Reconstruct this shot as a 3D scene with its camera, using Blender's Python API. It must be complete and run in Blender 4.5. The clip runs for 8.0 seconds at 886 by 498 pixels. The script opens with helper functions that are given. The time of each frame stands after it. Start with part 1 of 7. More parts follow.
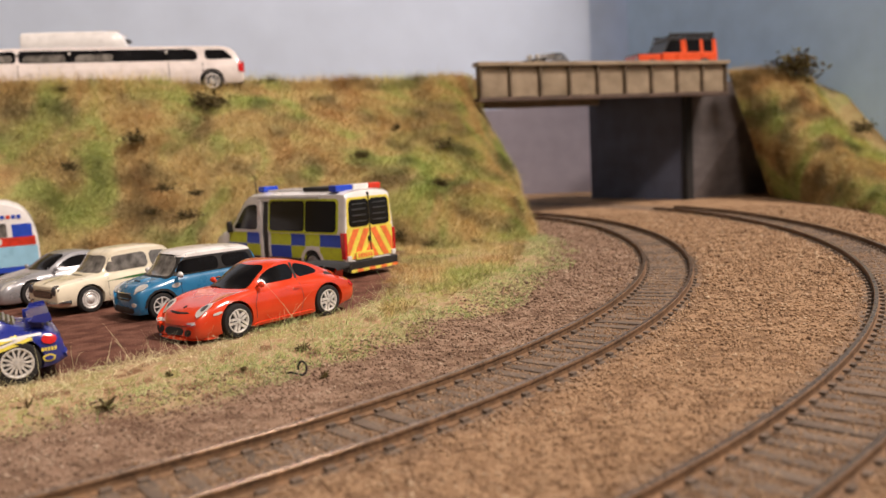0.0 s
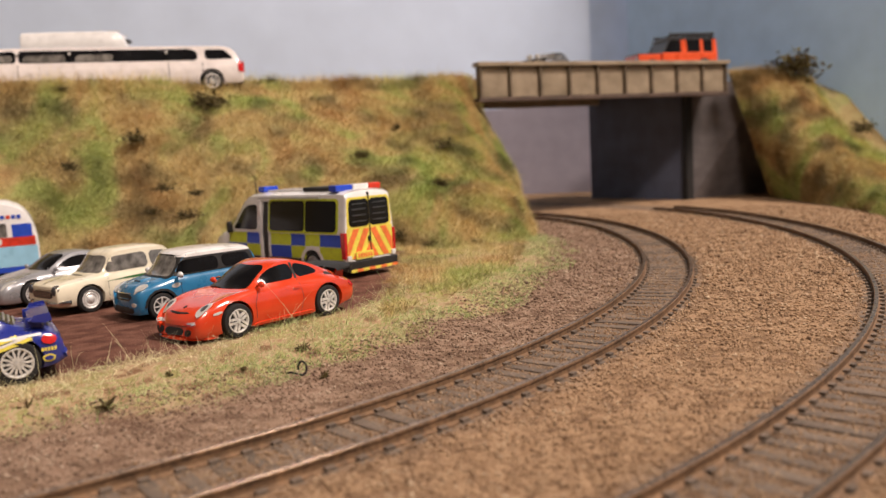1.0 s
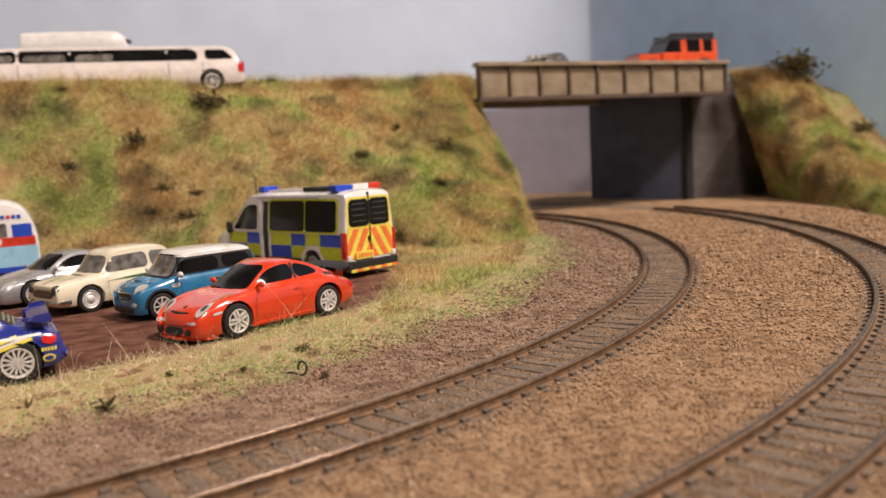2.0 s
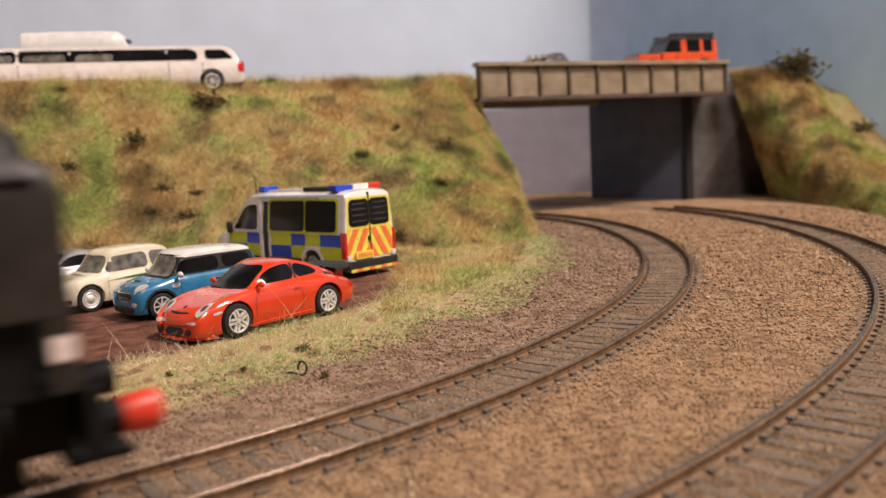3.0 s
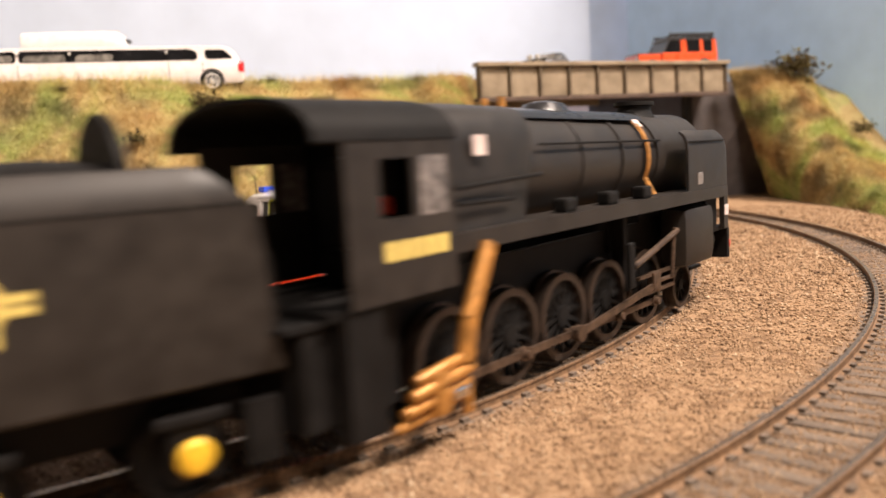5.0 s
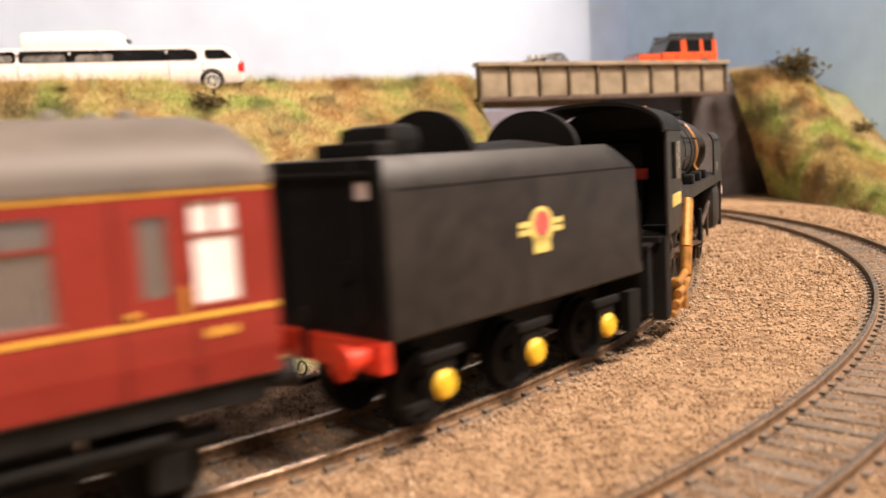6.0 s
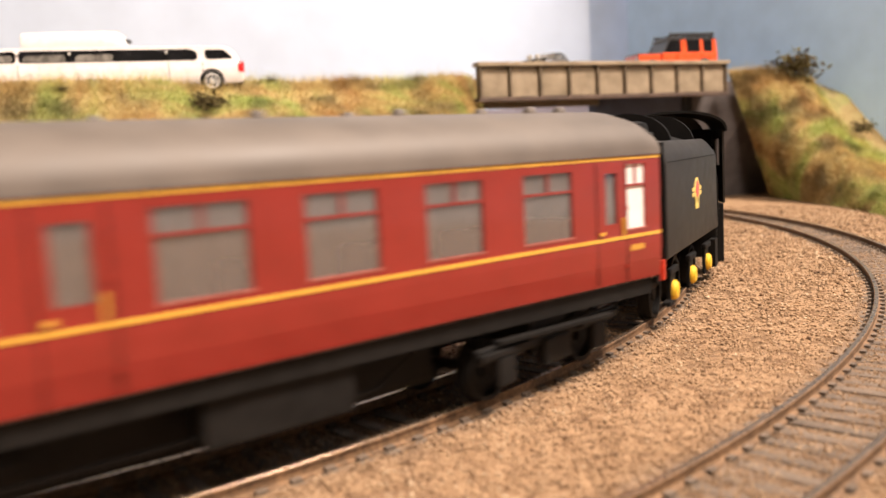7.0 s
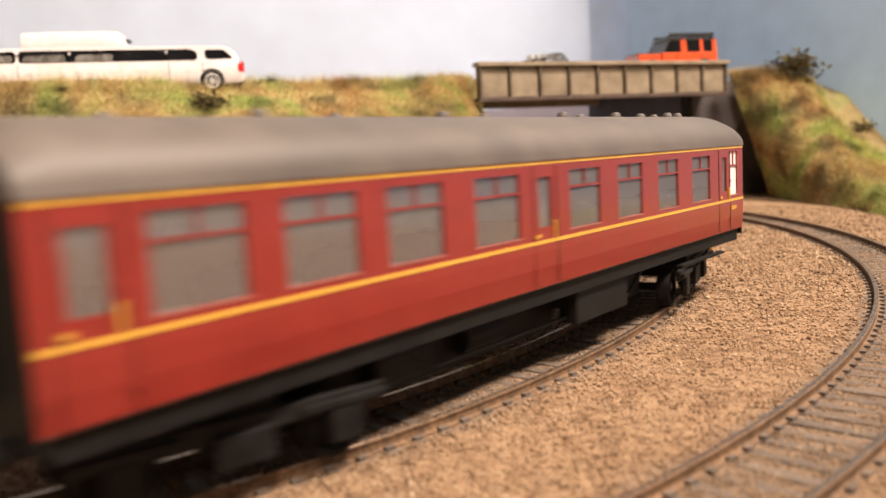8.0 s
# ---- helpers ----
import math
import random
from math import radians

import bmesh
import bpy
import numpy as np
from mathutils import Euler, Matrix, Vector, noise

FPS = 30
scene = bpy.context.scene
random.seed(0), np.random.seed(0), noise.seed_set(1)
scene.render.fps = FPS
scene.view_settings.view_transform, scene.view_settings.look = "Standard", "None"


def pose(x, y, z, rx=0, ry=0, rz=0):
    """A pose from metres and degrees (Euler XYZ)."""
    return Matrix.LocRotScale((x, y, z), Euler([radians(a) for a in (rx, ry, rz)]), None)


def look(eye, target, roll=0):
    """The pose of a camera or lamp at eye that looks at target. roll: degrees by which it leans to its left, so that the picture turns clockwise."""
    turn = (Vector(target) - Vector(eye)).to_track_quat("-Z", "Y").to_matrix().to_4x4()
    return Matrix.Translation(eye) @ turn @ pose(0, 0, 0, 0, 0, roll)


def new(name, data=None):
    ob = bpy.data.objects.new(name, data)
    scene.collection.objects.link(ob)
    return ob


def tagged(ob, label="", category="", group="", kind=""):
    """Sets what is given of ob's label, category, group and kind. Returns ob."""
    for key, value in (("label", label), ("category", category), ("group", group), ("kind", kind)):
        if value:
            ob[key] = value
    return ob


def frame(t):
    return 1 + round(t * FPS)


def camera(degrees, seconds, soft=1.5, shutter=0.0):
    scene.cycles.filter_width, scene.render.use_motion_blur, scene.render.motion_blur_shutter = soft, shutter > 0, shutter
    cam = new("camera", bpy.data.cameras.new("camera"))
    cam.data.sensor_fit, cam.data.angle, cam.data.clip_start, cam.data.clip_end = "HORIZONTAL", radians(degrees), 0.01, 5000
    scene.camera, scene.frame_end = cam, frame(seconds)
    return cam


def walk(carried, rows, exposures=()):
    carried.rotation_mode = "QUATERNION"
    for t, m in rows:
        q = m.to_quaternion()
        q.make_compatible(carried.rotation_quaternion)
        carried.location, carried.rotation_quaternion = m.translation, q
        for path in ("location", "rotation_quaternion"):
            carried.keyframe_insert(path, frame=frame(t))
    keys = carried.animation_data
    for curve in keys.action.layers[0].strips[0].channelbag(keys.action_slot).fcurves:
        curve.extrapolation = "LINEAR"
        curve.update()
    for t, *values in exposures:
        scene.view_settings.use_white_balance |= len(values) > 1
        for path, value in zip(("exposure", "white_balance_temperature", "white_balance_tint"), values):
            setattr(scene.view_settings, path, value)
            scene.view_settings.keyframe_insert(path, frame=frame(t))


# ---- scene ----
from mathutils.bvhtree import BVHTree

# Model railway scene at its true size; lengths below are in millimetres (MM) unless a pose is built.
MM = 0.001
EYE_H = 46.456
cam = camera(57.44, 8.0, soft=1.4, shutter=0.75)
TILT = 0.1173
cam_pose = look((0, 0, EYE_H * MM), (0, math.cos(TILT), EYE_H * MM - math.sin(TILT)), -3.186)
walk(cam, [(0.0, cam_pose), (8.0, cam_pose)],
     exposures=[(0.0, -0.08, 6500, 10), (2.8, -0.08, 6500, 10), (3.5, 0.08, 6500, 10), (4.0, 0.34, 6650, 9.5), (4.6, 0.58, 6700, 9.5), (6.0, 0.78, 6800, 9), (7.0, 0.76, 6800, 9), (8.0, 0.60, 6800, 9)])
cam.data.dof.use_dof = True
cam.data.dof.focus_distance = 0.225
cam.data.dof.aperture_fstop = 19.0

# ---------------------------------------------------------------- light
world = bpy.data.worlds.new("room_dim")
scene.world = world
world.use_nodes = True
world.node_tree.nodes["Background"].inputs[0].default_value = (1.0, 0.93, 0.85, 1)
world.node_tree.nodes["Background"].inputs[1].default_value = 0.02


def area_lamp(name, eye, target, sx, sy, watts, color):
    data = bpy.data.lights.new(name, "AREA")
    data.shape, data.size, data.size_y, data.energy, data.color = "RECTANGLE", sx, sy, watts, color
    ob = new(name, data)
    ob.matrix_world = look(eye, target)
    return ob


# ceiling lamp at the right
area_lamp("overhead_lamp", (0.88, 0.04, 1.44), (0.1, 0.30, 0), 0.42, 0.26, 44.0, (1.0, 0.845, 0.75))
# added fill behind the camera, brightens car fronts and the coach side
area_lamp("overhead_lamp", (0.12, -0.90, 1.42), (-0.1, 0.30, 0), 0.42, 0.26, 15.0, (1.0, 0.845, 0.75))


# ---------------------------------------------------------------- materials
def material(name, color, rough=0.5, metal=0.0, vary=0.12, scale=120.0, bump=0.0, bump_scale=800.0, coat=0.0,
             color2=None, per="", spec=0.5, fine=4.0, per_mix=0.6):
    m = bpy.data.materials.new(name)
    m.use_nodes = True
    nt = m.node_tree
    b = nt.nodes["Principled BSDF"]
    b.inputs["Roughness"].default_value = rough
    b.inputs["Metallic"].default_value = metal
    b.inputs["Coat Weight"].default_value = coat
    b.inputs["Coat Roughness"].default_value = 0.05
    b.inputs["Specular IOR Level"].default_value = spec
    tc = nt.nodes.new("ShaderNodeTexCoord")
    n1 = nt.nodes.new("ShaderNodeTexNoise")
    n1.inputs["Scale"].default_value = scale
    n1.inputs["Detail"].default_value = 6.0
    nt.links.new(tc.outputs["Object"], n1.inputs["Vector"])
    n2 = nt.nodes.new("ShaderNodeTexNoise")
    n2.inputs["Scale"].default_value = scale * fine
    n2.inputs["Detail"].default_value = 5.0
    nt.links.new(tc.outputs["Object"], n2.inputs["Vector"])
    add = nt.nodes.new("ShaderNodeMath")
    add.operation = "ADD"
    nt.links.new(n1.outputs[0], add.inputs[0])
    nt.links.new(n2.outputs[0], add.inputs[1])
    ramp = nt.nodes.new("ShaderNodeValToRGB")
    c2 = color2 or tuple(max(0.0, c * (1 - 2.2 * vary)) for c in color)
    c1 = tuple(min(1.0, c * (1 + vary)) for c in color)
    ramp.color_ramp.elements[0].position, ramp.color_ramp.elements[1].position = 0.36, 0.64
    ramp.color_ramp.elements[0].color = (*c2, 1)
    ramp.color_ramp.elements[1].color = (*c1, 1)
    half = nt.nodes.new("ShaderNodeMath")
    half.operation = "MULTIPLY"
    half.inputs[1].default_value = 0.5
    nt.links.new(add.outputs[0], half.inputs[0])
    src = half.outputs[0]
    if per:
        info = nt.nodes.new("ShaderNodeObjectInfo" if per == "object" else "ShaderNodeNewGeometry")
        mix = nt.nodes.new("ShaderNodeMix")
        mix.inputs[0].default_value = per_mix
        nt.links.new(src, mix.inputs[2])
        sc = nt.nodes.new("ShaderNodeMapRange")
        sc.inputs["To Min"].default_value, sc.inputs["To Max"].default_value = 0.3, 0.7
        nt.links.new(info.outputs["Random" if per == "object" else "Random Per Island"], sc.inputs[0])
        nt.links.new(sc.outputs[0], mix.inputs[3])
        src = mix.outputs[0]
    nt.links.new(src, ramp.inputs[0])
    nt.links.new(ramp.outputs[0], b.inputs["Base Color"])
    rr = nt.nodes.new("ShaderNodeMapRange")
    rr.inputs["To Min"].default_value, rr.inputs["To Max"].default_value = max(0.02, rough - 0.12), min(1.0, rough + 0.12)
    nt.links.new(n2.outputs[0], rr.inputs[0])
    nt.links.new(rr.outputs[0], b.inputs["Roughness"])
    if bump > 0:
        n3 = nt.nodes.new("ShaderNodeTexNoise")
        n3.inputs["Scale"].default_value, n3.inputs["Detail"].default_value = bump_scale, 6.0
        nt.links.new(tc.outputs["Object"], n3.inputs["Vector"])
        bp = nt.nodes.new("ShaderNodeBump")
        bp.inputs["Strength"].default_value, bp.inputs["Distance"].default_value = bump, 0.001
        nt.links.new(n3.outputs[0], bp.inputs["Height"])
        nt.links.new(bp.outputs[0], b.inputs["Normal"])
    return m


def palette(name, colors, rough, scale, per="", bump=0.0, bump_scale=900.0, mixed=0.6, fine=4.0):
    """A matt surface whose colour wanders through several tones at two scales."""
    m = material(name, colors[0], rough, 0, 0.1, scale, bump, bump_scale, per=per, spec=0.25, per_mix=mixed, fine=fine)
    ramp = [n for n in m.node_tree.nodes if n.bl_idname == "ShaderNodeValToRGB"][0].color_ramp
    spread = 0.26
    if len(colors) > 7:
        spread = 0.20
    while len(ramp.elements) < len(colors):
        ramp.elements.new(0.5)
    for i, c in enumerate(colors):
        ramp.elements[i].position = 0.5 - spread / 2 + spread * i / (len(colors) - 1)
        ramp.elements[i].color = (*c, 1)
    return m


def glass_material(name, tint, mixing=0.3, milky=0.0):
    m = bpy.data.materials.new(name)
    m.use_nodes = True
    nt = m.node_tree
    nt.nodes.remove(nt.nodes["Principled BSDF"])
    out = nt.nodes["Material Output"]
    tr = nt.nodes.new("ShaderNodeBsdfTransparent")
    tr.inputs[0].default_value = (*tint, 1)
    gl = nt.nodes.new("ShaderNodeBsdfGlossy")
    gl.inputs["Roughness"].default_value = 0.08
    mx = nt.nodes.new("ShaderNodeMixShader")
    mx.inputs[0].default_value = mixing
    nt.links.new(tr.outputs[0], mx.inputs[1])
    nt.links.new(gl.outputs[0], mx.inputs[2])
    dull = nt.nodes.new("ShaderNodeBsdfDiffuse")
    dull.inputs[0].default_value = (0.50, 0.45, 0.44, 1)
    haze = nt.nodes.new("ShaderNodeMixShader")
    haze.inputs[0].default_value = milky
    nt.links.new(mx.outputs[0], haze.inputs[1])
    nt.links.new(dull.outputs[0], haze.inputs[2])
    nt.links.new(haze.outputs[0], out.inputs[0])
    return m


def paint(name, color, rough=0.3, coat=0.8):
    return material(name, color, rough, 0.0, 0.05, 60.0, coat=coat)


BALLAST = palette("ballast", [(0.17, 0.10, 0.056), (0.27, 0.165, 0.092), (0.37, 0.242, 0.142), (0.29, 0.176, 0.096)], 0.95, 90, bump=0.9, bump_scale=1100)
STONE_INNER = palette("dusty_stone", [(0.10, 0.06, 0.04), (0.215, 0.138, 0.092), (0.30, 0.208, 0.148), (0.235, 0.15, 0.10), (0.44, 0.34, 0.25)], 0.9, 60, per="island")
STONE = palette("ballast_stone", [(0.12, 0.07, 0.04), (0.26, 0.16, 0.092), (0.37, 0.247, 0.148), (0.31, 0.192, 0.108), (0.50, 0.375, 0.25)], 0.9, 60, per="island")
SLEEPER = material("sleeper", (0.150, 0.112, 0.083), 0.85, 0, 0.18, 300, 0.4, 1500, per="object", per_mix=0.35)
RAIL_SIDE = material("rail_rust", (0.20, 0.115, 0.06), 0.75, 0.1, 0.25, 250)
RAIL_TOP = material("rail_head", (0.26, 0.19, 0.135), 0.29, 0.75, 0.15, 200)
VERGE = palette("verge_earth", [(0.20, 0.115, 0.062), (0.36, 0.24, 0.135), (0.42, 0.31, 0.185), (0.27, 0.25, 0.09), (0.38, 0.26, 0.15)], 0.95, 70, bump=0.8, bump_scale=700)
FOURFOOT = palette("oily_ballast", [(0.11, 0.078, 0.056), (0.17, 0.122, 0.09), (0.23, 0.17, 0.125), (0.14, 0.10, 0.074)], 0.9, 90)
INNER = palette("dusty_ballast", [(0.14, 0.084, 0.055), (0.215, 0.138, 0.092), (0.30, 0.205, 0.143), (0.235, 0.148, 0.10)], 0.95, 90)
TARMAC = palette("car_park_cinder", [(0.080, 0.032, 0.021), (0.125, 0.053, 0.036), (0.165, 0.078, 0.054)], 0.92, 80, bump=0.5, bump_scale=1600)
def turf(name, rust, straw, green, rough, dark=0.45, bump=0.0, per=True):
    """Scenic grass: broad soft patches of three tones, smaller patches darkened as shaded hollows, and a little spread
    from fibre to fibre.
    """
    m = bpy.data.materials.new(name)
    m.use_nodes = True
    nt = m.node_tree
    b = nt.nodes["Principled BSDF"]
    b.inputs["Roughness"].default_value, b.inputs["Specular IOR Level"].default_value = rough, 0.3
    tc = nt.nodes.new("ShaderNodeTexCoord")

    def field(scale, detail, lo, hi, warp=0.0):
        n = nt.nodes.new("ShaderNodeTexNoise")
        n.inputs["Scale"].default_value, n.inputs["Detail"].default_value, n.inputs["Distortion"].default_value = scale, detail, warp
        nt.links.new(tc.outputs["Object"], n.inputs["Vector"])
        r = nt.nodes.new("ShaderNodeMapRange")
        r.inputs["From Min"].default_value, r.inputs["From Max"].default_value = lo, hi
        nt.links.new(n.outputs[0], r.inputs[0])
        return r

    hue = field(27.0, 5.0, 0.28, 0.72, 0.8)
    ramp = nt.nodes.new("ShaderNodeValToRGB")
    tones = [rust, tuple(0.5 * (p + q) for p, q in zip(rust, straw)), straw, green, tuple(p * q for p, q in zip(green, (0.72, 0.84, 0.7)))]
    while len(ramp.color_ramp.elements) < 5:
        ramp.color_ramp.elements.new(0.5)
    for i, c in enumerate(tones):
        ramp.color_ramp.elements[i].position, ramp.color_ramp.elements[i].color = (0.0, 0.25, 0.48, 0.72, 1.0)[i], (*c, 1)
    nt.links.new(hue.outputs[0], ramp.inputs[0])
    # shade of the hollows is put into the colour by noise
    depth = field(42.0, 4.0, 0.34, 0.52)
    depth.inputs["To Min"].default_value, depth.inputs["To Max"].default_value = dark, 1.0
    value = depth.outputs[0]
    if per:
        g = nt.nodes.new("ShaderNodeNewGeometry")
        r = nt.nodes.new("ShaderNodeMapRange")
        r.inputs["To Min"].default_value, r.inputs["To Max"].default_value = 0.72, 1.28
        nt.links.new(g.outputs["Random Per Island"], r.inputs[0])
        mu = nt.nodes.new("ShaderNodeMath")
        mu.operation = "MULTIPLY"
        nt.links.new(value, mu.inputs[0]), nt.links.new(r.outputs[0], mu.inputs[1])
        value = mu.outputs[0]
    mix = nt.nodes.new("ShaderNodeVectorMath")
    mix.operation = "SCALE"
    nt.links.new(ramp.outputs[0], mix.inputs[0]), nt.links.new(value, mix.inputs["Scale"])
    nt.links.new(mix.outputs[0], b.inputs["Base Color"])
    if bump:
        f = field(500.0, 6.0, 0.0, 1.0)
        bp = nt.nodes.new("ShaderNodeBump")
        bp.inputs["Strength"].default_value, bp.inputs["Distance"].default_value = bump, 0.001
        nt.links.new(f.outputs[0], bp.inputs["Height"]), nt.links.new(bp.outputs[0], b.inputs["Normal"])
    return m


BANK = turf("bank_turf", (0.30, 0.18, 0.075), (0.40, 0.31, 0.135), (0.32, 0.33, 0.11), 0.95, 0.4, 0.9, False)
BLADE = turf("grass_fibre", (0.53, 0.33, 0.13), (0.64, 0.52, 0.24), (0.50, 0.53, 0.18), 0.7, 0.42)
VERGE_GREEN = turf("verge_green_fibre", (0.42, 0.46, 0.19), (0.46, 0.56, 0.24), (0.35, 0.50, 0.17), 0.55, 0.75)
VERGE_PALE = turf("verge_pale_fibre", (0.72, 0.58, 0.37), (0.74, 0.68, 0.42), (0.62, 0.68, 0.33), 0.45, 0.85)
TWIG = palette("bush_foliage", [(0.035, 0.024, 0.012), (0.09, 0.065, 0.025), (0.11, 0.10, 0.035)], 0.9, 200, per="island")
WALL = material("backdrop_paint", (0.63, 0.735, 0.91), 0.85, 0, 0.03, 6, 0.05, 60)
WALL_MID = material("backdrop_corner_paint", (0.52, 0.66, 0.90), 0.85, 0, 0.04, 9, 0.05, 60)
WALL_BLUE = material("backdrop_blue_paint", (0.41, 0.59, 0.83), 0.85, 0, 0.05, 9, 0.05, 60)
ROOM = material("room_paint", (0.26, 0.245, 0.23), 0.9, 0, 0.05, 3)
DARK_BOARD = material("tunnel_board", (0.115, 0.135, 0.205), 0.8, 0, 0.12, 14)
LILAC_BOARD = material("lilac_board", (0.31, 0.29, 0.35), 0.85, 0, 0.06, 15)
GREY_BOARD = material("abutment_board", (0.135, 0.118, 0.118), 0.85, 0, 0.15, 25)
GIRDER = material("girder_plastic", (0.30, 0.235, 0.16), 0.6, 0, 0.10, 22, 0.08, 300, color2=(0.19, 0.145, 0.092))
# ribs and the web between panels, darker brown than the girder
GIRDER_RIB = material("girder_rib_dark", (0.13, 0.095, 0.06), 0.7, 0, 0.25, 60)
ROAD = material("road_card", (0.16, 0.14, 0.12), 0.9, 0, 0.2, 60)

LOCO = material("loco_black", (0.021, 0.0172, 0.0145), 0.5, 0.0, 0.25, 60, coat=0.0, color2=(0.012, 0.0098, 0.0085), spec=0.34)
LOCO_DARK = material("loco_frame_black", (0.006, 0.0053, 0.005), 0.68, 0, 0.25, 80, spec=0.2)
LOCO_GLOSS = material("boiler_top_black", (0.018, 0.018, 0.02), 0.3, 0, 0.2, 60)
ROD = material("weathered_rod", (0.11, 0.072, 0.05), 0.45, 0.55, 0.25, 200)
WHEEL_RIM = material("wheel_tyre_steel", (0.060, 0.043, 0.034), 0.42, 0.5, 0.2, 200)
COPPER = material("copper_pipe", (0.50, 0.23, 0.055), 0.42, 0.35, 0.2, 150)
BUFFER_RED = material("buffer_red", (0.66, 0.045, 0.02), 0.4, 0, 0.12, 150)
YELLOW = material("axlebox_yellow", (0.80, 0.48, 0.03), 0.5, 0, 0.1, 200)
NUMBER = material("number_cream", (0.72, 0.56, 0.16), 0.6, 0, 0.1, 300)
WARN = material("warning_plate", (0.72, 0.60, 0.57), 0.6, 0, 0.1, 500)
EMBLEM_RED = material("emblem_red", (0.55, 0.10, 0.09), 0.6, 0, 0.1, 500)
MAROON = material("coach_maroon", (0.25, 0.021, 0.0145), 0.36, 0, 0.06, 40, coat=0.25)
# lighter than the maroon: the sill edges' highlight put into their paint
SILL = material("window_sill_highlight", (0.42, 0.13, 0.10), 0.4, 0, 0.1, 60)
GOLD = material("coach_lining", (0.72, 0.40, 0.06), 0.45, 0, 0.08, 200)
ROOF = material("coach_roof_grey", (0.128, 0.106, 0.09), 0.6, 0, 0.1, 25)
FRAME_BLACK = material("underframe_black", (0.008, 0.007, 0.0063), 0.65, 0, 0.3, 90, spec=0.25)
SEAT = material("seat_brown", (0.07, 0.045, 0.04), 0.8, 0, 0.15, 60)
INSIDE = material("coach_interior", (0.66, 0.62, 0.61), 0.8, 0, 0.1, 40)
PANE = glass_material("coach_pane", (0.86, 0.86, 0.86), 0.10, 0.13)
FROST = material("frosted_pane", (0.86, 0.80, 0.78), 0.4, 0, 0.04, 60)
CAR_GLASS = material("car_glass", (0.007, 0.007, 0.008), 0.12, 0, 0.2, 40, spec=0.25)
# opaque pale glass: reflections and light from behind are put into its colour
CAR_GLASS_LIGHT = material("car_glass_pale", (0.20, 0.185, 0.165), 0.1, 0, 0.3, 90, coat=0.5)
TYRE = material("tyre_rubber", (0.013, 0.012, 0.012), 0.75, 0, 0.2, 300)
ALLOY = material("wheel_alloy", (0.74, 0.72, 0.69), 0.3, 0.25, 0.1, 300)
CHROME = material("chrome", (0.72, 0.70, 0.67), 0.18, 1.0, 0.05, 200)
TRIM = material("black_trim", (0.02, 0.019, 0.018), 0.5, 0, 0.2, 200)
LENS = material("lamp_lens", (0.70, 0.68, 0.64), 0.12, 0.25, 0.1, 400, coat=0.8)
TAIL = material("tail_lamp_red", (0.55, 0.02, 0.02), 0.2, 0, 0.1, 300, coat=0.6)
P_RED = paint("orange_red_paint", (0.66, 0.050, 0.012), 0.22, 1.0)
P_BLUE = paint("metallic_blue_paint", (0.024, 0.17, 0.34))
P_NAVY = paint("deep_blue_paint", (0.018, 0.030, 0.24))
P_CREAM = paint("cream_paint", (0.80, 0.73, 0.56))
P_SILVER = material("silver_paint", (0.42, 0.42, 0.44), 0.3, 0.45, 0.06, 60, coat=0.6)
P_WHITE = paint("white_paint", (0.78, 0.76, 0.74))
P_PINKWHITE = paint("warm_white_paint", (0.80, 0.73, 0.70))
P_ORANGE = paint("offroad_orange_paint", (0.72, 0.085, 0.02))
P_SKY = paint("pale_blue_paint", (0.33, 0.62, 0.80))
P_BLACK = paint("black_paint", (0.02, 0.02, 0.022))
P_LIME = material("reflective_lime", (0.55, 0.62, 0.03), 0.45, 0, 0.08, 200)
P_ROYAL = material("reflective_blue", (0.02, 0.07, 0.50), 0.4, 0, 0.08, 200)
P_LAMPBLUE = material("beacon_blue", (0.015, 0.06, 0.55), 0.2, 0, 0.08, 200, coat=0.7)
P_STRIPE = material("chevron_orange", (0.85, 0.20, 0.05), 0.45, 0, 0.08, 200)
P_LEMON = material("chevron_yellow", (0.82, 0.70, 0.10), 0.45, 0, 0.08, 200)
P_GREEN = material("green_flash", (0.03, 0.13, 0.03), 0.45, 0, 0.08, 200)


# ---------------------------------------------------------------- mesh helpers (all in mm)
def part(name, bm, mat, parent=None, label="", smooth=False, at=None):
    if isinstance(bm, bmesh.types.BMesh):
        bmesh.ops.recalc_face_normals(bm, faces=bm.faces[:])
        for v in bm.verts:
            v.co *= MM
        me = bpy.data.meshes.new(name)
        for f in bm.faces:
            f.smooth = smooth
        bm.to_mesh(me)
        bm.free()
    else:
        me = bm
    if mat is not None and not me.materials:
        me.materials.append(mat)
    ob = new(name, me)
    if smooth:
        me.set_sharp_from_angle(angle=radians(38))
    if parent is not None:
        ob.parent = parent
    if at is not None:
        ob.matrix_basis = at
    if label:
        tagged(ob, label)
    return ob


def thing(name, m, label, category, group=""):
    ob = new(name)
    ob.empty_display_size = 0.01
    ob.matrix_basis = m
    return tagged(ob, label, category, group)


def mmpose(x, y, z, rx=0, ry=0, rz=0):
    return pose(x * MM, y * MM, z * MM, rx, ry, rz)


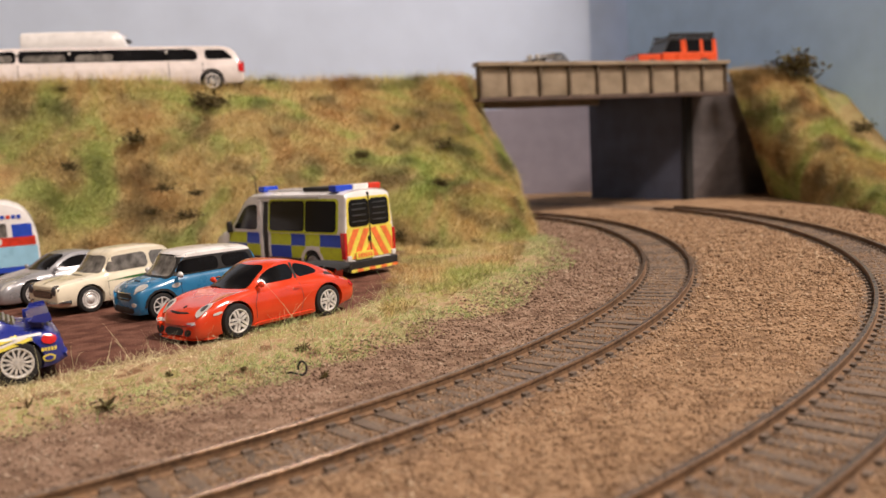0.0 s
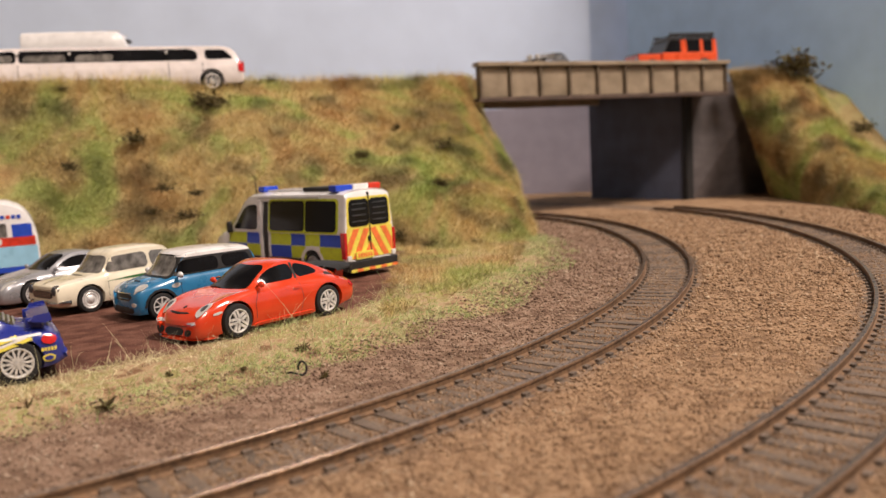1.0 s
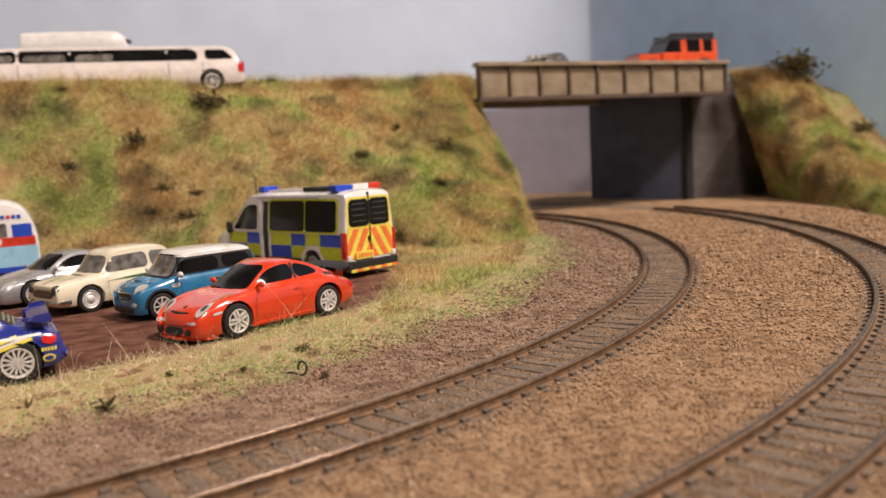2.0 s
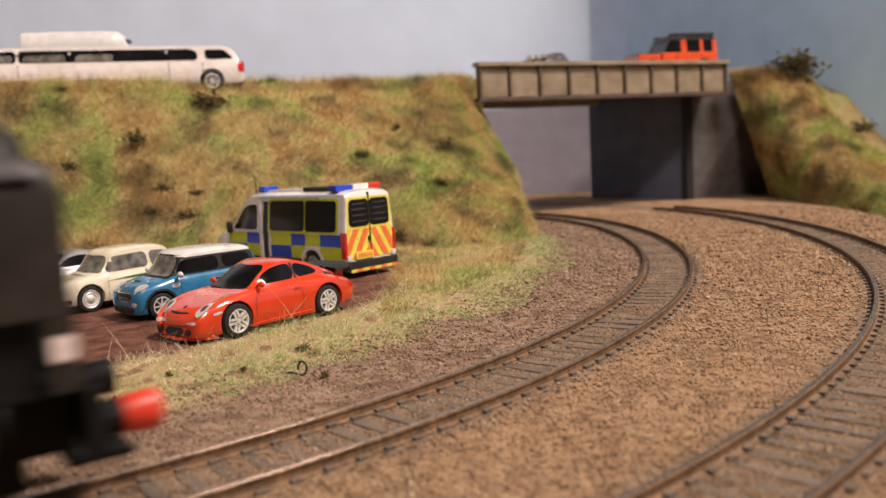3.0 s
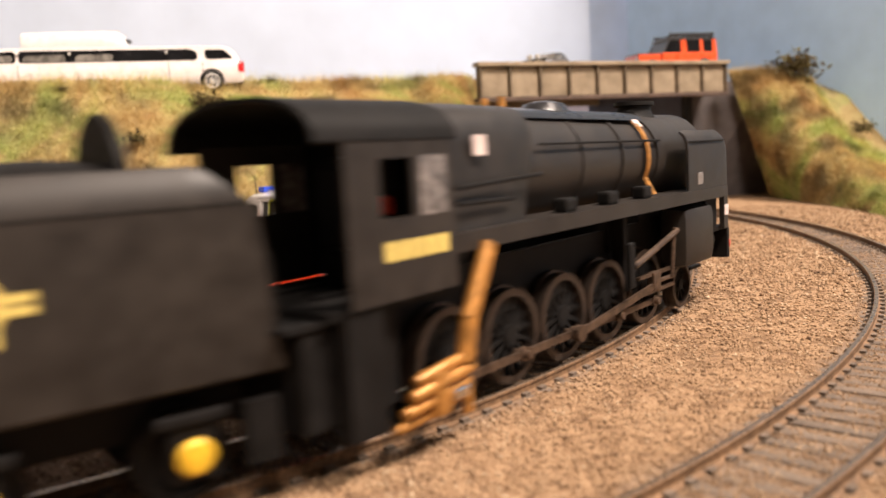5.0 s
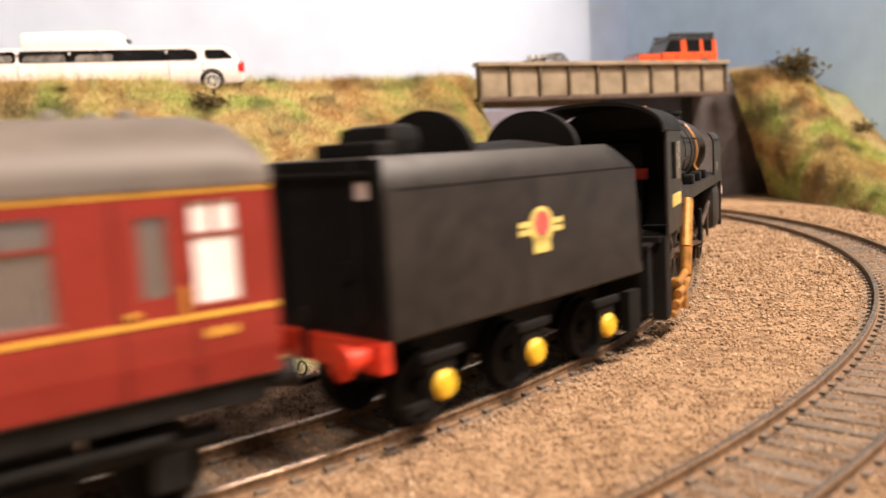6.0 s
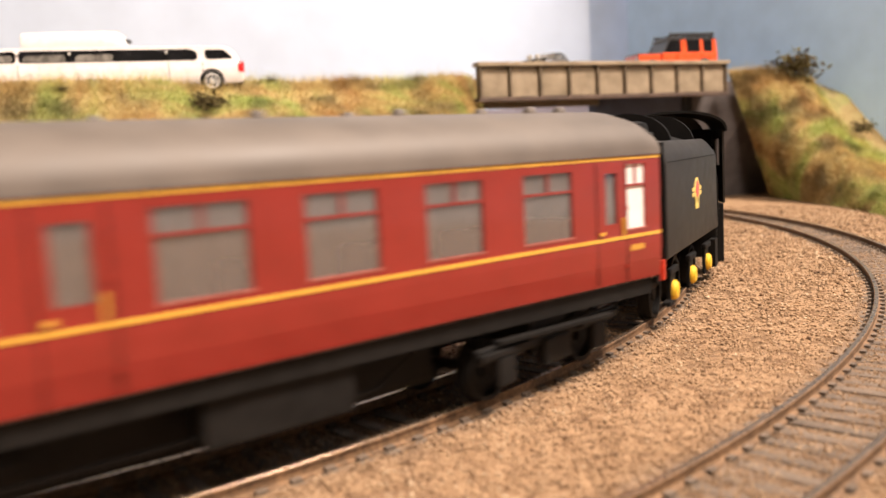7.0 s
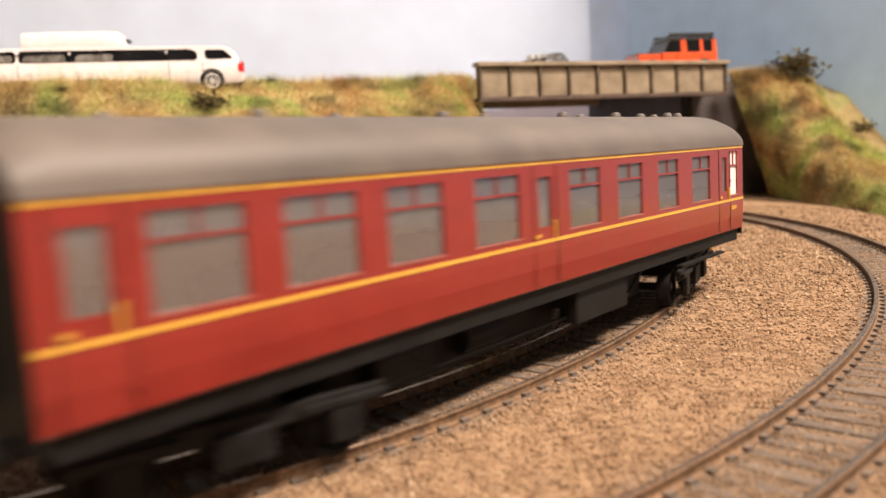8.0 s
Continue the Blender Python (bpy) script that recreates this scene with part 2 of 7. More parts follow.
def box(bm, x0, x1, y0, y1, z0, z1, bevel=0.0, m=None):
    r = bmesh.ops.create_cube(bm, size=1)
    vs = r["verts"]
    for v in vs:
        v.co = Vector(((x0 + x1) / 2 + v.co.x * (x1 - x0), (y0 + y1) / 2 + v.co.y * (y1 - y0), (z0 + z1) / 2 + v.co.z * (z1 - z0)))
    if bevel:
        es = list({e for v in vs for e in v.link_edges})
        g = bmesh.ops.bevel(bm, geom=es, offset=bevel, segments=2, affect="EDGES", profile=0.6)
        vs = list({v for f in g["faces"] for v in f.verts} | {v for v in vs if v.is_valid})
    if m is not None:
        bmesh.ops.transform(bm, matrix=m, verts=vs)
    return bm


def boxm(*a, **k):
    return box(bmesh.new(), *a, **k)


def cyl(bm, p0, p1, r0, r1=None, n=20, caps=True):
    p0, p1 = Vector(p0), Vector(p1)
    r1 = r0 if r1 is None else r1
    d = p1 - p0
    r = bmesh.ops.create_cone(bm, cap_ends=caps, segments=n, radius1=r0, radius2=r1, depth=d.length)
    m = Matrix.Translation((p0 + p1) / 2) @ d.to_track_quat("Z", "Y").to_matrix().to_4x4()
    bmesh.ops.transform(bm, matrix=m, verts=r["verts"])
    return bm


def lathe(bm, prof, n=24, m=None):
    """prof: (along, radius) about the local Y axis."""
    rings = []
    for a, r in prof:
        rings.append([bm.verts.new((r * math.cos(2 * math.pi * i / n), a, r * math.sin(2 * math.pi * i / n))) for i in range(n)])
    for p, q in zip(rings, rings[1:]):
        for i in range(n):
            bm.faces.new((p[i], p[(i + 1) % n], q[(i + 1) % n], q[i]))
    if m is not None:
        bmesh.ops.transform(bm, matrix=m, verts=[v for r in rings for v in r])
    return bm


def loft(bm, sections, close=False, caps=True):
    rings = [[bm.verts.new(c) for c in s] for s in sections]
    n = len(rings[0])
    for a, b in zip(rings, rings[1:]):
        for i in range(n if close else n - 1):
            bm.faces.new((a[i], a[(i + 1) % n], b[(i + 1) % n], b[i]))
    if caps and close:
        bm.faces.new(rings[0])
        bm.faces.new(rings[-1][::-1])
    return bm


def tube(bm, pts, r, n=8):
    for a, b in zip(pts, pts[1:]):
        cyl(bm, a, b, r, n=n)
    return bm


def smooth_rows(rows, steps=4):
    """Catmull-Rom through rows of numbers."""
    a = np.array(rows, float)
    a = np.vstack([2 * a[0] - a[1], a, 2 * a[-1] - a[-2]])
    out = []
    for i in range(1, len(a) - 2):
        for k in range(steps):
            t = k / steps
            p0, p1, p2, p3 = a[i - 1], a[i], a[i + 1], a[i + 2]
            v = 0.5 * (2 * p1 + (p2 - p0) * t + (2 * p0 - 5 * p1 + 4 * p2 - p3) * t * t + (3 * p1 - p0 - 3 * p2 + p3) * t ** 3)
            lo, hi = np.minimum(p1, p2), np.maximum(p1, p2)
            out.append(np.clip(v, lo - 0.25, hi + 0.25))
    out.append(a[-2])
    return out


def cut(ob, cutter):
    """Takes the cutter (bmesh in mm) out of ob's mesh for good."""
    tmp = part("cutter", cutter, None)
    mod = ob.modifiers.new("cut", "BOOLEAN")
    mod.object, mod.solver = tmp, "EXACT"
    parent = ob.parent
    ob.parent = None
    keep = ob.matrix_basis.copy()
    ob.matrix_basis = Matrix.Identity(4)
    bpy.context.view_layer.update()
    me = bpy.data.meshes.new_from_object(ob.evaluated_get(bpy.context.evaluated_depsgraph_get()))
    ob.modifiers.clear()
    ob.data = me
    ob.parent = parent
    ob.matrix_basis = keep
    bpy.data.objects.remove(tmp)


def mesh_from(name, verts, faces, mat):
    me = bpy.data.meshes.new(name)
    me.from_pydata((np.asarray(verts) * MM).tolist(), [], np.asarray(faces).tolist())
    me.materials.append(mat)
    return me


# ---------------------------------------------------------------- the two tracks in plan
def track_line(centre, k, radius, back=420, ahead=520):
    th = np.linspace(-1.05, 0.33, 200)
    r = np.polyval(k, th)
    p = np.c_[centre[0] + r * np.cos(th), centre[1] + r * np.sin(th)]
    d = (p[0] - p[1]) / np.hypot(*(p[0] - p[1]))
    pre = p[0] + d * np.arange(back, 0, -2)[:, None]
    e = p[-1] - p[-2]
    h, x, q = math.atan2(e[1], e[0]), p[-1].copy(), []
    for i in range(ahead // 2):
        h += 2 / radius
        x = x + 2 * np.array([math.cos(h), math.sin(h)])
        q.append(x.copy())
    line = np.r_[pre, p, np.array(q)]
    s = np.r_[0, np.cumsum(np.hypot(*np.diff(line, axis=0).T))] - back
    return s, line


LINE_1 = track_line((-187, 364), (4.649, 18.794, 51.0, 36.96, 284.18), 310, 840)
LINE_2 = track_line((-155, 374), (4.147, 15.506, 57.27, 46.57, 333.79), 360)


def on_line(line, s):
    return np.array([np.interp(s, line[0], line[1][:, 0]), np.interp(s, line[0], line[1][:, 1])])


def resample(line, step, s0, s1):
    s = np.arange(s0, s1, step)
    p = np.c_[np.interp(s, line[0], line[1][:, 0]), np.interp(s, line[0], line[1][:, 1])]
    t = np.gradient(p, axis=0)
    t /= np.hypot(*t.T)[:, None]
    return s, p, t


def distance_to(line, pts):
    """Signed distance in plan; positive on the inner side of the curve (left of the way the train goes)."""
    s, p, t = resample(line, 4.0, -400, 640)
    out = np.empty(len(pts))
    for i in range(0, len(pts), 4000):
        d = pts[i:i + 4000, None, :] - p[None]
        j = (d ** 2).sum(2).argmin(1)
        dd = pts[i:i + 4000] - p[j]
        out[i:i + 4000] = t[j, 0] * dd[:, 1] - t[j, 1] * dd[:, 0]
    return out


def sstep(a, b, x):
    t = np.clip((np.asarray(x, float) - a) / (b - a), 0, 1)
    return t * t * (3 - 2 * t)


def bumps(pts, scale, seed=0.0):
    return np.array([noise.noise(Vector((x / scale, y / scale, seed))) for x, y in pts])


def ground_height(pts):
    d = distance_to(LINE_1, pts)
    near = np.minimum(np.abs(d), np.abs(distance_to(LINE_2, pts)))
    return -2.5 + 0.45 * sstep(10, 13.5, near) + 3.1 * sstep(36, 68, d) + 0.45 * bumps(pts, 14) + 0.25 * bumps(pts, 5, 3.0), d


# ---------------------------------------------------------------- ground, walls, banks, bridge
def build_ground():
    nx, ny = 290, 300
    xs, ys = np.linspace(-640, 420, nx), np.linspace(-330, 900, ny)
    gx, gy = np.meshgrid(xs, ys)
    pts = np.c_[gx.ravel(), gy.ravel()]
    z, d = ground_height(pts)
    edge = d + 9 * bumps(pts, 30, 7.0) + 5 * bumps(pts, 9, 9.0)
    cover = sstep(38, 50, edge)
    park = sstep(72, 82, d + 8 * bumps(pts, 35, 5.0) + 3 * bumps(pts, 8, 2.0)) * (1 - sstep(380, 400, pts[:, 1] + 0.1 * pts[:, 0]))
    park = park * (1 - sstep(-26, -12, pts[:, 0] + 5 * bumps(pts, 12, 4.0)))
    z = np.where(park > 0.5, 0.95 + 0.08 * bumps(pts, 8), z)
    near = np.minimum(np.abs(d), np.abs(distance_to(LINE_2, pts)))
    stain = 0.8 * (1 - sstep(9, 17, near + 4 * bumps(pts, 10, 6.0)))
    idx = np.arange(nx * ny).reshape(ny, nx)
    faces = np.c_[idx[:-1, :-1].ravel(), idx[:-1, 1:].ravel(), idx[1:, 1:].ravel(), idx[1:, :-1].ravel()]
    me = mesh_from("ground", np.c_[pts, z], faces, None)
    me.materials.clear()
    m = BALLAST.copy()
    m.name = "layout_ground"
    nt = m.node_tree
    out = nt.nodes["Material Output"]
    last = nt.nodes["Principled BSDF"]

    def second(other, attr, previous):
        tag = nt.nodes.new("ShaderNodeAttribute")
        tag.attribute_name = attr
        b = nt.nodes.new("ShaderNodeBsdfPrincipled")
        b.inputs["Roughness"].default_value = 0.95
        b.inputs["Specular IOR Level"].default_value = 0.2
        src = other.node_tree
        n = nt.nodes.new("ShaderNodeTexNoise")
        n.inputs["Scale"].default_value, n.inputs["Detail"].default_value = 160, 8
        tc = nt.nodes.new("ShaderNodeTexCoord")
        nt.links.new(tc.outputs["Object"], n.inputs["Vector"])
        rp = nt.nodes.new("ShaderNodeValToRGB")
        old = [q for q in src.nodes if q.bl_idname == "ShaderNodeValToRGB"][0].color_ramp.elements
        while len(rp.color_ramp.elements) < len(old):
            rp.color_ramp.elements.new(0.5)
        for i, e in enumerate(old):
            rp.color_ramp.elements[i].position, rp.color_ramp.elements[i].color = e.position, e.color
        nt.links.new(n.outputs[0], rp.inputs[0])
        nt.links.new(rp.outputs[0], b.inputs["Base Color"])
        bp = nt.nodes.new("ShaderNodeBump")
        bp.inputs["Strength"].default_value, bp.inputs["Distance"].default_value = 0.7, 0.0008
        n2 = nt.nodes.new("ShaderNodeTexNoise")
        n2.inputs["Scale"].default_value, n2.inputs["Detail"].default_value = 1400, 6
        nt.links.new(tc.outputs["Object"], n2.inputs["Vector"])
        nt.links.new(n2.outputs[0], bp.inputs["Height"])
        nt.links.new(bp.outputs[0], b.inputs["Normal"])
        mx = nt.nodes.new("ShaderNodeMixShader")
        nt.links.new(tag.outputs["Fac"], mx.inputs[0])
        nt.links.new(previous.outputs[0], mx.inputs[1])
        nt.links.new(b.outputs[0], mx.inputs[2])
        return mx

    last = second(INNER, "inner", last)
    last = second(FOURFOOT, "fourfoot", last)
    last = second(VERGE, "verge", last)
    last = second(TARMAC, "park", last)
    nt.links.new(last.outputs[0], out.inputs[0])
    me.materials.append(m)
    for nm, val in (("verge", cover), ("park", park), ("fourfoot", stain), ("inner", sstep(4, 14, d + 3 * bumps(pts, 12, 8.0)))):
        a = me.attributes.new(nm, "FLOAT", "POINT")
        a.data.foreach_set("value", val.astype(np.float32))
    me.shade_smooth()
    ob = new("ground", me)
    tagged(ob, "brown granulated ballast with grassy verge and dark cinder car park", "ground", kind="structure")
    # the baseboard under it, out to the room's walls
    ob = part("floor", boxm(-1500, 1500, -1500, 1500, -18, -6), ROOM)
    tagged(ob, "plain layout baseboard under the scenery", "floor", kind="structure")


def wall_between(name, a, b, z0, z1, thick, mat, label):
    a, b = Vector((*a, 0)), Vector((*b, 0))
    d = b - a
    m = mmpose(a.x, a.y, 0, 0, 0, math.degrees(math.atan2(d.y, d.x)))
    ob = part(name, boxm(0, d.length, 0, thick, z0, z1), mat, at=m)
    return tagged(ob, label, "wall", kind="structure")


def build_walls():
    # painted backdrop: two boards that meet in a rounded corner
    corner = [(166 + 36 * math.sin(t), 893 - 60 + 60 * math.cos(t)) for t in np.linspace(0.15, 1.35, 9)]
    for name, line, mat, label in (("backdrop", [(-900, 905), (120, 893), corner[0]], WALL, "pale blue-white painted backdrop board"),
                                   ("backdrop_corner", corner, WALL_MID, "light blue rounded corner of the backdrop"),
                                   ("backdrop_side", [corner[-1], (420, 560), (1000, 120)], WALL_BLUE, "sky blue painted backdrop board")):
        bm = bmesh.new()
        fr = [bm.verts.new((x, y, -6)) for x, y in line]
        to = [bm.verts.new((x, y, 520)) for x, y in line]
        for i in range(len(line) - 1):
            bm.faces.new((fr[i], fr[i + 1], to[i + 1], to[i]))
        g = bmesh.ops.extrude_face_region(bm, geom=bm.faces[:])
        bmesh.ops.translate(bm, vec=(4, 14, 0), verts=[v for v in g["geom"] if isinstance(v, bmesh.types.BMVert)])
        tagged(part(name, bm, mat, smooth=True), label, "backdrop", kind="structure")
    # unseen walls and ceiling, added to enclose the light; dark paint limits bounce
    wall_between("wall_west", (-1500, -1500), (-1500, 1500), -900, 1500, 20, ROOM, "plain dark room wall, unseen, encloses the light")
    wall_between("wall_south", (1500, -1500), (-1500, -1500), -900, 1500, 20, ROOM, "plain dark room wall, unseen, encloses the light")
    wall_between("wall_east", (1500, 1500), (1500, -1500), -900, 1500, 20, ROOM, "plain dark room wall, unseen, encloses the light")
    wall_between("wall_north", (-1500, 1500), (1500, 1500), -900, 1500, 20, ROOM, "plain dark room wall, unseen, encloses the light")
    ob = part("ceiling", boxm(-1520, 1520, -1520, 1520, 1500, 1520), ROOM)
    tagged(ob, "plain dark room ceiling, unseen, encloses the light", "ceiling", kind="structure")


TOE_L = [(-470, 345), (-330, 372), (-190, 402), (-90, 412), (-18, 402), (18, 392), (40, 400), (52, 440), (56, 500), (56, 560), (54, 600)]
TOP_L = [(-500, 330), (-360, 380), (-229, 436), (-179, 460), (-124, 494), (-62, 530), (-22, 552), (2, 560), (16, 568), (24, 585), (28, 610)]
TOE_R = [(262, 640), (258, 565), (258, 500), (246, 440), (238, 390), (250, 300), (300, 200)]
TOP_R = [(234, 652, 97), (264, 658, 99), (298, 652, 89), (310, 622, 49), (318, 585, 28), (305, 480, 12), (340, 300, 7)]


def poly_at(pl, u):
    a = np.array(pl, float)
    s = np.r_[0, np.cumsum(np.hypot(*np.diff(a[:, :2], axis=0).T))]
    s /= s[-1]
    k = np.linspace(0, 1, len(a))
    return np.array([np.interp(u, k, a[:, j]) for j in range(a.shape[1])]).T


def bank_points(toe, top, u, v, seed):
    a, b = poly_at(toe, u), poly_at(top, u)
    if b.shape[1] == 2:
        b = np.c_[b, np.full(len(b), 96.5)]
    a = np.c_[a[:, :2], np.full(len(a), -3.2)]
    w = v[:, None]
    p = a * (1 - w) + b * w
    bulge = np.sin(np.pi * v) ** 0.8 * (sstep(-0.02, 0.16, u) if seed > 2 else 1.0)
    nn = np.array([noise.noise(Vector((x / 45, y / 45, z / 45 + seed))) + 0.5 * noise.noise(Vector((x / 14, y / 14, z / 14 + seed))) for x, y, z in p])
    out = a[:, :2] - b[:, :2]
    out /= np.hypot(*out.T)[:, None] + 1e-9
    p[:, :2] += out * (bulge * (3.0 + 9.0 * nn))[:, None]
    p[:, 2] += bulge * 2.0 * nn + np.where(v > 0.97, 1.2 * nn, 0)
    return p


def build_bank(toe, top, seed, back):
    nu, nv = 150, 44
    u, v = np.meshgrid(np.linspace(0, 1, nu), np.linspace(0, 1, nv))
    p = bank_points(toe, top, u.ravel(), v.ravel(), seed)
    crest = p[-nu:].copy()
    step = np.array(back) * (0.1, 0.1, 0) + (0, 0, back[2])
    rear = crest * (1, 1, 0) + np.array(back) * (1, 1, 0) + (0, 0, 1) * (crest + back)
    p = np.vstack([p, crest + step, rear, rear * (1, 1, 0) + (0, 0, -4)])
    idx = np.arange(len(p)).reshape(nv + 3, nu)
    f = np.c_[idx[:-1, :-1].ravel(), idx[:-1, 1:].ravel(), idx[1:, 1:].ravel(), idx[1:, :-1].ravel()]
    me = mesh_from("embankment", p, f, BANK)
    me.shade_smooth()
    ob = new("embankment", me)
    tagged(ob, "steep earth embankment covered in dry green and brown grass", "embankment", kind="structure")


def blades(count, base, normal, length, width, lean, mat, name, label, rng):
    """Fibres as thin bent triangles pairs, all in one mesh."""
    n = len(base)
    d = normal + lean * rng.normal(size=(n, 3))
    d /= np.linalg.norm(d, axis=1)[:, None]
    ln = length * rng.uniform(0.5, 1.3, n)[:, None]
    side = np.cross(d, rng.normal(size=(n, 3)))
    side /= np.linalg.norm(side, axis=1)[:, None] + 1e-9
    side *= width * rng.uniform(0.6, 1.4, n)[:, None]
    bend = rng.normal(size=(n, 3)) * ln * 0.28
    bend[:, 2] -= ln[:, 0] * 0.12
    mid = base + d * ln * 0.55 + bend * 0.3
    tip = base + d * ln + bend
    v = np.stack([base - side, base + side, mid + side * 0.7, mid - side * 0.7, tip], 1).reshape(-1, 3)
    k = np.arange(n)[:, None] * 5
    me = bpy.data.meshes.new(name)
    verts = (v * MM).astype(np.float32)
    quads = (k + np.array([[0, 1, 2, 3]])).ravel()
    tris = (k + np.array([[3, 2, 4]])).ravel()
    me.vertices.add(len(verts))
    me.vertices.foreach_set("co", verts.ravel())
    me.loops.add(len(quads) + len(tris))
    me.loops.foreach_set("vertex_index", np.r_[quads, tris].astype(np.int32))
    me.polygons.add(2 * n)
    st = np.r_[np.arange(n) * 4, 4 * n + np.arange(n) * 3]
    me.polygons.foreach_set("loop_start", st.astype(np.int32))
    me.update(calc_edges=True)
    me.validate()
    me.materials.append(mat)
    ob = new(name, me)
    return tagged(ob, label, "grass", kind="stuff")


def build_grass():
    rng = np.random.default_rng(4)
    for toe, top, seed, n, u0, u1 in ((TOE_L, TOP_L, 1.0, 190000, 0.12, 1.0), (TOE_R, TOP_R, 5.0, 60000, 0.0, 0.75)):
        u, v = rng.uniform(u0, u1, n), rng.uniform(0, 1, n) ** 0.9
        p = bank_points(toe, top, u, v, seed)
        mid = poly_at(toe, u)[:, :2] - poly_at(top, u)[:, :2]
        mid /= np.hypot(*mid.T)[:, None]
        nrm = np.c_[mid * 0.75, np.full(n, 0.6)]
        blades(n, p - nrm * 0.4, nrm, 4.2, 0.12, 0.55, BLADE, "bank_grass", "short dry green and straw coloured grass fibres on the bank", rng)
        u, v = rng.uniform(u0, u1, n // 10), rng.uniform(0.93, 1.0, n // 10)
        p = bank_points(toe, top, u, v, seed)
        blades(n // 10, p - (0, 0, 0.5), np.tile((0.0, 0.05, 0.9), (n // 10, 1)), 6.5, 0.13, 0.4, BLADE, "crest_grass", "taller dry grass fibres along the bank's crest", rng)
    # verge between the cinders and the ballast: green towards the track, pale and strawy towards the cars
    n = 420000
    pts = np.c_[rng.uniform(-200, 75, n), rng.uniform(85, 440, n)]
    z, d = ground_height(pts)
    dd = d + 9 * bumps(pts, 30, 7.0) + 5 * bumps(pts, 9, 9.0)
    pk = d + 8 * bumps(pts, 35, 5.0) + 3 * bumps(pts, 8, 2.0)
    far = (pts[:, 1] + 0.1 * pts[:, 0] > 385) | (pts[:, 0] + 5 * bumps(pts, 12, 4.0) > -20)
    clump = 0.8 + 1.6 * bumps(pts, 24, 11.0)
    low = dd + 5 * rng.normal(size=n) < 60
    on = (dd > 38 + 6 * rng.uniform(size=n)) & ((pk < 79) | far) & (rng.uniform(size=n) < np.clip(clump, 0.18, 1))
    toe = (d > 60) & far
    for keep, mat, ln, label in ((on & low & ~toe, VERGE_GREEN, 2.4, "fine green grass fibres along the track side of the verge"), (on & ~low & ~toe, VERGE_PALE, 2.8, "fine pale straw grass fibres on the verge"), (on & toe, BLADE, 3.4, "dry brown and green grass fibres at the foot of the bank")):
        base = np.c_[pts, z - 0.2][keep]
        blades(len(base), base, np.tile((0.3, -0.35, 0.42), (len(base), 1)), ln, 0.06 if mat is not BLADE else 0.09, 0.8, mat, "verge_grass", label, rng)
    edge = np.abs(pk - 76) < 9
    keep = edge & (rng.uniform(size=n) < 0.03) & (pts[:, 1] < 390)
    base = np.c_[pts, np.maximum(z, 0.9) - 0.1][keep]
    blades(len(base), base, np.tile((0.25, -0.3, 0.5), (len(base), 1)), 9.5, 0.045, 0.8, VERGE_PALE, "straw_wisps", "long loose straw fibres lying over the verge edge", rng)


def build_stones():
    rng = np.random.default_rng(8)
    n = 230000
    y = 85 + 480 * rng.uniform(size=n) ** 1.9
    x = rng.uniform(-0.75, 0.62, n) * (y + 25)
    pts = np.c_[x, y]
    d1, d2 = distance_to(LINE_1, pts), distance_to(LINE_2, pts)
    ok = (d1 < 46 + 10 * rng.uniform(size=n)) & (d2 > -70)
    for d in (d1, d2):
        ok &= np.abs(np.abs(d) - 8.6) > 1.6
        ok &= (np.abs(d) > 12.2) | (rng.uniform(size=n) < 0.8)
    pts, y = pts[ok], y[ok]
    z, _ = ground_height(pts)
    inner = distance_to(LINE_1, pts) + rng.normal(size=len(pts)) * 5 > 9
    size = np.clip(rng.lognormal(-0.55, 0.45, len(pts)), 0.25, 1.6) * np.clip(y / 190, 0.8, 1.7)
    near = np.minimum(np.abs(distance_to(LINE_1, pts)), np.abs(distance_to(LINE_2, pts)))
    size = np.where(near < 9, np.minimum(size, 0.8), size)
    z = z + np.where(near < 8, rng.uniform(-0.1, 0.28, len(pts)), 0.0)
    for pick, mat, label in ((inner, STONE_INNER, "dusty brown ballast granules beside the verge"), (~inner, STONE, "loose brown and tan ballast granules")):
        stone_mesh(pts[pick], z[pick], size[pick], mat, label, rng)


def stone_mesh(pts, z, size, mat, label, rng):
    n = len(pts)
    o = np.array([(1, 0, 0), (-1, 0, 0), (0, 1, 0), (0, -1, 0), (0, 0, 1), (0, 0, -1)], float)
    v = o[None] * rng.uniform(0.5, 1.25, (n, 6, 1)) + rng.normal(size=(n, 6, 3)) * 0.18
    a = rng.uniform(0, 6.28, n)
    c, s = np.cos(a)[:, None], np.sin(a)[:, None]
    v = np.stack([v[..., 0] * c - v[..., 1] * s, v[..., 0] * s + v[..., 1] * c, v[..., 2] * 0.75], 2)
    v = v * size[:, None, None] * 0.45 + np.c_[pts, z + size * 0.12][:, None]
    f = np.array([(0, 2, 4), (2, 1, 4), (1, 3, 4), (3, 0, 4), (2, 0, 5), (1, 2, 5), (3, 1, 5), (0, 3, 5)])
    faces = (np.arange(n)[:, None, None] * 6 + f[None]).reshape(-1, 3)
    me = bpy.data.meshes.new("ballast_stones")
    me.vertices.add(n * 6)
    me.vertices.foreach_set("co", (v.reshape(-1, 3) * MM).astype(np.float32).ravel())
    me.loops.add(len(faces) * 3)
    me.loops.foreach_set("vertex_index", faces.astype(np.int32).ravel())
    me.polygons.add(len(faces))
    me.polygons.foreach_set("loop_start", (np.arange(len(faces)) * 3).astype(np.int32))
    me.update(calc_edges=True)
    me.materials.append(mat)
    tagged(new("ballast_stones", me), label, "ballast", kind="stuff")


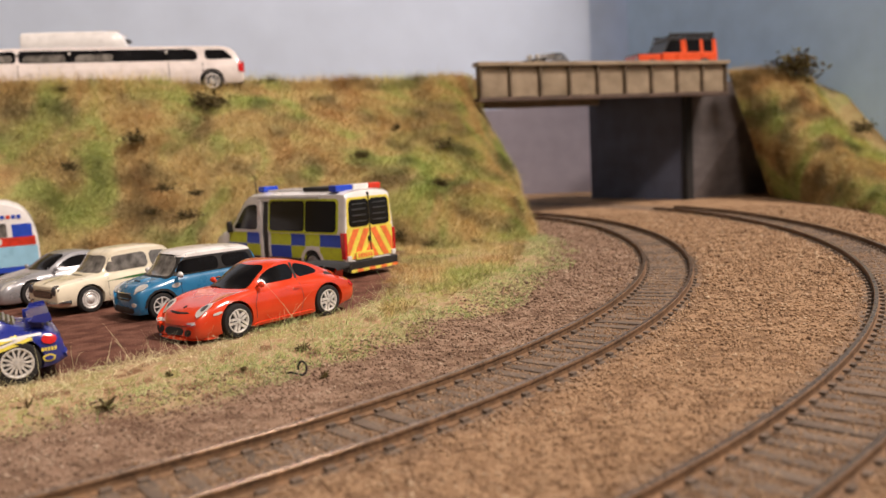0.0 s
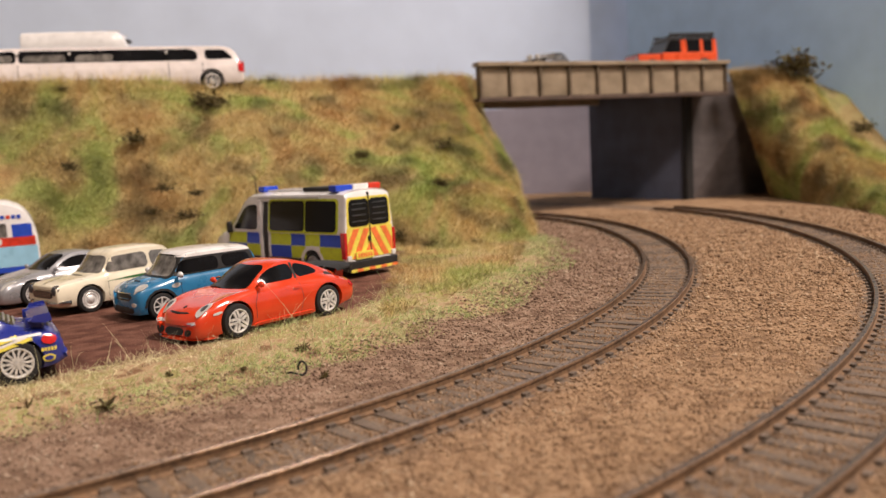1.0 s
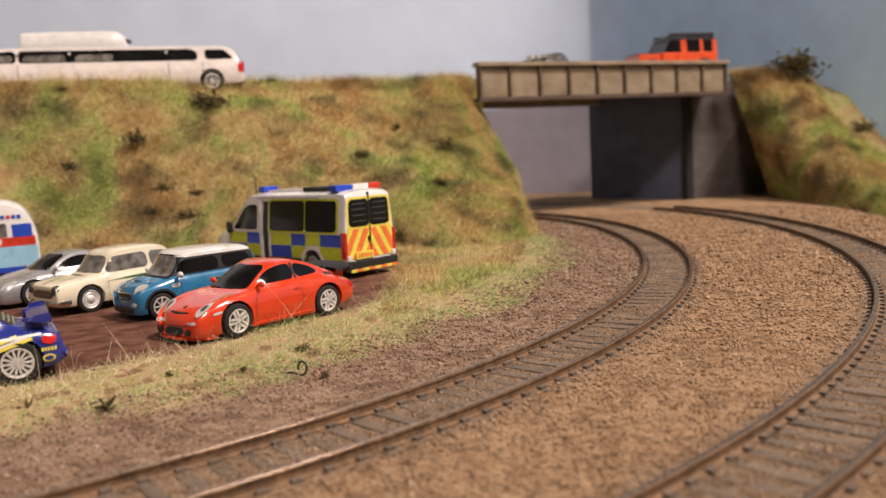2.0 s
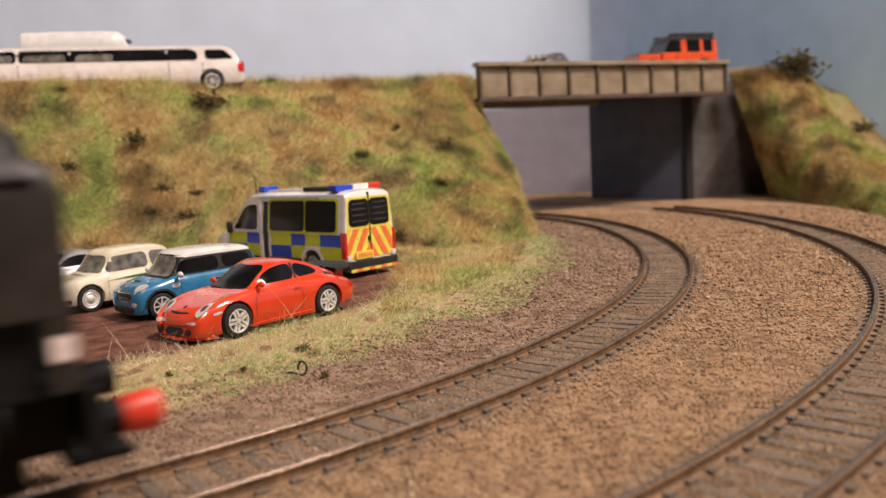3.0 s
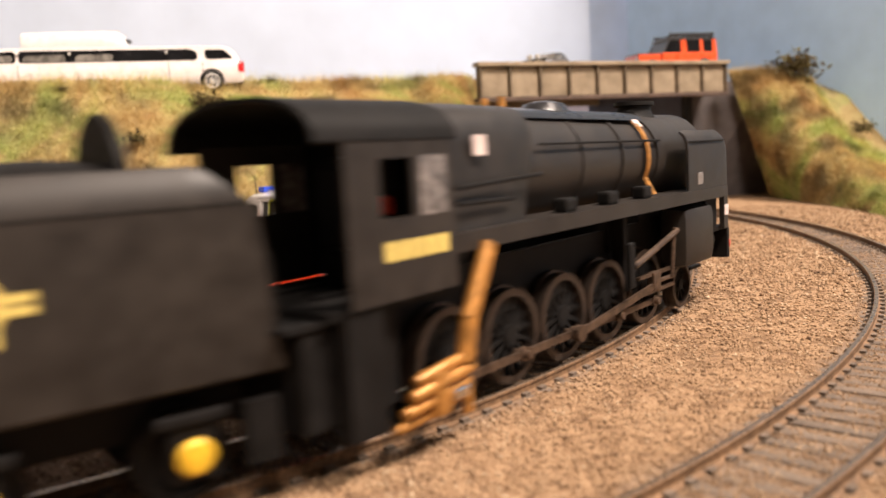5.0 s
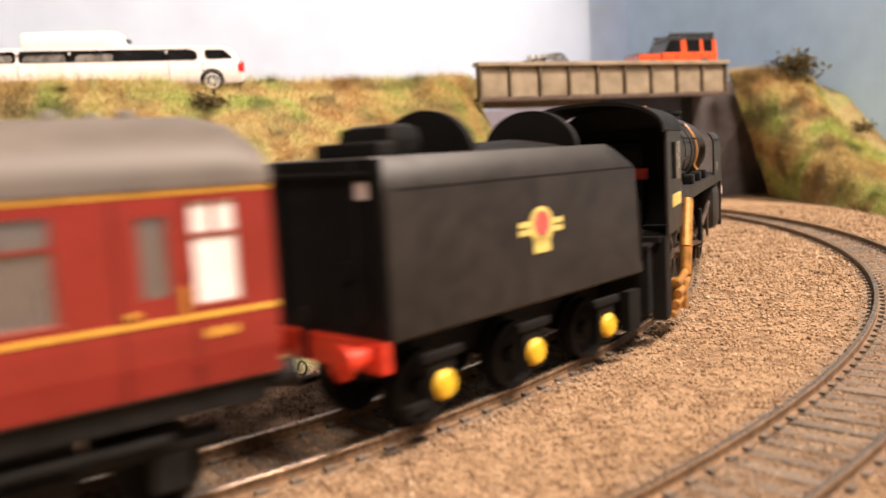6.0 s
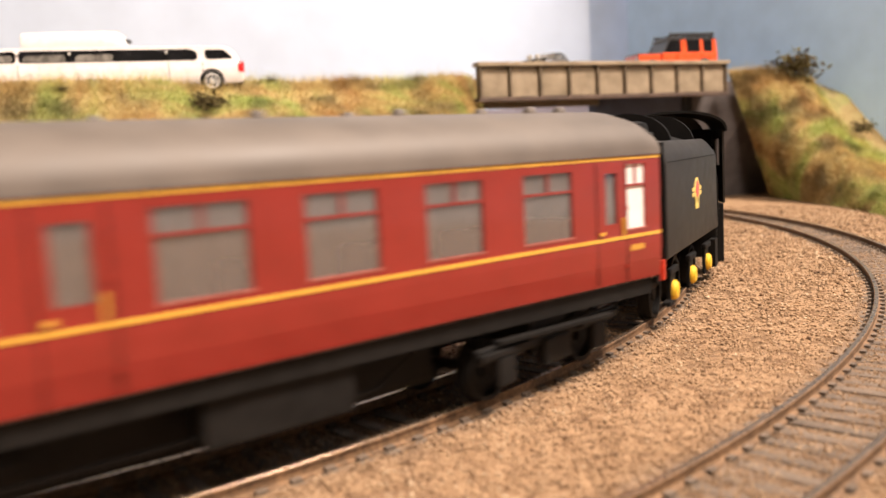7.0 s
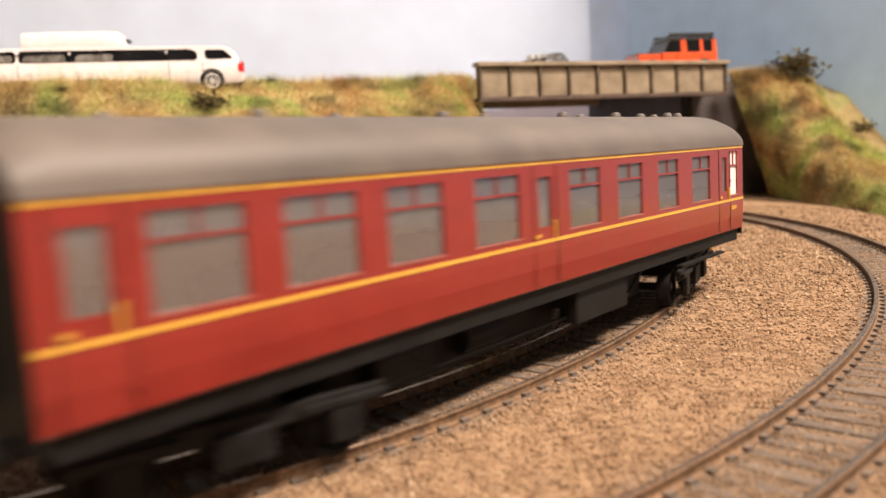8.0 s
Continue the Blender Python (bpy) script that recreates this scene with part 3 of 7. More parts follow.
def build_track(line, s0, s1, label):
    root = thing("railway_track", Matrix.Identity(4), label, "railway track", "two curved tracks")
    tagged(root, kind="structure")
    s, p, t = resample(line, 4.0, s0, s1)
    nrm = np.c_[-t[:, 1], t[:, 0]]
    for side in (-1, 1):
        secs, tops = [], []
        for q, nn in zip(p, nrm):
            c = q + nn * side * 8.7
            prof = [(-1.3, -2.5), (-1.3, -2.2), (-0.4, -1.9), (-0.4, -0.75), (-0.62, -0.6), (-0.62, -0.12), (-0.5, -0.03), (0.5, -0.03), (0.62, -0.12), (0.62, -0.6), (0.4, -0.75), (0.4, -1.9), (1.3, -2.2), (1.3, -2.5)]
            secs.append([(c[0] + nn[0] * a, c[1] + nn[1] * a, b) for a, b in prof])
            tops.append([(c[0] + nn[0] * a, c[1] + nn[1] * a, b) for a, b in ((-0.52, -0.06), (-0.46, 0.0), (0.46, 0.0), (0.52, -0.06))])
        rail = part("rail", loft(bmesh.new(), secs, close=True), RAIL_SIDE, root, smooth=False)
        part("rail_head", loft(bmesh.new(), tops, close=True), RAIL_TOP, rail, "worn brownish steel rail head")
    bm = boxm(-12.9, 12.9, -1.4, 1.4, -3.9, -2.25, bevel=0.25)
    proto = part("sleeper", bm, SLEEPER, root)
    chair = bmesh.new()
    for side in (-1, 1):
        for e in (-1, 1):
            box(chair, side * 8.7 + e * 1.5 - 0.6, side * 8.7 + e * 1.5 + 0.6, -0.9, 0.9, -2.3, -1.6)
    chairs = part("rail_chair", chair, SLEEPER, proto)
    rng = random.Random(3)
    s, p, t = resample(line, 5.8, s0 + 3, s1)
    for i, (q, tt) in enumerate(zip(p, t)):
        m = mmpose(q[0], q[1], rng.uniform(-0.12, 0.08), 0, 0, math.degrees(math.atan2(tt[1], tt[0])) - 90 + rng.uniform(-1.2, 1.2))
        if i == 0:
            proto.matrix_basis = m
            continue
        ob = new("sleeper", proto.data)
        ob.parent, ob.matrix_basis = root, m
        ch = new("rail_chair", chairs.data)
        ch.parent = ob


def build_bridge():
    a, b = Vector((30, 555, 0)), Vector((227, 640, 0))
    ln = (b - a).length
    m = mmpose(a.x, a.y, 0, 0, 0, math.degrees(math.atan2(b.y - a.y, b.x - a.x)))
    root = thing("girder_bridge", m, "weathered beige plate girder road bridge with ribbed panels", "bridge")
    n = 9
    w = ln / n
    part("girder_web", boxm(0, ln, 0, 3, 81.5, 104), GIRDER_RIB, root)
    part("top_flange", boxm(-1.5, ln + 1.5, -4, 5, 103.2, 106, bevel=0.4), GIRDER, root)
    # bottom flange in a darker brown than the panels
    part("bottom_flange", boxm(-1, ln + 1, -3.2, 5, 79.6, 82.2, bevel=0.4), material("girder_flange_dark", (0.10, 0.065, 0.05), 0.7, 0, 0.2, 60), root)
    for i in range(n + 1):
        x = min(max(i * w, 1.0), ln - 1.0)
        bm = boxm(x - 0.8, x + 0.8, -2.8, 0.2, 82, 103.4, bevel=0.3)
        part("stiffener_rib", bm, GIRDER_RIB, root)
    for i in range(n):
        x0, x1 = i * w + 1.2, (i + 1) * w - 1.2
        bm = bmesh.new()
        secs = []
        for k in range(7):
            c = k / 6
            xx = x0 + (x1 - x0) * c
            top = 103.2 - 2.6 * (2 * abs(c - 0.5)) ** 6
            secs.append([(xx, -0.05, 82.2), (xx, -0.9 + 0.5 * (2 * abs(c - 0.5)) ** 4, 82.8), (xx, -0.9 + 0.5 * (2 * abs(c - 0.5)) ** 4, top - 0.6), (xx, -0.05, top)])
        loft(bm, secs)
        part("web_panel", bm, GIRDER, root)
    part("deck", boxm(32, ln + 3, 5, 120, 92, 96.5), ROAD, root, "dark grey card road deck")
    part("far_girder", boxm(48, ln, 117, 120, 81.5, 105), GIRDER, root)
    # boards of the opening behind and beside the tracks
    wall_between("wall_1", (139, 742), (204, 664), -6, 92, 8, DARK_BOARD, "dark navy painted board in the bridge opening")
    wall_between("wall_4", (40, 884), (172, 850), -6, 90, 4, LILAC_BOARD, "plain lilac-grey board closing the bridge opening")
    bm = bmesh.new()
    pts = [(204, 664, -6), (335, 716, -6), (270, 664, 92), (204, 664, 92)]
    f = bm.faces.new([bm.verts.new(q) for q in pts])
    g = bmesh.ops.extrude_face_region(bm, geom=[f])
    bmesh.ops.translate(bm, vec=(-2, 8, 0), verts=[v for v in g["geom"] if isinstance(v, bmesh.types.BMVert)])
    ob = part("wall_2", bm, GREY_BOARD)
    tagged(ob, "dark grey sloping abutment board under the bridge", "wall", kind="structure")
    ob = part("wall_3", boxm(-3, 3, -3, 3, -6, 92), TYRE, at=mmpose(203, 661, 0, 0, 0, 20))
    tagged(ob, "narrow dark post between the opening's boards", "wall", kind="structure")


def bush(name, x, y, z, r, n, seed, label, flat=0.8):
    rng = np.random.default_rng(seed)
    root = thing(name, mmpose(x, y, z), label, "bush")
    bm = bmesh.new()
    rnd = random.Random(seed)
    tips = []
    for i in range(16):
        d = Vector((rnd.uniform(-1, 1), rnd.uniform(-1, 1), rnd.uniform(-0.1, 1.0))).normalized() * r * rnd.uniform(0.6, 1.15)
        cyl(bm, (0, 0, 0), d, 0.35, 0.1, n=5)
        tips.append(d)
    part("stem", bm, TWIG, root)
    p = np.array([np.array(tips[i % 16]) * rng.uniform(0.25, 1.0) + rng.normal(size=3) * r * 0.22 for i in range(n)])
    p[:, 2] *= flat
    d = rng.normal(size=(n, 3))
    d /= np.linalg.norm(d, axis=1)[:, None]
    s = np.cross(d, rng.normal(size=(n, 3)))
    s /= np.linalg.norm(s, axis=1)[:, None]
    sz = rng.uniform(0.5, 1.2, n)[:, None] * r * 0.11
    v = np.stack([p - d * sz, p + s * sz * 0.6, p + d * sz, p - s * sz * 0.6], 1).reshape(-1, 3)
    me = mesh_from("foliage", v, np.arange(4 * n).reshape(-1, 4), TWIG)
    ob = new("foliage", me)
    ob.parent = root
    return root


# ---------------------------------------------------------------- the train (local x forward, origin at the front end on the rail)
def spoked_wheelset(parent, xb, r, spokes, gauge_y, rim_mat, crank=None, name="wheelset", counter=True):
    """Wheels on one axle; the mesh is centred on the axle so that it can turn."""
    ob = new(name)
    ob.parent = parent
    ob.matrix_basis = mmpose(-xb, 0, r)
    ob.empty_display_size = 0.003
    axle = part("axle", cyl(bmesh.new(), (0, -gauge_y, 0), (0, gauge_y, 0), 1.1, n=10), FRAME_BLACK, ob)
    for side in (-1, 1):
        y0, y1 = side * (gauge_y - 1.3), side * (gauge_y + 1.3)
        bm = bmesh.new()
        lathe(bm, [(y0, r * 0.84), (y0, r), (y1, r), (y1, r * 0.84), (y0, r * 0.84)], 36)
        lathe(bm, [(side * (gauge_y - 2.0), r * 0.86), (side * (gauge_y - 2.0), r + 0.5), (y0, r + 0.5), (y0, r * 0.86)], 36)
        part("wheel_tyre", bm, rim_mat, ob, smooth=True)
        bm = bmesh.new()
        lathe(bm, [(side * (gauge_y - 0.9), 0.01), (side * (gauge_y - 0.9), r * 0.24), (side * (gauge_y + 1.0), r * 0.24), (side * (gauge_y + 1.0), 0.01)], 18)
        if spokes:
            for k in range(spokes):
                a = 2 * math.pi * k / spokes
                if k == 0:
                    spoke = part("spoke", boxm(r * 0.2, r * 0.86, side * gauge_y - 0.45, side * gauge_y + 0.45, -r * 0.045, r * 0.045), LOCO_DARK, ob)
                else:
                    part("spoke", spoke.data, LOCO_DARK, ob, at=Matrix.Rotation(a, 4, "Y"))
        else:
            lathe(bm, [(side * (gauge_y - 0.3), 0.01), (side * (gauge_y + 0.2), r * 0.5), (side * (gauge_y - 0.3), r * 0.86)], 24)
        part("wheel_centre", bm, LOCO_DARK, ob, smooth=False)
        if counter:
            bm = bmesh.new()
            secs = []
            for k in range(9):
                a = math.pi - 0.7 + 1.4 * k / 8
                secs.append([(r * q * math.cos(a), side * gauge_y + e, r * q * math.sin(a)) for q, e in ((0.55, -0.4), (0.86, -0.4), (0.86, 0.75), (0.55, 0.75))])
            part("balance_weight", loft(bm, secs, close=True), LOCO_DARK, ob)
        if crank:
            part("crank_pin", cyl(bmesh.new(), (crank, side * gauge_y, 0), (crank, side * (gauge_y + 4.5), 0), 0.9, n=10), ROD, ob)
    return ob


DRIVERS = (51.0, 71.5, 92.0, 112.5, 132.5)
DRV_R, PONY_R, CRANK = 9.6, 6.2, 4.2


def arch(half, z0, z1, power=2.0, n=15):
    """Half-round roof section from one eaves to the other."""
    out = []
    for k in range(n):
        a = math.pi * k / (n - 1)
        c, s = math.cos(a), math.sin(a)
        out.append((math.copysign(abs(c) ** (2 / power), c) * half, z0 + (z1 - z0) * abs(s) ** (2 / power)))
    return out


def build_locomotive():
    root = thing("steam_locomotive", Matrix.Identity(4), "black weathered ten-coupled steam locomotive model on the inner track", "locomotive")
    # boiler and smokebox
    bm = bmesh.new()
    secs = []
    for xb, r, zc in ((11.4, 10.6, 42.6), (12.4, 11.6, 42.6), (43.0, 11.7, 42.6), (43.2, 11.2, 42.6), (60, 11.5, 42.7), (106, 12.4, 42.9), (112, 12.4, 42.9)):
        secs.append([(-xb, r * math.cos(a), zc + r * math.sin(a)) for a in np.linspace(0, 2 * math.pi, 41)[:-1]])
    loft(bm, secs, close=True)
    boiler = part("boiler", bm, LOCO, root, smooth=True)
    for xb in (43.5, 64, 84):
        bm = bmesh.new()
        r = 11.45 + (xb - 43) * 0.014
        loft(bm, [[(-x, (r + e) * math.cos(a), 42.7 + (r + e) * math.sin(a)) for a in np.linspace(0, 2 * math.pi, 41)[:-1]] for x, e in ((xb - 0.7, 0.05), (xb - 0.6, 0.28), (xb + 0.6, 0.28), (xb + 0.7, 0.05))], close=True)
        part("boiler_band", bm, LOCO, boiler, smooth=True)
    bm = bmesh.new()
    lathe(bm, [(0, 10.2), (1.3, 9.4), (2.2, 6.0), (2.6, 0.01)], 32, m=pose(-11.4, 0, 42.6, 0, 0, -90))
    cyl(bm, (-9.4, 0, 42.6), (-8.0, 0, 42.6), 0.8, n=8)
    part("smokebox_door", bm, LOCO_DARK, root, smooth=True)
    # chimney, dome, safety valves, whistle
    bm = bmesh.new()
    lathe(bm, [(53.2, 5.2), (54.5, 4.3), (56.2, 4.1), (56.6, 4.9), (57.6, 4.9), (57.6, 3.4), (55.5, 3.2)], 24, m=pose(0, 0, 0, 90) @ Matrix.Diagonal((1.5, 1, 1, 1)))
    bmesh.ops.translate(bm, vec=(-33, 0, 0), verts=bm.verts[:])
    part("chimney", bm, LOCO_DARK, root, smooth=True)
    bm = bmesh.new()
    lathe(bm, [(53.5, 6.4), (55.0, 5.2), (56.5, 4.2), (57.1, 2.2), (57.2, 0.01)], 24, m=pose(0, 0, 0, 90) @ Matrix.Diagonal((1.35, 1, 1, 1)))
    bmesh.ops.translate(bm, vec=(-80.5, 0, 0), verts=bm.verts[:])
    part("dome", bm, LOCO_GLOSS, root, smooth=True)
    for y in (-2.2, 2.2):
        part("safety_valve", cyl(bmesh.new(), (-101, y, 54), (-101, y, 57.6), 1.0, 0.7, n=10), COPPER, root)
    # firebox with rounded shoulders
    secs = []
    for xb, half, top in ((104, 12.6, 55.0), (106, 13.4, 55.6), (122, 14.2, 55.8), (138, 14.6, 55.8)):
        sec = [(-xb, -half - 0.6, 31.5)] + [(-xb, y, z) for y, z in reversed(arch(half, 44, top, 3.0, 19))] + [(-xb, half + 0.6, 31.5)]
        if xb < 110:
            sec = [(x - (55 - z) * 0.30, y, z) for x, y, z in sec]
        secs.append(sec)
    part("firebox", loft(bmesh.new(), secs, close=True), LOCO, root, smooth=True)
    part("boiler_crown", loft(bmesh.new(), [[(-xb, y, z + 0.15) for y, z in arch(8.2, 52.0 + e, 54.6 + e, 2.0, 11)] for xb, e in ((46, -0.1), (104, 0.75))]), LOCO_GLOSS, root, smooth=True)
    # running boards with valance
    for side in (-1, 1):
        bm = bmesh.new()
        box(bm, -139, -9, min(side * 9, side * 17), max(side * 9, side * 17), 32.3, 33.0)
        box(bm, -139, -9, min(side * 16.4, side * 17.1), max(side * 16.4, side * 17.1), 29.8, 33.0)
        part("running_board", bm, LOCO, root)
        # smoke deflector: its top edge rolls inward, its front corner is rounded
        skin = [(16.8, 33), (16.8, 44.5), (16.6, 46.2), (15.9, 47.8), (14.6, 49.0), (14.2, 48.6), (15.3, 47.4), (15.9, 46), (16.1, 44.5), (16.1, 33)]
        secs = [[(-xb, side * y, 33 + (z - 33) * k) for y, z in skin] for xb, k in ((8.4, 0.80), (8.9, 0.90), (10.0, 0.96), (12.5, 1.0), (36.4, 1.0), (36.9, 0.985))]
        deflector = part("smoke_deflector", loft(bmesh.new(), secs, close=True), LOCO, root, smooth=True)
        part("drop_plate", boxm(-11.6, -8.4, min(side * 15.6, side * 17), max(side * 15.6, side * 17), 20.5, 33), LOCO, root)
        part("front_plate", boxm(-11.4, -8.6, side * 17.1 - 0.12, side * 17.1 + 0.12, 24.4, 27.4), WARN, root, "small pale plate")
        part("handrail", tube(bmesh.new(), [(-11, side * 17.0, 46.0), (-36, side * 17.0, 46.0)], 0.22, 6), LOCO_DARK, deflector)
        part("boiler_handrail", tube(bmesh.new(), [(-43, side * 11.6, 46.8), (-104, side * 12.9, 47.3)], 0.28, 6), LOCO_DARK, root)
        # cylinders
        bm = boxm(-39, -18, min(side * 8.5, side * 17.0), max(side * 8.5, side * 17.0), 12.4, 28.8, bevel=3.2)
        cylinder = part("cylinder", bm, LOCO, root, smooth=True)
        part("cylinder_cover", cyl(bmesh.new(), (-17.6, side * 12.8, 17.8), (-16.6, side * 12.8, 17.8), 3.2, n=16), LOCO_DARK, cylinder)
        part("valve_cover", cyl(bmesh.new(), (-17.6, side * 12.2, 24), (-16.0, side * 12.2, 24), 2.0, n=14), LOCO_DARK, cylinder)
        # buffers
        bm = bmesh.new()
        cyl(bm, (-8, side * 11.5, 14.8), (-1, side * 11.5, 14.8), 2.3, n=14)
        part("buffer_shank", bm, LOCO_DARK, root)
        bm = bmesh.new()
        lathe(bm, [(0, 0.01), (0.15, 2.4), (0.8, 2.8), (4.6, 2.5), (5.4, 1.8)], 20, m=pose(1.9, side * 11.5, 14.8, 0, 0, 90))
        part("buffer_head", bm, BUFFER_RED if side < 0 else LOCO_DARK, root, "red buffer head" if side < 0 else "sooty black buffer head", smooth=True)
        # slide bars, valve gear bracket, steam pipe
        bm = bmesh.new()
        box(bm, -60, -39, side * 12.6 - 0.5, side * 12.6 + 0.5, 12.6, 13.4)
        box(bm, -60, -39, side * 12.6 - 0.5, side * 12.6 + 0.5, 8.2, 9.0)
        part("slide_bar", bm, ROD, root)
        part("gear_bracket", boxm(-63, -60.5, min(side * 7, side * 10.5), max(side * 7, side * 10.5), 10, 29, bevel=0.3), LOCO_DARK, root)
        part("radius_rod", tube(bmesh.new(), [(-40, side * 14.6, 23.0), (-66, side * 14.6, 17.0)], 0.8, 8), ROD, root)
        part("expansion_link", boxm(-69, -66, side * 14.4 - 0.6, side * 14.4 + 0.6, 12, 23, bevel=0.5), LOCO_DARK, root)
        part("combination_lever", tube(bmesh.new(), [(-41.5, side * 14.4, 24), (-43.5, side * 14.4, 11)], 0.55, 6), ROD, root)
        # firebox pipework and injectors
        bm = bmesh.new()
        tube(bm, [(-129.5, side * 17.6, 30.5), (-136.5, side * 17.8, 18.5), (-138.5, side * 17.8, 11.5)], 1.6, 12)
        part("feed_pipe", bm, COPPER, root, "bare copper feed pipe", smooth=True)
        for k, (z, y, w) in enumerate(((12.0, 17.6, 1.0), (9.8, 17.9, 1.15), (7.4, 17.5, 1.1), (5.2, 16.9, 0.9))):
            part("injector_pipe", tube(bmesh.new(), [(-136.0 - k, side * y, z + 0.6), (-144, side * (y + 0.3), z), (-150 - 1.5 * k, side * (y - 0.5), z - 1.2)], w, 10), COPPER, root, "tangled copper injector pipe", smooth=True)
        part("overflow_pipe", cyl(bmesh.new(), (-137.5, side * 17.3, 2.5), (-137.5, side * 17.3, 8.5), 0.9, n=8), COPPER, root, smooth=True)
        part("injector", boxm(-147.5, -143.5, side * 17 - 2, side * 17 + 2, 4.2, 11.8, bevel=0.8), COPPER, root, "copper injector", smooth=True)
        part("injector_body", boxm(-143, -139, side * 18 - 1.2, side * 18 + 1.2, 6.0, 8.0, bevel=0.5), CHROME, root)
        part("reach_rod", tube(bmesh.new(), [(-108, side * 15.6, 41.5), (-136, side * 16.2, 40.5)], 0.45, 6), LOCO_DARK, root)
        part("lubricator_pipe", tube(bmesh.new(), [(-118, side * 15.5, 37.5), (-136, side * 16.2, 37.8)], 0.4, 6), LOCO_DARK, root)
        for xb in (60, 78, 97):
            part("lubricator", boxm(-xb - 2.5, -xb + 2.5, min(side * 12.6, side * 16), max(side * 12.6, side * 16), 33, 36.0, bevel=0.7), LOCO_DARK, root)
        # electric warning plates as plain plates
        part("warning_plate", boxm(-129.3, -125.7, side * 15.2 - 0.15, side * 15.2 + 0.15, 45.8, 49.4), WARN, root, "pale warning plate")
        part("deflector_plate", boxm(-31.0, -27.4, side * 16.95 - 0.12, side * 16.95 + 0.12, 34.4, 37.6, bevel=0.1), material("plate_grey", (0.20, 0.18, 0.17), 0.6), root, "small grey plate")
        # cab side sheet with two openings
        y0, y1 = min(side * 16.6, side * 17.2), max(side * 16.6, side * 17.2)
        cab = part("cab_side", boxm(-163, -138, y0, y1, 24.5, 49.5), LOCO, root)
        bm = boxm(-146.4, -140.2, side * 17 - 2, side * 17 + 2, 37.2, 46.2)
        box(bm, -155.8, -148.2, side * 17 - 2, side * 17 + 2, 37.2, 46.2)
        cut(cab, bm)
        # opaque grey sheet: the pane's pale reflection is put into its colour
        part("window_frame", boxm(-146.6, -140, min(side * 16.7, side * 17.3), max(side * 16.7, side * 17.3), 37.0, 46.4), material("cab_window_reflection", (0.17, 0.15, 0.14), 0.25, 0, 0.3, 150), cab, "closed sliding cab window, grey with the reflection in its colour")
        for k in range(5):
            x0 = -155.4 + k * 3.15
            part("number_bar", boxm(x0, x0 + 2.4, side * 17.27 - 0.06, side * 17.27 + 0.06, 30.6, 33.6), NUMBER, cab, "cream number bar")
    part("cab_front", boxm(-140, -138.4, -16.8, 16.8, 25, 50), LOCO_DARK, root)
    bm = loft(bmesh.new(), [[(-xb, y, z) for y, z in arch(17.4, 49.0, 56.2, 2.3, 21)] + [(-xb, y, z) for y, z in reversed(arch(16.8, 48.6, 55.4, 2.3, 21))] for xb in (137, 168.5)], close=True)
    part("cab_roof", bm, LOCO_DARK, root, smooth=True)
    part("drag_box", boxm(-170, -150, -13.5, 13.5, 7, 23.2, bevel=0.6), LOCO_DARK, root)
    part("fall_plate", boxm(-173, -162, -14, 14, 22.6, 23.4), LOCO_DARK, root)
    for side in (-1, 1):
        part("cab_step", boxm(-164, -156, min(side * 13, side * 16.6), max(side * 13, side * 16.6), 4.5, 24.5, bevel=0.4), LOCO_DARK, root)
    part("cab_floor", boxm(-166, -139, -15.5, 15.5, 23.2, 24.6), LOCO_DARK, root)
    part("backhead", boxm(-145, -140, -9, 9, 24.6, 47, bevel=2.5), LOCO_DARK, root)
    part("backhead_valve", boxm(-146.6, -145, -10, -6, 37, 40, bevel=0.6), BUFFER_RED, root, "red painted valve handles")
    # copper pipe strapped round the boiler at the smokebox end
    for side in (-1, 1):
        pts = [(-51, side * 12.0 * math.cos(a), 42.7 + 12.0 * math.sin(a)) for a in np.linspace(1.0, -0.45, 12)]
        pts.append((-51.5, side * 13.4, 33.2))
        secs = [[(x - 0.95, y, z), (x - 0.7, y + 0.5 * side, z + 0.2), (x + 0.7, y + 0.5 * side, z + 0.2), (x + 0.95, y, z)] for x, y, z in pts]
        pipe = part("clack_pipe", loft(bmesh.new(), secs), COPPER, root, "bare copper clack pipe", smooth=True)
        part("clack_plate", boxm(-51.8, -48.8, -1.5, 1.5, -0.12, 0.12), WARN, pipe, "pale warning plate", at=mmpose(0, side * 8.6, 51.6, -48 * side))
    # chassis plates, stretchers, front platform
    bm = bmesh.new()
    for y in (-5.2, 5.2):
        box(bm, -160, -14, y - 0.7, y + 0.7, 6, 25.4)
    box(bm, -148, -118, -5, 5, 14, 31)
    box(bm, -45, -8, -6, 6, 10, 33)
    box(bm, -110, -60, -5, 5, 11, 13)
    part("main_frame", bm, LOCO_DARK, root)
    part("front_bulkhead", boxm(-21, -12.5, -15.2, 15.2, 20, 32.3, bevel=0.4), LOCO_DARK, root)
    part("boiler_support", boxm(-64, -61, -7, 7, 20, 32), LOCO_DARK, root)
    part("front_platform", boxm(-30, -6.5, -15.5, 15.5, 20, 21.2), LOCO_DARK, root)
    part("buffer_beam", boxm(-8, -6, -16.5, 16.5, 11.5, 20.5, bevel=0.3), LOCO_DARK, root)
    bm = bmesh.new()
    tube(bm, [(-6, 0, 14), (-2, 0, 12), (-1, 0, 8.5)], 0.7, 8)
    part("coupling_hook", bm, ROD, root)
    part("coupling_bar", boxm(-9, 0, -5.5, 5.5, 7.2, 8.2, bevel=0.3), LOCO_DARK, root)
    # wheels
    wheels = [spoked_wheelset(root, xb, DRV_R, 14, 9.0, WHEEL_RIM, CRANK, "driving_wheelset") for xb in DRIVERS]
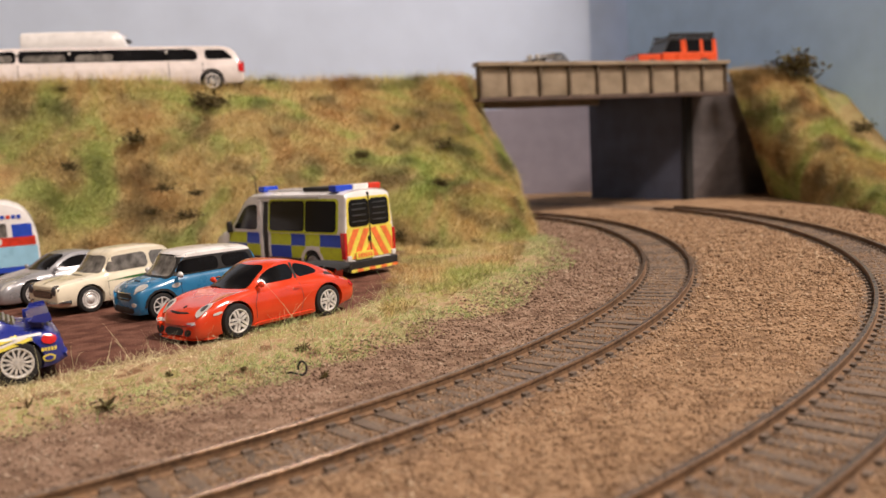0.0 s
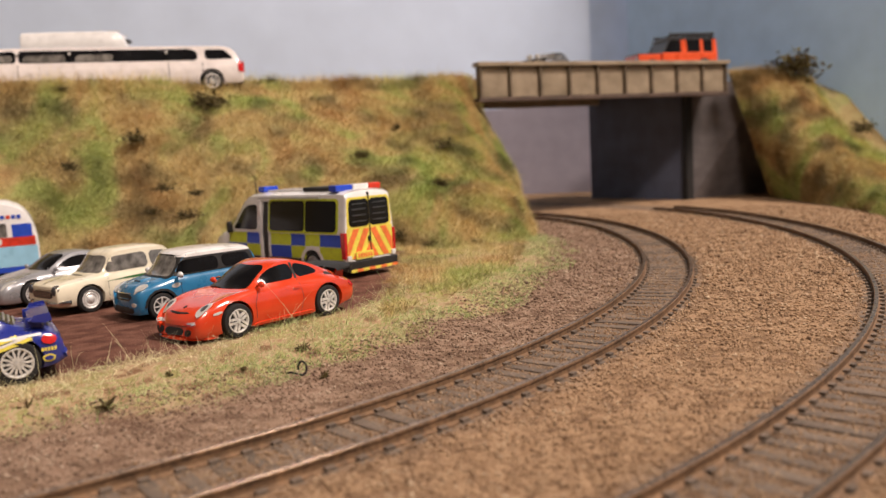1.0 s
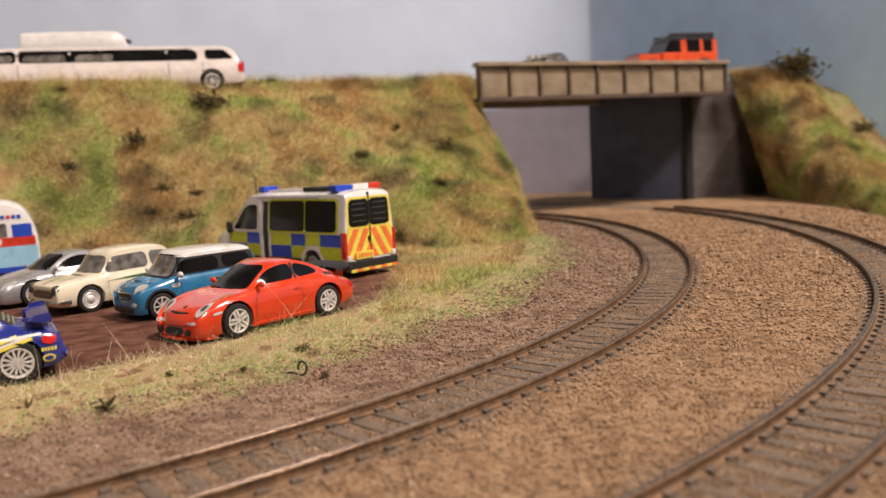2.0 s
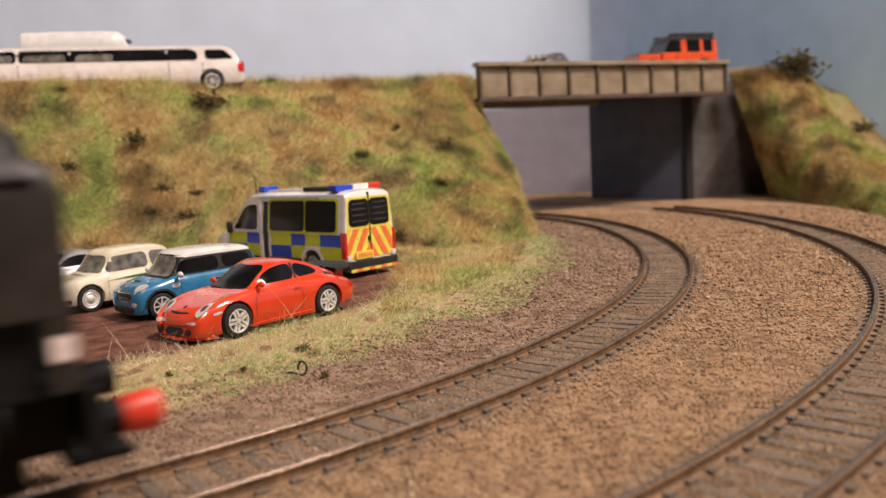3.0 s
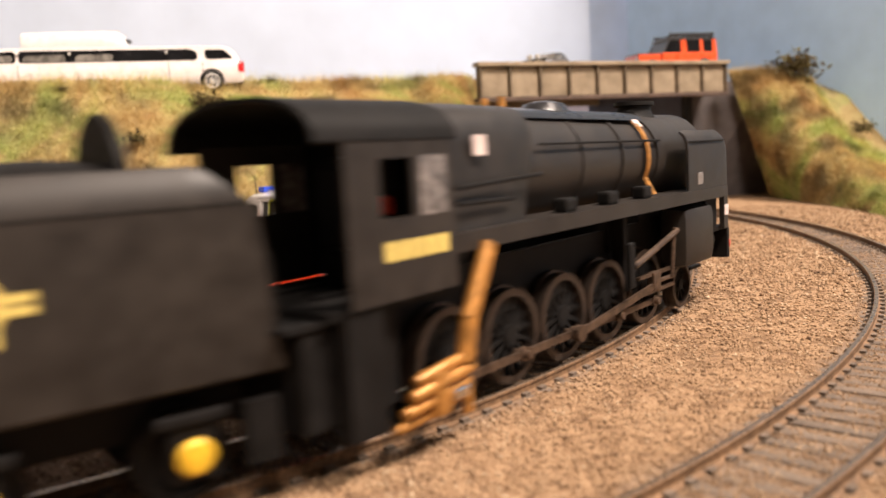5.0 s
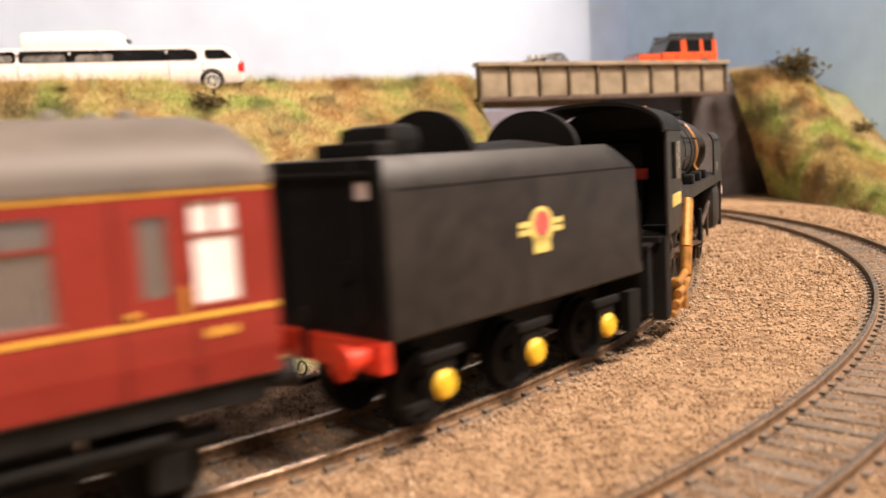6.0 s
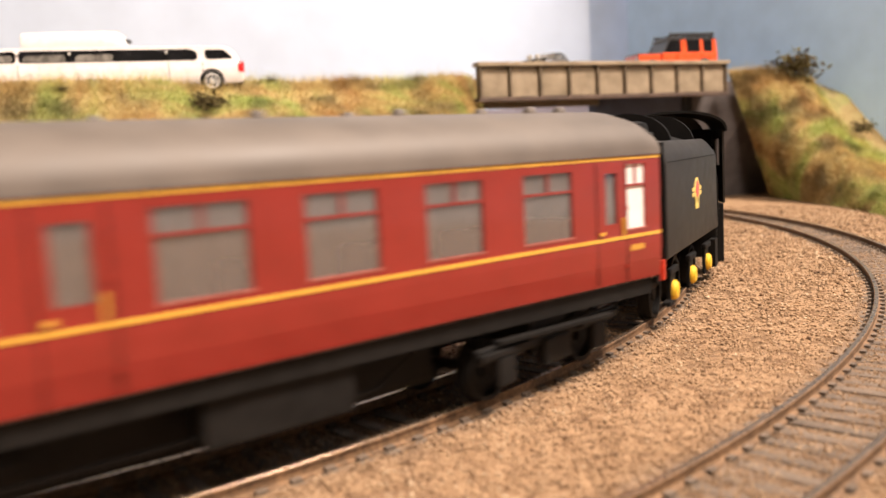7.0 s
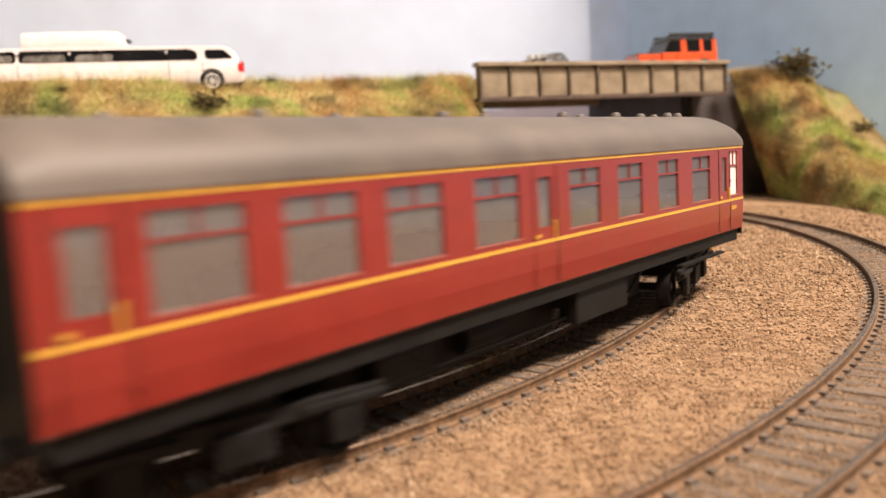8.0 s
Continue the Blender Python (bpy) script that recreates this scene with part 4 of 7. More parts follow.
    pony = spoked_wheelset(root, 27, PONY_R, 10, 9.0, WHEEL_RIM, None, "pony_wheelset", False)
    part("pony_frame", boxm(-34, -20, -6, 6, 4.5, 8, bevel=0.5), LOCO_DARK, root)
    rods, mains, heads = [], [], []
    for side in (-1, 1):
        # coupling rod: its origin is the middle crank pin
        bm = bmesh.new()
        for a, b in zip(DRIVERS, DRIVERS[1:]):
            box(bm, 92 - b, 92 - a, side * 11.6 - 0.4, side * 11.6 + 0.4, -0.75, 0.75)
        for a in DRIVERS:
            cyl(bm, (92 - a, side * 11.0, 0), (92 - a, side * 12.3, 0), 1.5, n=14)
        rods.append((part("coupling_rod", bm, ROD, root, "weathered brown coupling rod", at=mmpose(-92, 0, DRV_R)), side))
        # connecting rod: origin on the middle crank pin, lying forward
        bm = bmesh.new()
        box(bm, 0, CON_L, side * 13.0 - 0.4, side * 13.0 + 0.4, -0.8, 0.8)
        cyl(bm, (0, side * 12.3, 0), (0, side * 13.7, 0), 1.9, n=14)
        cyl(bm, (CON_L, side * 12.3, 0), (CON_L, side * 13.7, 0), 1.3, n=12)
        mains.append((part("connecting_rod", bm, ROD, root, "weathered brown connecting rod", at=mmpose(-92, 0, DRV_R)), side))
        bm = boxm(-2.2, 2.2, side * 12.6 - 1.0, side * 12.6 + 1.0, -1.4, 3.4, bevel=0.3)
        cyl(bm, (1.5, side * 12.6, 0.6), (12, side * 12.6, 0.6), 0.6, n=8)
        heads.append((part("crosshead", bm, ROD, root, at=mmpose(-50, 0, DRV_R)), side))
    return root, wheels, pony, rods, mains, heads


CON_L = 40.0


def build_tender():
    root = thing("tender", Matrix.Identity(4), "black high-sided tender with yellow axleboxes behind the locomotive", "tender")
    secs = []
    prof = [(-15.8, 17.2), (-16.5, 17.8), (-16.5, 41.0), (-16.2, 42.6), (-14.6, 45.4), (-13.4, 46.6)]
    prof = prof + [(-y, z) for y, z in reversed(prof)]
    for xb in (-4.5, 72.2, 73.0):
        k = 1.0 if xb < 72.5 else 0.985
        secs.append([(-xb, y * k, z if z < 40 else z - (0 if xb < 72.5 else 0.3)) for y, z in prof])
    # front edge of the side sheet is cut back towards the top
    secs[0] = [(4.5 - max(0.0, (z - 39) * 1.25), y, z) for x, y, z in secs[0]]
    body = part("tank_body", loft(bmesh.new(), secs, close=True), LOCO, root, smooth=True)
    for side in (-1, 1):
        # crest: a disc on a bar
        bm = bmesh.new()
        for k in (-0.75, 0.75):
            box(bm, -40.4, -26.4, side * 16.6 - 0.05, side * 16.6 + 0.05, 31.8 + k - 0.55, 31.8 + k + 0.55)
        part("crest_bar", bm, NUMBER, body, "gold crest bar")
        bm = bmesh.new()
        cyl(bm, (-33.4, side * 16.4, 31.9), (-33.4, side * 16.72, 31.9), 3.7, n=24)
        box(bm, -36.0, -30.8, side * 16.6 - 0.12, side * 16.6 + 0.12, 26.8, 30.2, bevel=0.1)
        part("crest_ring", bm, NUMBER, body, "gold crest")
        part("crest_centre", cyl(bmesh.new(), (-33.4, side * 16.6, 32.4), (-33.4, side * 16.8, 32.4), 2.4, n=20), EMBLEM_RED, body, "red and pale crest centre")
        part("side_seam", boxm(-71, 1, side * 16.53 - 0.04, side * 16.53 + 0.04, 41.2, 41.45), LOCO_DARK, body)
        bm = boxm(-73, 3, side * 13.8 - 0.5, side * 13.8 + 0.5, 7.2, 17.6)
        frame_plate = part("frame_plate", bm, LOCO_DARK, root)
        holes = bmesh.new()
        for xb in (48.0, 22.0):
            for e in (-2.2, 2.2):
                cyl(holes, (-xb + e, side * 13.8 - 3, 12.6), (-xb + e, side * 13.8 + 3, 12.6), 2.3, n=18)
        cut(frame_plate, holes)
        frame_plate.data.materials.clear()
        frame_plate.data.materials.append(LOCO_DARK)
        for xb in (61.0, 35.2, 9.0):
            part("horn_guide", boxm(-xb - 3.2, -xb + 3.2, side * 14.5 - 0.5, side * 14.5 + 0.5, 4.2, 12.2, bevel=0.4), LOCO_DARK, root)
            part("spring", boxm(-xb - 5, -xb + 5, side * 14.9 - 0.7, side * 14.9 + 0.7, 12.2, 14.0, bevel=0.5), LOCO_DARK, root)
            bm = bmesh.new()
            lathe(bm, [(0, 2.5), (1.6, 2.5), (2.3, 1.9), (2.5, 0.01)], 18, m=pose(-xb, side * 14.0, 7.8) @ Matrix.Diagonal((1, side, 1.05, 1)))
            part("axlebox", bm, YELLOW, root, "bright yellow axlebox cover", smooth=True)
        part("step", boxm(-70, -65, side * 15 - 1, side * 15 + 1, 5, 6), LOCO_DARK, root)
        part("front_step", boxm(-2, 3, side * 15.5 - 1, side * 15.5 + 1, 5, 14), LOCO_DARK, root)
        bm = bmesh.new()
        lathe(bm, [(0, 1.9), (-4.0, 1.9), (-4.3, 2.9), (-5.0, 2.9), (-5.3, 0.01)], 18, m=pose(-75.0, side * 11.5, 15.2, 0, 0, -90) @ Matrix.Diagonal((1, 1, 1, 1)))
        part("buffer", bm, BUFFER_RED, root, "red buffer", smooth=True)
        part("rear_ladder", tube(bmesh.new(), [(-74.0, side * 10, 20), (-74.0, side * 10, 46)], 0.4, 6), LOCO_DARK, root)
        part("cab_handrail", tube(bmesh.new(), [(4.0, side * 16.5, 20), (3.0, side * 16.5, 34)], 0.35, 6), LOCO_DARK, root)
    part("rear_plate", boxm(-73.5, -72.9, -15.9, 15.9, 17.6, 46.2), LOCO_DARK, root)
    part("lamp_bracket", boxm(-74.2, -73.4, -8.5, -6.5, 27, 30), LOCO_DARK, root)
    part("rear_rail", tube(bmesh.new(), [(-74.2, -14, 44), (-74.2, 14, 44)], 0.35, 6), LOCO_DARK, root)
    part("rear_notice", boxm(-73.8, -73.5, -13.0, -10.4, 40.0, 42.8), WARN, root, "small pale notice plate")
    part("buffer_beam", boxm(-75.0, -73.2, -15.8, 15.8, 12.6, 17.6, bevel=0.2), BUFFER_RED, root, "red buffer beam")
    for x0 in (13.0, 46.0):
        bm = loft(bmesh.new(), [[(-xb, y, z) for y, z in arch(12.4, 46.0, 54.6, 2.0, 21)] for xb in (x0, x0 + 1.4)], close=True)
        part("coal_bulkhead", bm, LOCO_DARK, root, "black half-round bulkhead", smooth=True)
    bm = loft(bmesh.new(), [[(-xb, y, z) for y, z in arch(11.6, 45.0, top, 2.0, 15)] for xb, top in ((12, 47.5), (22, 48.6), (34, 48.2), (46, 47.4))], close=True)
    part("coal_load", bm, LOCO_DARK, root)
    part("water_filler", boxm(-64.5, -56, -9, 5, 46.4, 52.0, bevel=2.4), LOCO_DARK, root, smooth=True)
    part("filler_step", boxm(-70, -65.5, -12, 4, 46.4, 49, bevel=0.6), LOCO_DARK, root)
    bm = bmesh.new()
    box(bm, -70, 2, -6, 6, 9, 17.6)
    part("chassis", bm, LOCO_DARK, root)
    part("vacuum_pipe", tube(bmesh.new(), [(-73, 3, 12), (-75.5, 3, 14), (-75.5, 3, 22)], 0.6, 8), FRAME_BLACK, root)
    wheels = [spoked_wheelset(root, xb, 6.6, 0, 9.0, FRAME_BLACK, None, "tender_wheelset", False) for xb in (61.0, 35.2, 9.0)]
    return root, wheels


BIG = ((28, 41), (51, 63.5), (73, 86), (95, 108.5), (128, 142.5), (151.8, 165.8), (172.5, 187), (193.5, 208))
NARROW = ((14.6, 18.2), (116.2, 121.2), (212.9, 218.4))
COACH_L, BOGIE_F, BOGIE_R, BOG_W = 223.0, 32.0, 190.0, 5.8


def build_coach():
    root = thing("passenger_coach", Matrix.Identity(4), "maroon corridor passenger coach with gold lining and grey roof", "railway coach")
    z0, zs, zt, ze = 18.0, 29.0, 41.6, 44.4
    openings = sorted([(a, b, zs, zt) for a, b in BIG] + [(a, b, 30.4, 40.6) for a, b in NARROW] + [(5.4, 11.4, 29.0, 42.2)])
    for side in (-1, 1):
        side_profile = [(18.0, z0), (18.4, 22), (18.5, 25.5), (18.4, zs), (18.4, ze), (17.7, ze), (17.7, zs), (17.6, 22), (17.2, z0)]
        shell = part("body_side", loft(bmesh.new(), [[(-x, side * y, z) for y, z in side_profile] for x in (0.3, COACH_L - 0.3)], close=True), MAROON, root)
        bm = bmesh.new()
        for a, b, w0, w1 in openings:
            box(bm, -b, -a, side * 18 - 2, side * 18 + 2, w0, w1)
        cut(shell, bm)
        part("upper_lining", boxm(-COACH_L + 0.4, -0.4, side * 18.44 - 0.06, side * 18.44 + 0.06, 43.2, 43.85), GOLD, shell, "gold lining")
        part("waist_lining", boxm(-COACH_L + 0.4, -0.4, side * 18.5 - 0.08, side * 18.5 + 0.08, 27.05, 27.75), GOLD, shell, "gold lining")
        for a, b, w0, w1 in openings:
            frosted = (b - a) < 6.5 and (b - a) > 5.6
            pane = part("window_pane", boxm(-b, -a, side * 17.9 - 0.1, side * 17.9 + 0.1, w0, w1), FROST if frosted else PANE, shell, "frosted white pane" if frosted else "")
            if b - a > 5.5:
                part("window_bar", boxm(-b, -a, side * 18.1 - 0.22, side * 18.1 + 0.22, 37.7, 38.15), MAROON, pane)
                part("vent_divider", boxm(-(a + b) / 2 - 0.25, -(a + b) / 2 + 0.25, side * 18.1 - 0.2, side * 18.1 + 0.2, 38.1, w1), MAROON, pane)
                part("window_sill", boxm(-b - 0.3, -a + 0.3, side * 18.35 - 0.2, side * 18.35 + 0.2, w0 - 0.3, w0), SILL, pane)
        for a, b in NARROW:
            c = (a + b) / 2
            for e in (-4.6, 4.6):
                part("door_seam", boxm(-c - e - 0.09, -c - e + 0.09, side * 18.47 - 0.05, side * 18.47 + 0.05, 18.4, 42.8), FRAME_BLACK, shell)
            part("door_handle", boxm(-c - 3.9, -c - 2.6, side * 18.6 - 0.3, side * 18.6 + 0.3, 28.4, 29.0), GOLD, shell, "small brass door handle")
            part("grab_rail", boxm(-c + 3.2, -c + 3.6, side * 18.6 - 0.25, side * 18.6 + 0.25, 28, 31.5), GOLD, shell)
            for z in (21, 33):
                part("hinge", boxm(-c + 4.2, -c + 5.0, side * 18.5 - 0.2, side * 18.5 + 0.2, z, z + 0.7), MAROON, shell)
        for k in range(4):
            part("number_bar", boxm(-6.4 - k * 1.15 - 0.75, -6.4 - k * 1.15, side * 18.5 - 0.05, side * 18.5 + 0.05, 24.4, 25.6), GOLD, shell, "gold number bar")
        part("solebar", boxm(-COACH_L + 2, -2, min(side * 15.4, side * 17), max(side * 15.4, side * 17), 14.2, 18.0), FRAME_BLACK, root)
        part("step_board", boxm(-BOGIE_F - 16, -BOGIE_F + 16, side * 17 - 1, side * 17 + 1, 11.6, 12.2), FRAME_BLACK, root)
        part("battery_box", boxm(-103, -78, min(side * 11, side * 16), max(side * 11, side * 16), 6.5, 14.4, bevel=0.4), FRAME_BLACK, root)
        part("truss_rod", tube(bmesh.new(), [(-62, side * 13, 14), (-72, side * 13, 8), (-150, side * 13, 8), (-160, side * 13, 14)], 0.5, 6), FRAME_BLACK, root)
        part("brake_cylinder", cyl(bmesh.new(), (-125, side * 9, 10), (-138, side * 9, 10), 3, n=14), FRAME_BLACK, root)
        part("dynamo", boxm(-165, -150, min(side * 6, side * 13), max(side * 6, side * 13), 7, 13, bevel=1.0), FRAME_BLACK, root)
    # roof, with domed ends
    prof = [(x, h) for x, h in ((0.2, 0.72), (2.0, 0.9), (6.0, 1.0), (COACH_L - 6, 1.0), (COACH_L - 2, 0.9), (COACH_L - 0.2, 0.72))]
    secs = [[(-x, y, z) for y, z in arch(18.75, 44.0, 44.0 + 9.9 * h, 2.25, 27)] for x, h in prof]
    roof = part("roof", loft(bmesh.new(), secs, close=True), ROOF, root, smooth=True)
    for k, (xb, y) in enumerate([(14, -3), (17, 3.5), (24, -4), (34, 0), (57, -3.5), (63, 4), (85, -3.5), (108, 3.5), (132, -3.5), (155, 3.5), (178, -3.5), (200, 3.5)]):
        bm = bmesh.new()
        lathe(bm, [(53.0, 1.5), (54.3, 1.4), (54.9, 0.9), (55.0, 0.01)], 14, m=pose(-xb, y, 0, 90))
        part("roof_vent", bm, ROOF, roof, smooth=True)
    for a, b in ((16, 42),):
        part("roof_tank_pipe", tube(bmesh.new(), [(-a, -6, 53.2), (-b, -6, 53.2)], 0.4, 6), ROOF, roof)
    for x in (0.2, COACH_L - 0.9):
        bm = loft(bmesh.new(), [[(-xx, y, z) for y, z in [(-17.9, 16), *reversed(arch(17.9, 43.5, 50.5, 2.25, 17)), (17.9, 16)]] for xx in (x, x + 0.7)], close=True)
        part("end_panel", bm, FRAME_BLACK, root, "black coach end")
    part("gangway", boxm(0, 3.2, -6, 6, 20, 47, bevel=0.8), FRAME_BLACK, root)
    part("gangway", boxm(-COACH_L - 3.2, -COACH_L, -6, 6, 20, 47, bevel=0.8), FRAME_BLACK, root)
    for x in (0, -COACH_L):
        s = 1 if x == 0 else -1
        for y in (-11.5, 11.5):
            part("buffer", cyl(bmesh.new(), (x, y, 15.6), (x + s * 4.5, y, 15.6), 1.8, 2.4, n=14), FRAME_BLACK, root)
    part("floor_pan", boxm(-COACH_L + 1, -1, -17, 17, 17.4, 18.6), INSIDE, root)
    # added dark boxes: hide the lit ground, stand in for underframe shadow
    part("shadow_box_rear", boxm(-172, -100, -8, 8, 4.5, 13, bevel=0.6), FRAME_BLACK, root)
    part("shadow_box_front", boxm(-84, -56, -9, 9, 5, 13, bevel=1.5), FRAME_BLACK, root)
    part("centre_girder", boxm(-COACH_L + 4, -4, -5, 5, 12, 17.5), FRAME_BLACK, root)
    part("corridor_partition", boxm(-COACH_L + 14, -23, 4.0, 4.8, 18.6, 46), INSIDE, root, "pale grey corridor partition")
    part("partition", boxm(-13.6, -12.8, -17.4, 17.4, 18.6, 46), INSIDE, root)
    part("partition", boxm(-22.6, -21.8, -17.4, 17.4, 18.6, 46), INSIDE, root)
    part("partition", boxm(-114.8, -114, -17.4, 17.4, 18.6, 44), INSIDE, root)
    for a, b in BIG:
        for e in (a - 1.5, b + 1.5):
            for y in (-11.2, 11.2):
                part("seat", boxm(-e - 2.2, -e + 2.2, y - 5.6, y + 5.6, 18.6, 32.4, bevel=1.2), SEAT, root)
        for y in (-12.6, 12.6):
            part("table", boxm(-(a + b) / 2 - 3, -(a + b) / 2 + 3, y - 4.4, y + 4.4, 27.0, 27.8, bevel=0.3), INSIDE, root)
    bogies = []
    for xb in (BOGIE_F, BOGIE_R):
        ob = new("bogie")
        ob.parent = root
        ob.matrix_basis = mmpose(-xb, 0, 0)
        ob.empty_display_size = 0.005
        for side in (-1, 1):
            bm = bmesh.new()
            y0, y1 = min(side * 12.6, side * 14), max(side * 12.6, side * 14)
            box(bm, -24, 24, y0, y1, 8.4, 11.4, bevel=0.4)
            part("bogie_side", bm, FRAME_BLACK, ob)
            for e in (-16.5, 16.5):
                part("axlebox", boxm(e - 2.6, e + 2.6, side * 13.9 - 0.9, side * 13.9 + 0.9, 3.6, 9.2, bevel=0.5), FRAME_BLACK, ob)
                part("leaf_spring", boxm(e - 7.5, e + 7.5, side * 14.4 - 0.6, side * 14.4 + 0.6, 9.2, 10.6, bevel=0.3), FRAME_BLACK, ob)
            part("spring_plank", boxm(-4.5, 4.5, side * 13.8 - 1.2, side * 13.8 + 1.2, 4.4, 9.5, bevel=0.5), FRAME_BLACK, ob)
        part("bolster", boxm(-6, 6, -12.6, 12.6, 7, 13), FRAME_BLACK, ob)
        wh = [spoked_wheelset(ob, e, BOG_W, 0, 9.0, FRAME_BLACK, None, "bogie_wheelset", False) for e in (-16.5, 16.5)]
        bogies.append((ob, xb, wh))
    return root, bogies


# ---------------------------------------------------------------- how the train runs
SPEED = 93.0


def head_at(t):
    return -22.0 + SPEED * (t - 2.8)


def chord(front_s, a, b):
    """The pose of a vehicle whose front end is at front_s and whose pivots a and b mm behind it lie on the line."""
    p = on_line(LINE_1, front_s - a)
    lo, hi = front_s - b - 30, front_s - a - 1
    for _ in range(40):
        mid = (lo + hi) / 2
        if np.hypot(*(p - on_line(LINE_1, mid))) > b - a:
            lo = mid
        else:
            hi = mid
    q = on_line(LINE_1, (lo + hi) / 2)
    u = (p - q) / np.hypot(*(p - q))
    o = p + u * a
    return mmpose(o[0], o[1], 0, 0, 0, math.degrees(math.atan2(u[1], u[0]))), (lo + hi) / 2


def motions():
    times = [k / 10 for k in range(81)]
    fast = [k / 15 for k in range(121)]
    walk(LOCO_SET[0], [(t, chord(head_at(t), 45, 140)[0]) for t in times])
    walk(TENDER_SET[0], [(t, chord(head_at(t) - 172, 15, 62)[0]) for t in times])
    walk(COACH_SET[0], [(t, chord(head_at(t) - 261.5, BOGIE_F, BOGIE_R)[0]) for t in times])

    def turn(t, r):
        return math.degrees(SPEED * (t - 4.5) / r)

    for ob, xb in zip(LOCO_SET[1], DRIVERS):
        walk(ob, [(t, mmpose(-xb, 0, DRV_R, 0, turn(t, DRV_R) + 150, 0)) for t in fast])
    walk(LOCO_SET[2], [(t, mmpose(-27, 0, PONY_R, 0, turn(t, PONY_R), 0)) for t in fast])
    for ob, xb in zip(TENDER_SET[1], (61.0, 35.2, 9.0)):
        walk(ob, [(t, mmpose(-xb, 0, 6.6, 0, turn(t, 6.6), 0)) for t in fast])
    for ob, xb, wheels in COACH_SET[1]:
        rows = []
        for t in times:
            m = chord(head_at(t) - 261.5, BOGIE_F, BOGIE_R)[0]
            s = head_at(t) - 261.5 - xb
            d = on_line(LINE_1, s + 8) - on_line(LINE_1, s - 8)
            yaw = math.degrees(math.atan2(d[1], d[0])) - math.degrees(m.to_euler().z)
            rows.append((t, mmpose(-xb, 0, 0, 0, 0, (yaw + 180) % 360 - 180)))
        walk(ob, rows)
        for w, e in zip(wheels, (-16.5, 16.5)):
            walk(w, [(t, mmpose(-e, 0, BOG_W, 0, turn(t, BOG_W), 0)) for t in fast])
    pin = []
    for t in fast:
        a = radians(turn(t, DRV_R) + 150)
        pin.append((t, -92 + CRANK * math.cos(a), DRV_R - CRANK * math.sin(a)))
    for ob, side in LOCO_SET[3]:
        walk(ob, [(t, mmpose(x, 0, z)) for t, x, z in pin])
    for ob, side in LOCO_SET[4]:
        walk(ob, [(t, mmpose(x, 0, z, 0, math.degrees(math.asin((z - DRV_R - 0.5) / CON_L)), 0)) for t, x, z in pin])
    for ob, side in LOCO_SET[5]:
        walk(ob, [(t, mmpose(x + math.sqrt(CON_L ** 2 - (z - DRV_R - 0.5) ** 2), 0, DRV_R + 0.5)) for t, x, z in pin])


DARK_STEEL = material("dark_steel", (0.07, 0.07, 0.075), 0.5, 0, 0.1, 200)


# ---------------------------------------------------------------- road vehicles (local x forward, origin on the ground under the middle)
def shell_section(x, zb, w, zs, ws, zt, wt, bow):
    """One cross-section of a car: sill, flank and shoulder (w, zs), then the cabin or deck from ws up to wt and the crown zt."""
    h, c = zs - zb, zt - zs
    pts = [(0.0, zb), (0.80 * w, zb), (0.93 * w, zb + 0.06 * h), (0.985 * w, zb + 0.22 * h), (w, zb + 0.45 * h), (0.995 * w, zb + 0.66 * h), (0.97 * w, zb + 0.84 * h), (0.5 * (0.95 * w + ws), zb + 0.955 * h), (ws, zs)]
    for k, (q, e) in enumerate(((0.32, 0.28), (0.66, 0.56), (0.90, 0.77), (1.03, 0.90))):
        pts.append((ws + (wt - ws) * q, zs + c * e))
    pts += [(0.80 * wt, zs + 0.965 * c), (0.42 * wt, zs + 0.994 * c), (0.0, zt)]
    out = [(x - (bow * (y / max(ws, 1)) ** 2 if i >= 8 else 0), y, z) for i, (y, z) in enumerate(pts)]
    return out + [(a, -b, z) for a, b, z in reversed(out[1:-1])]


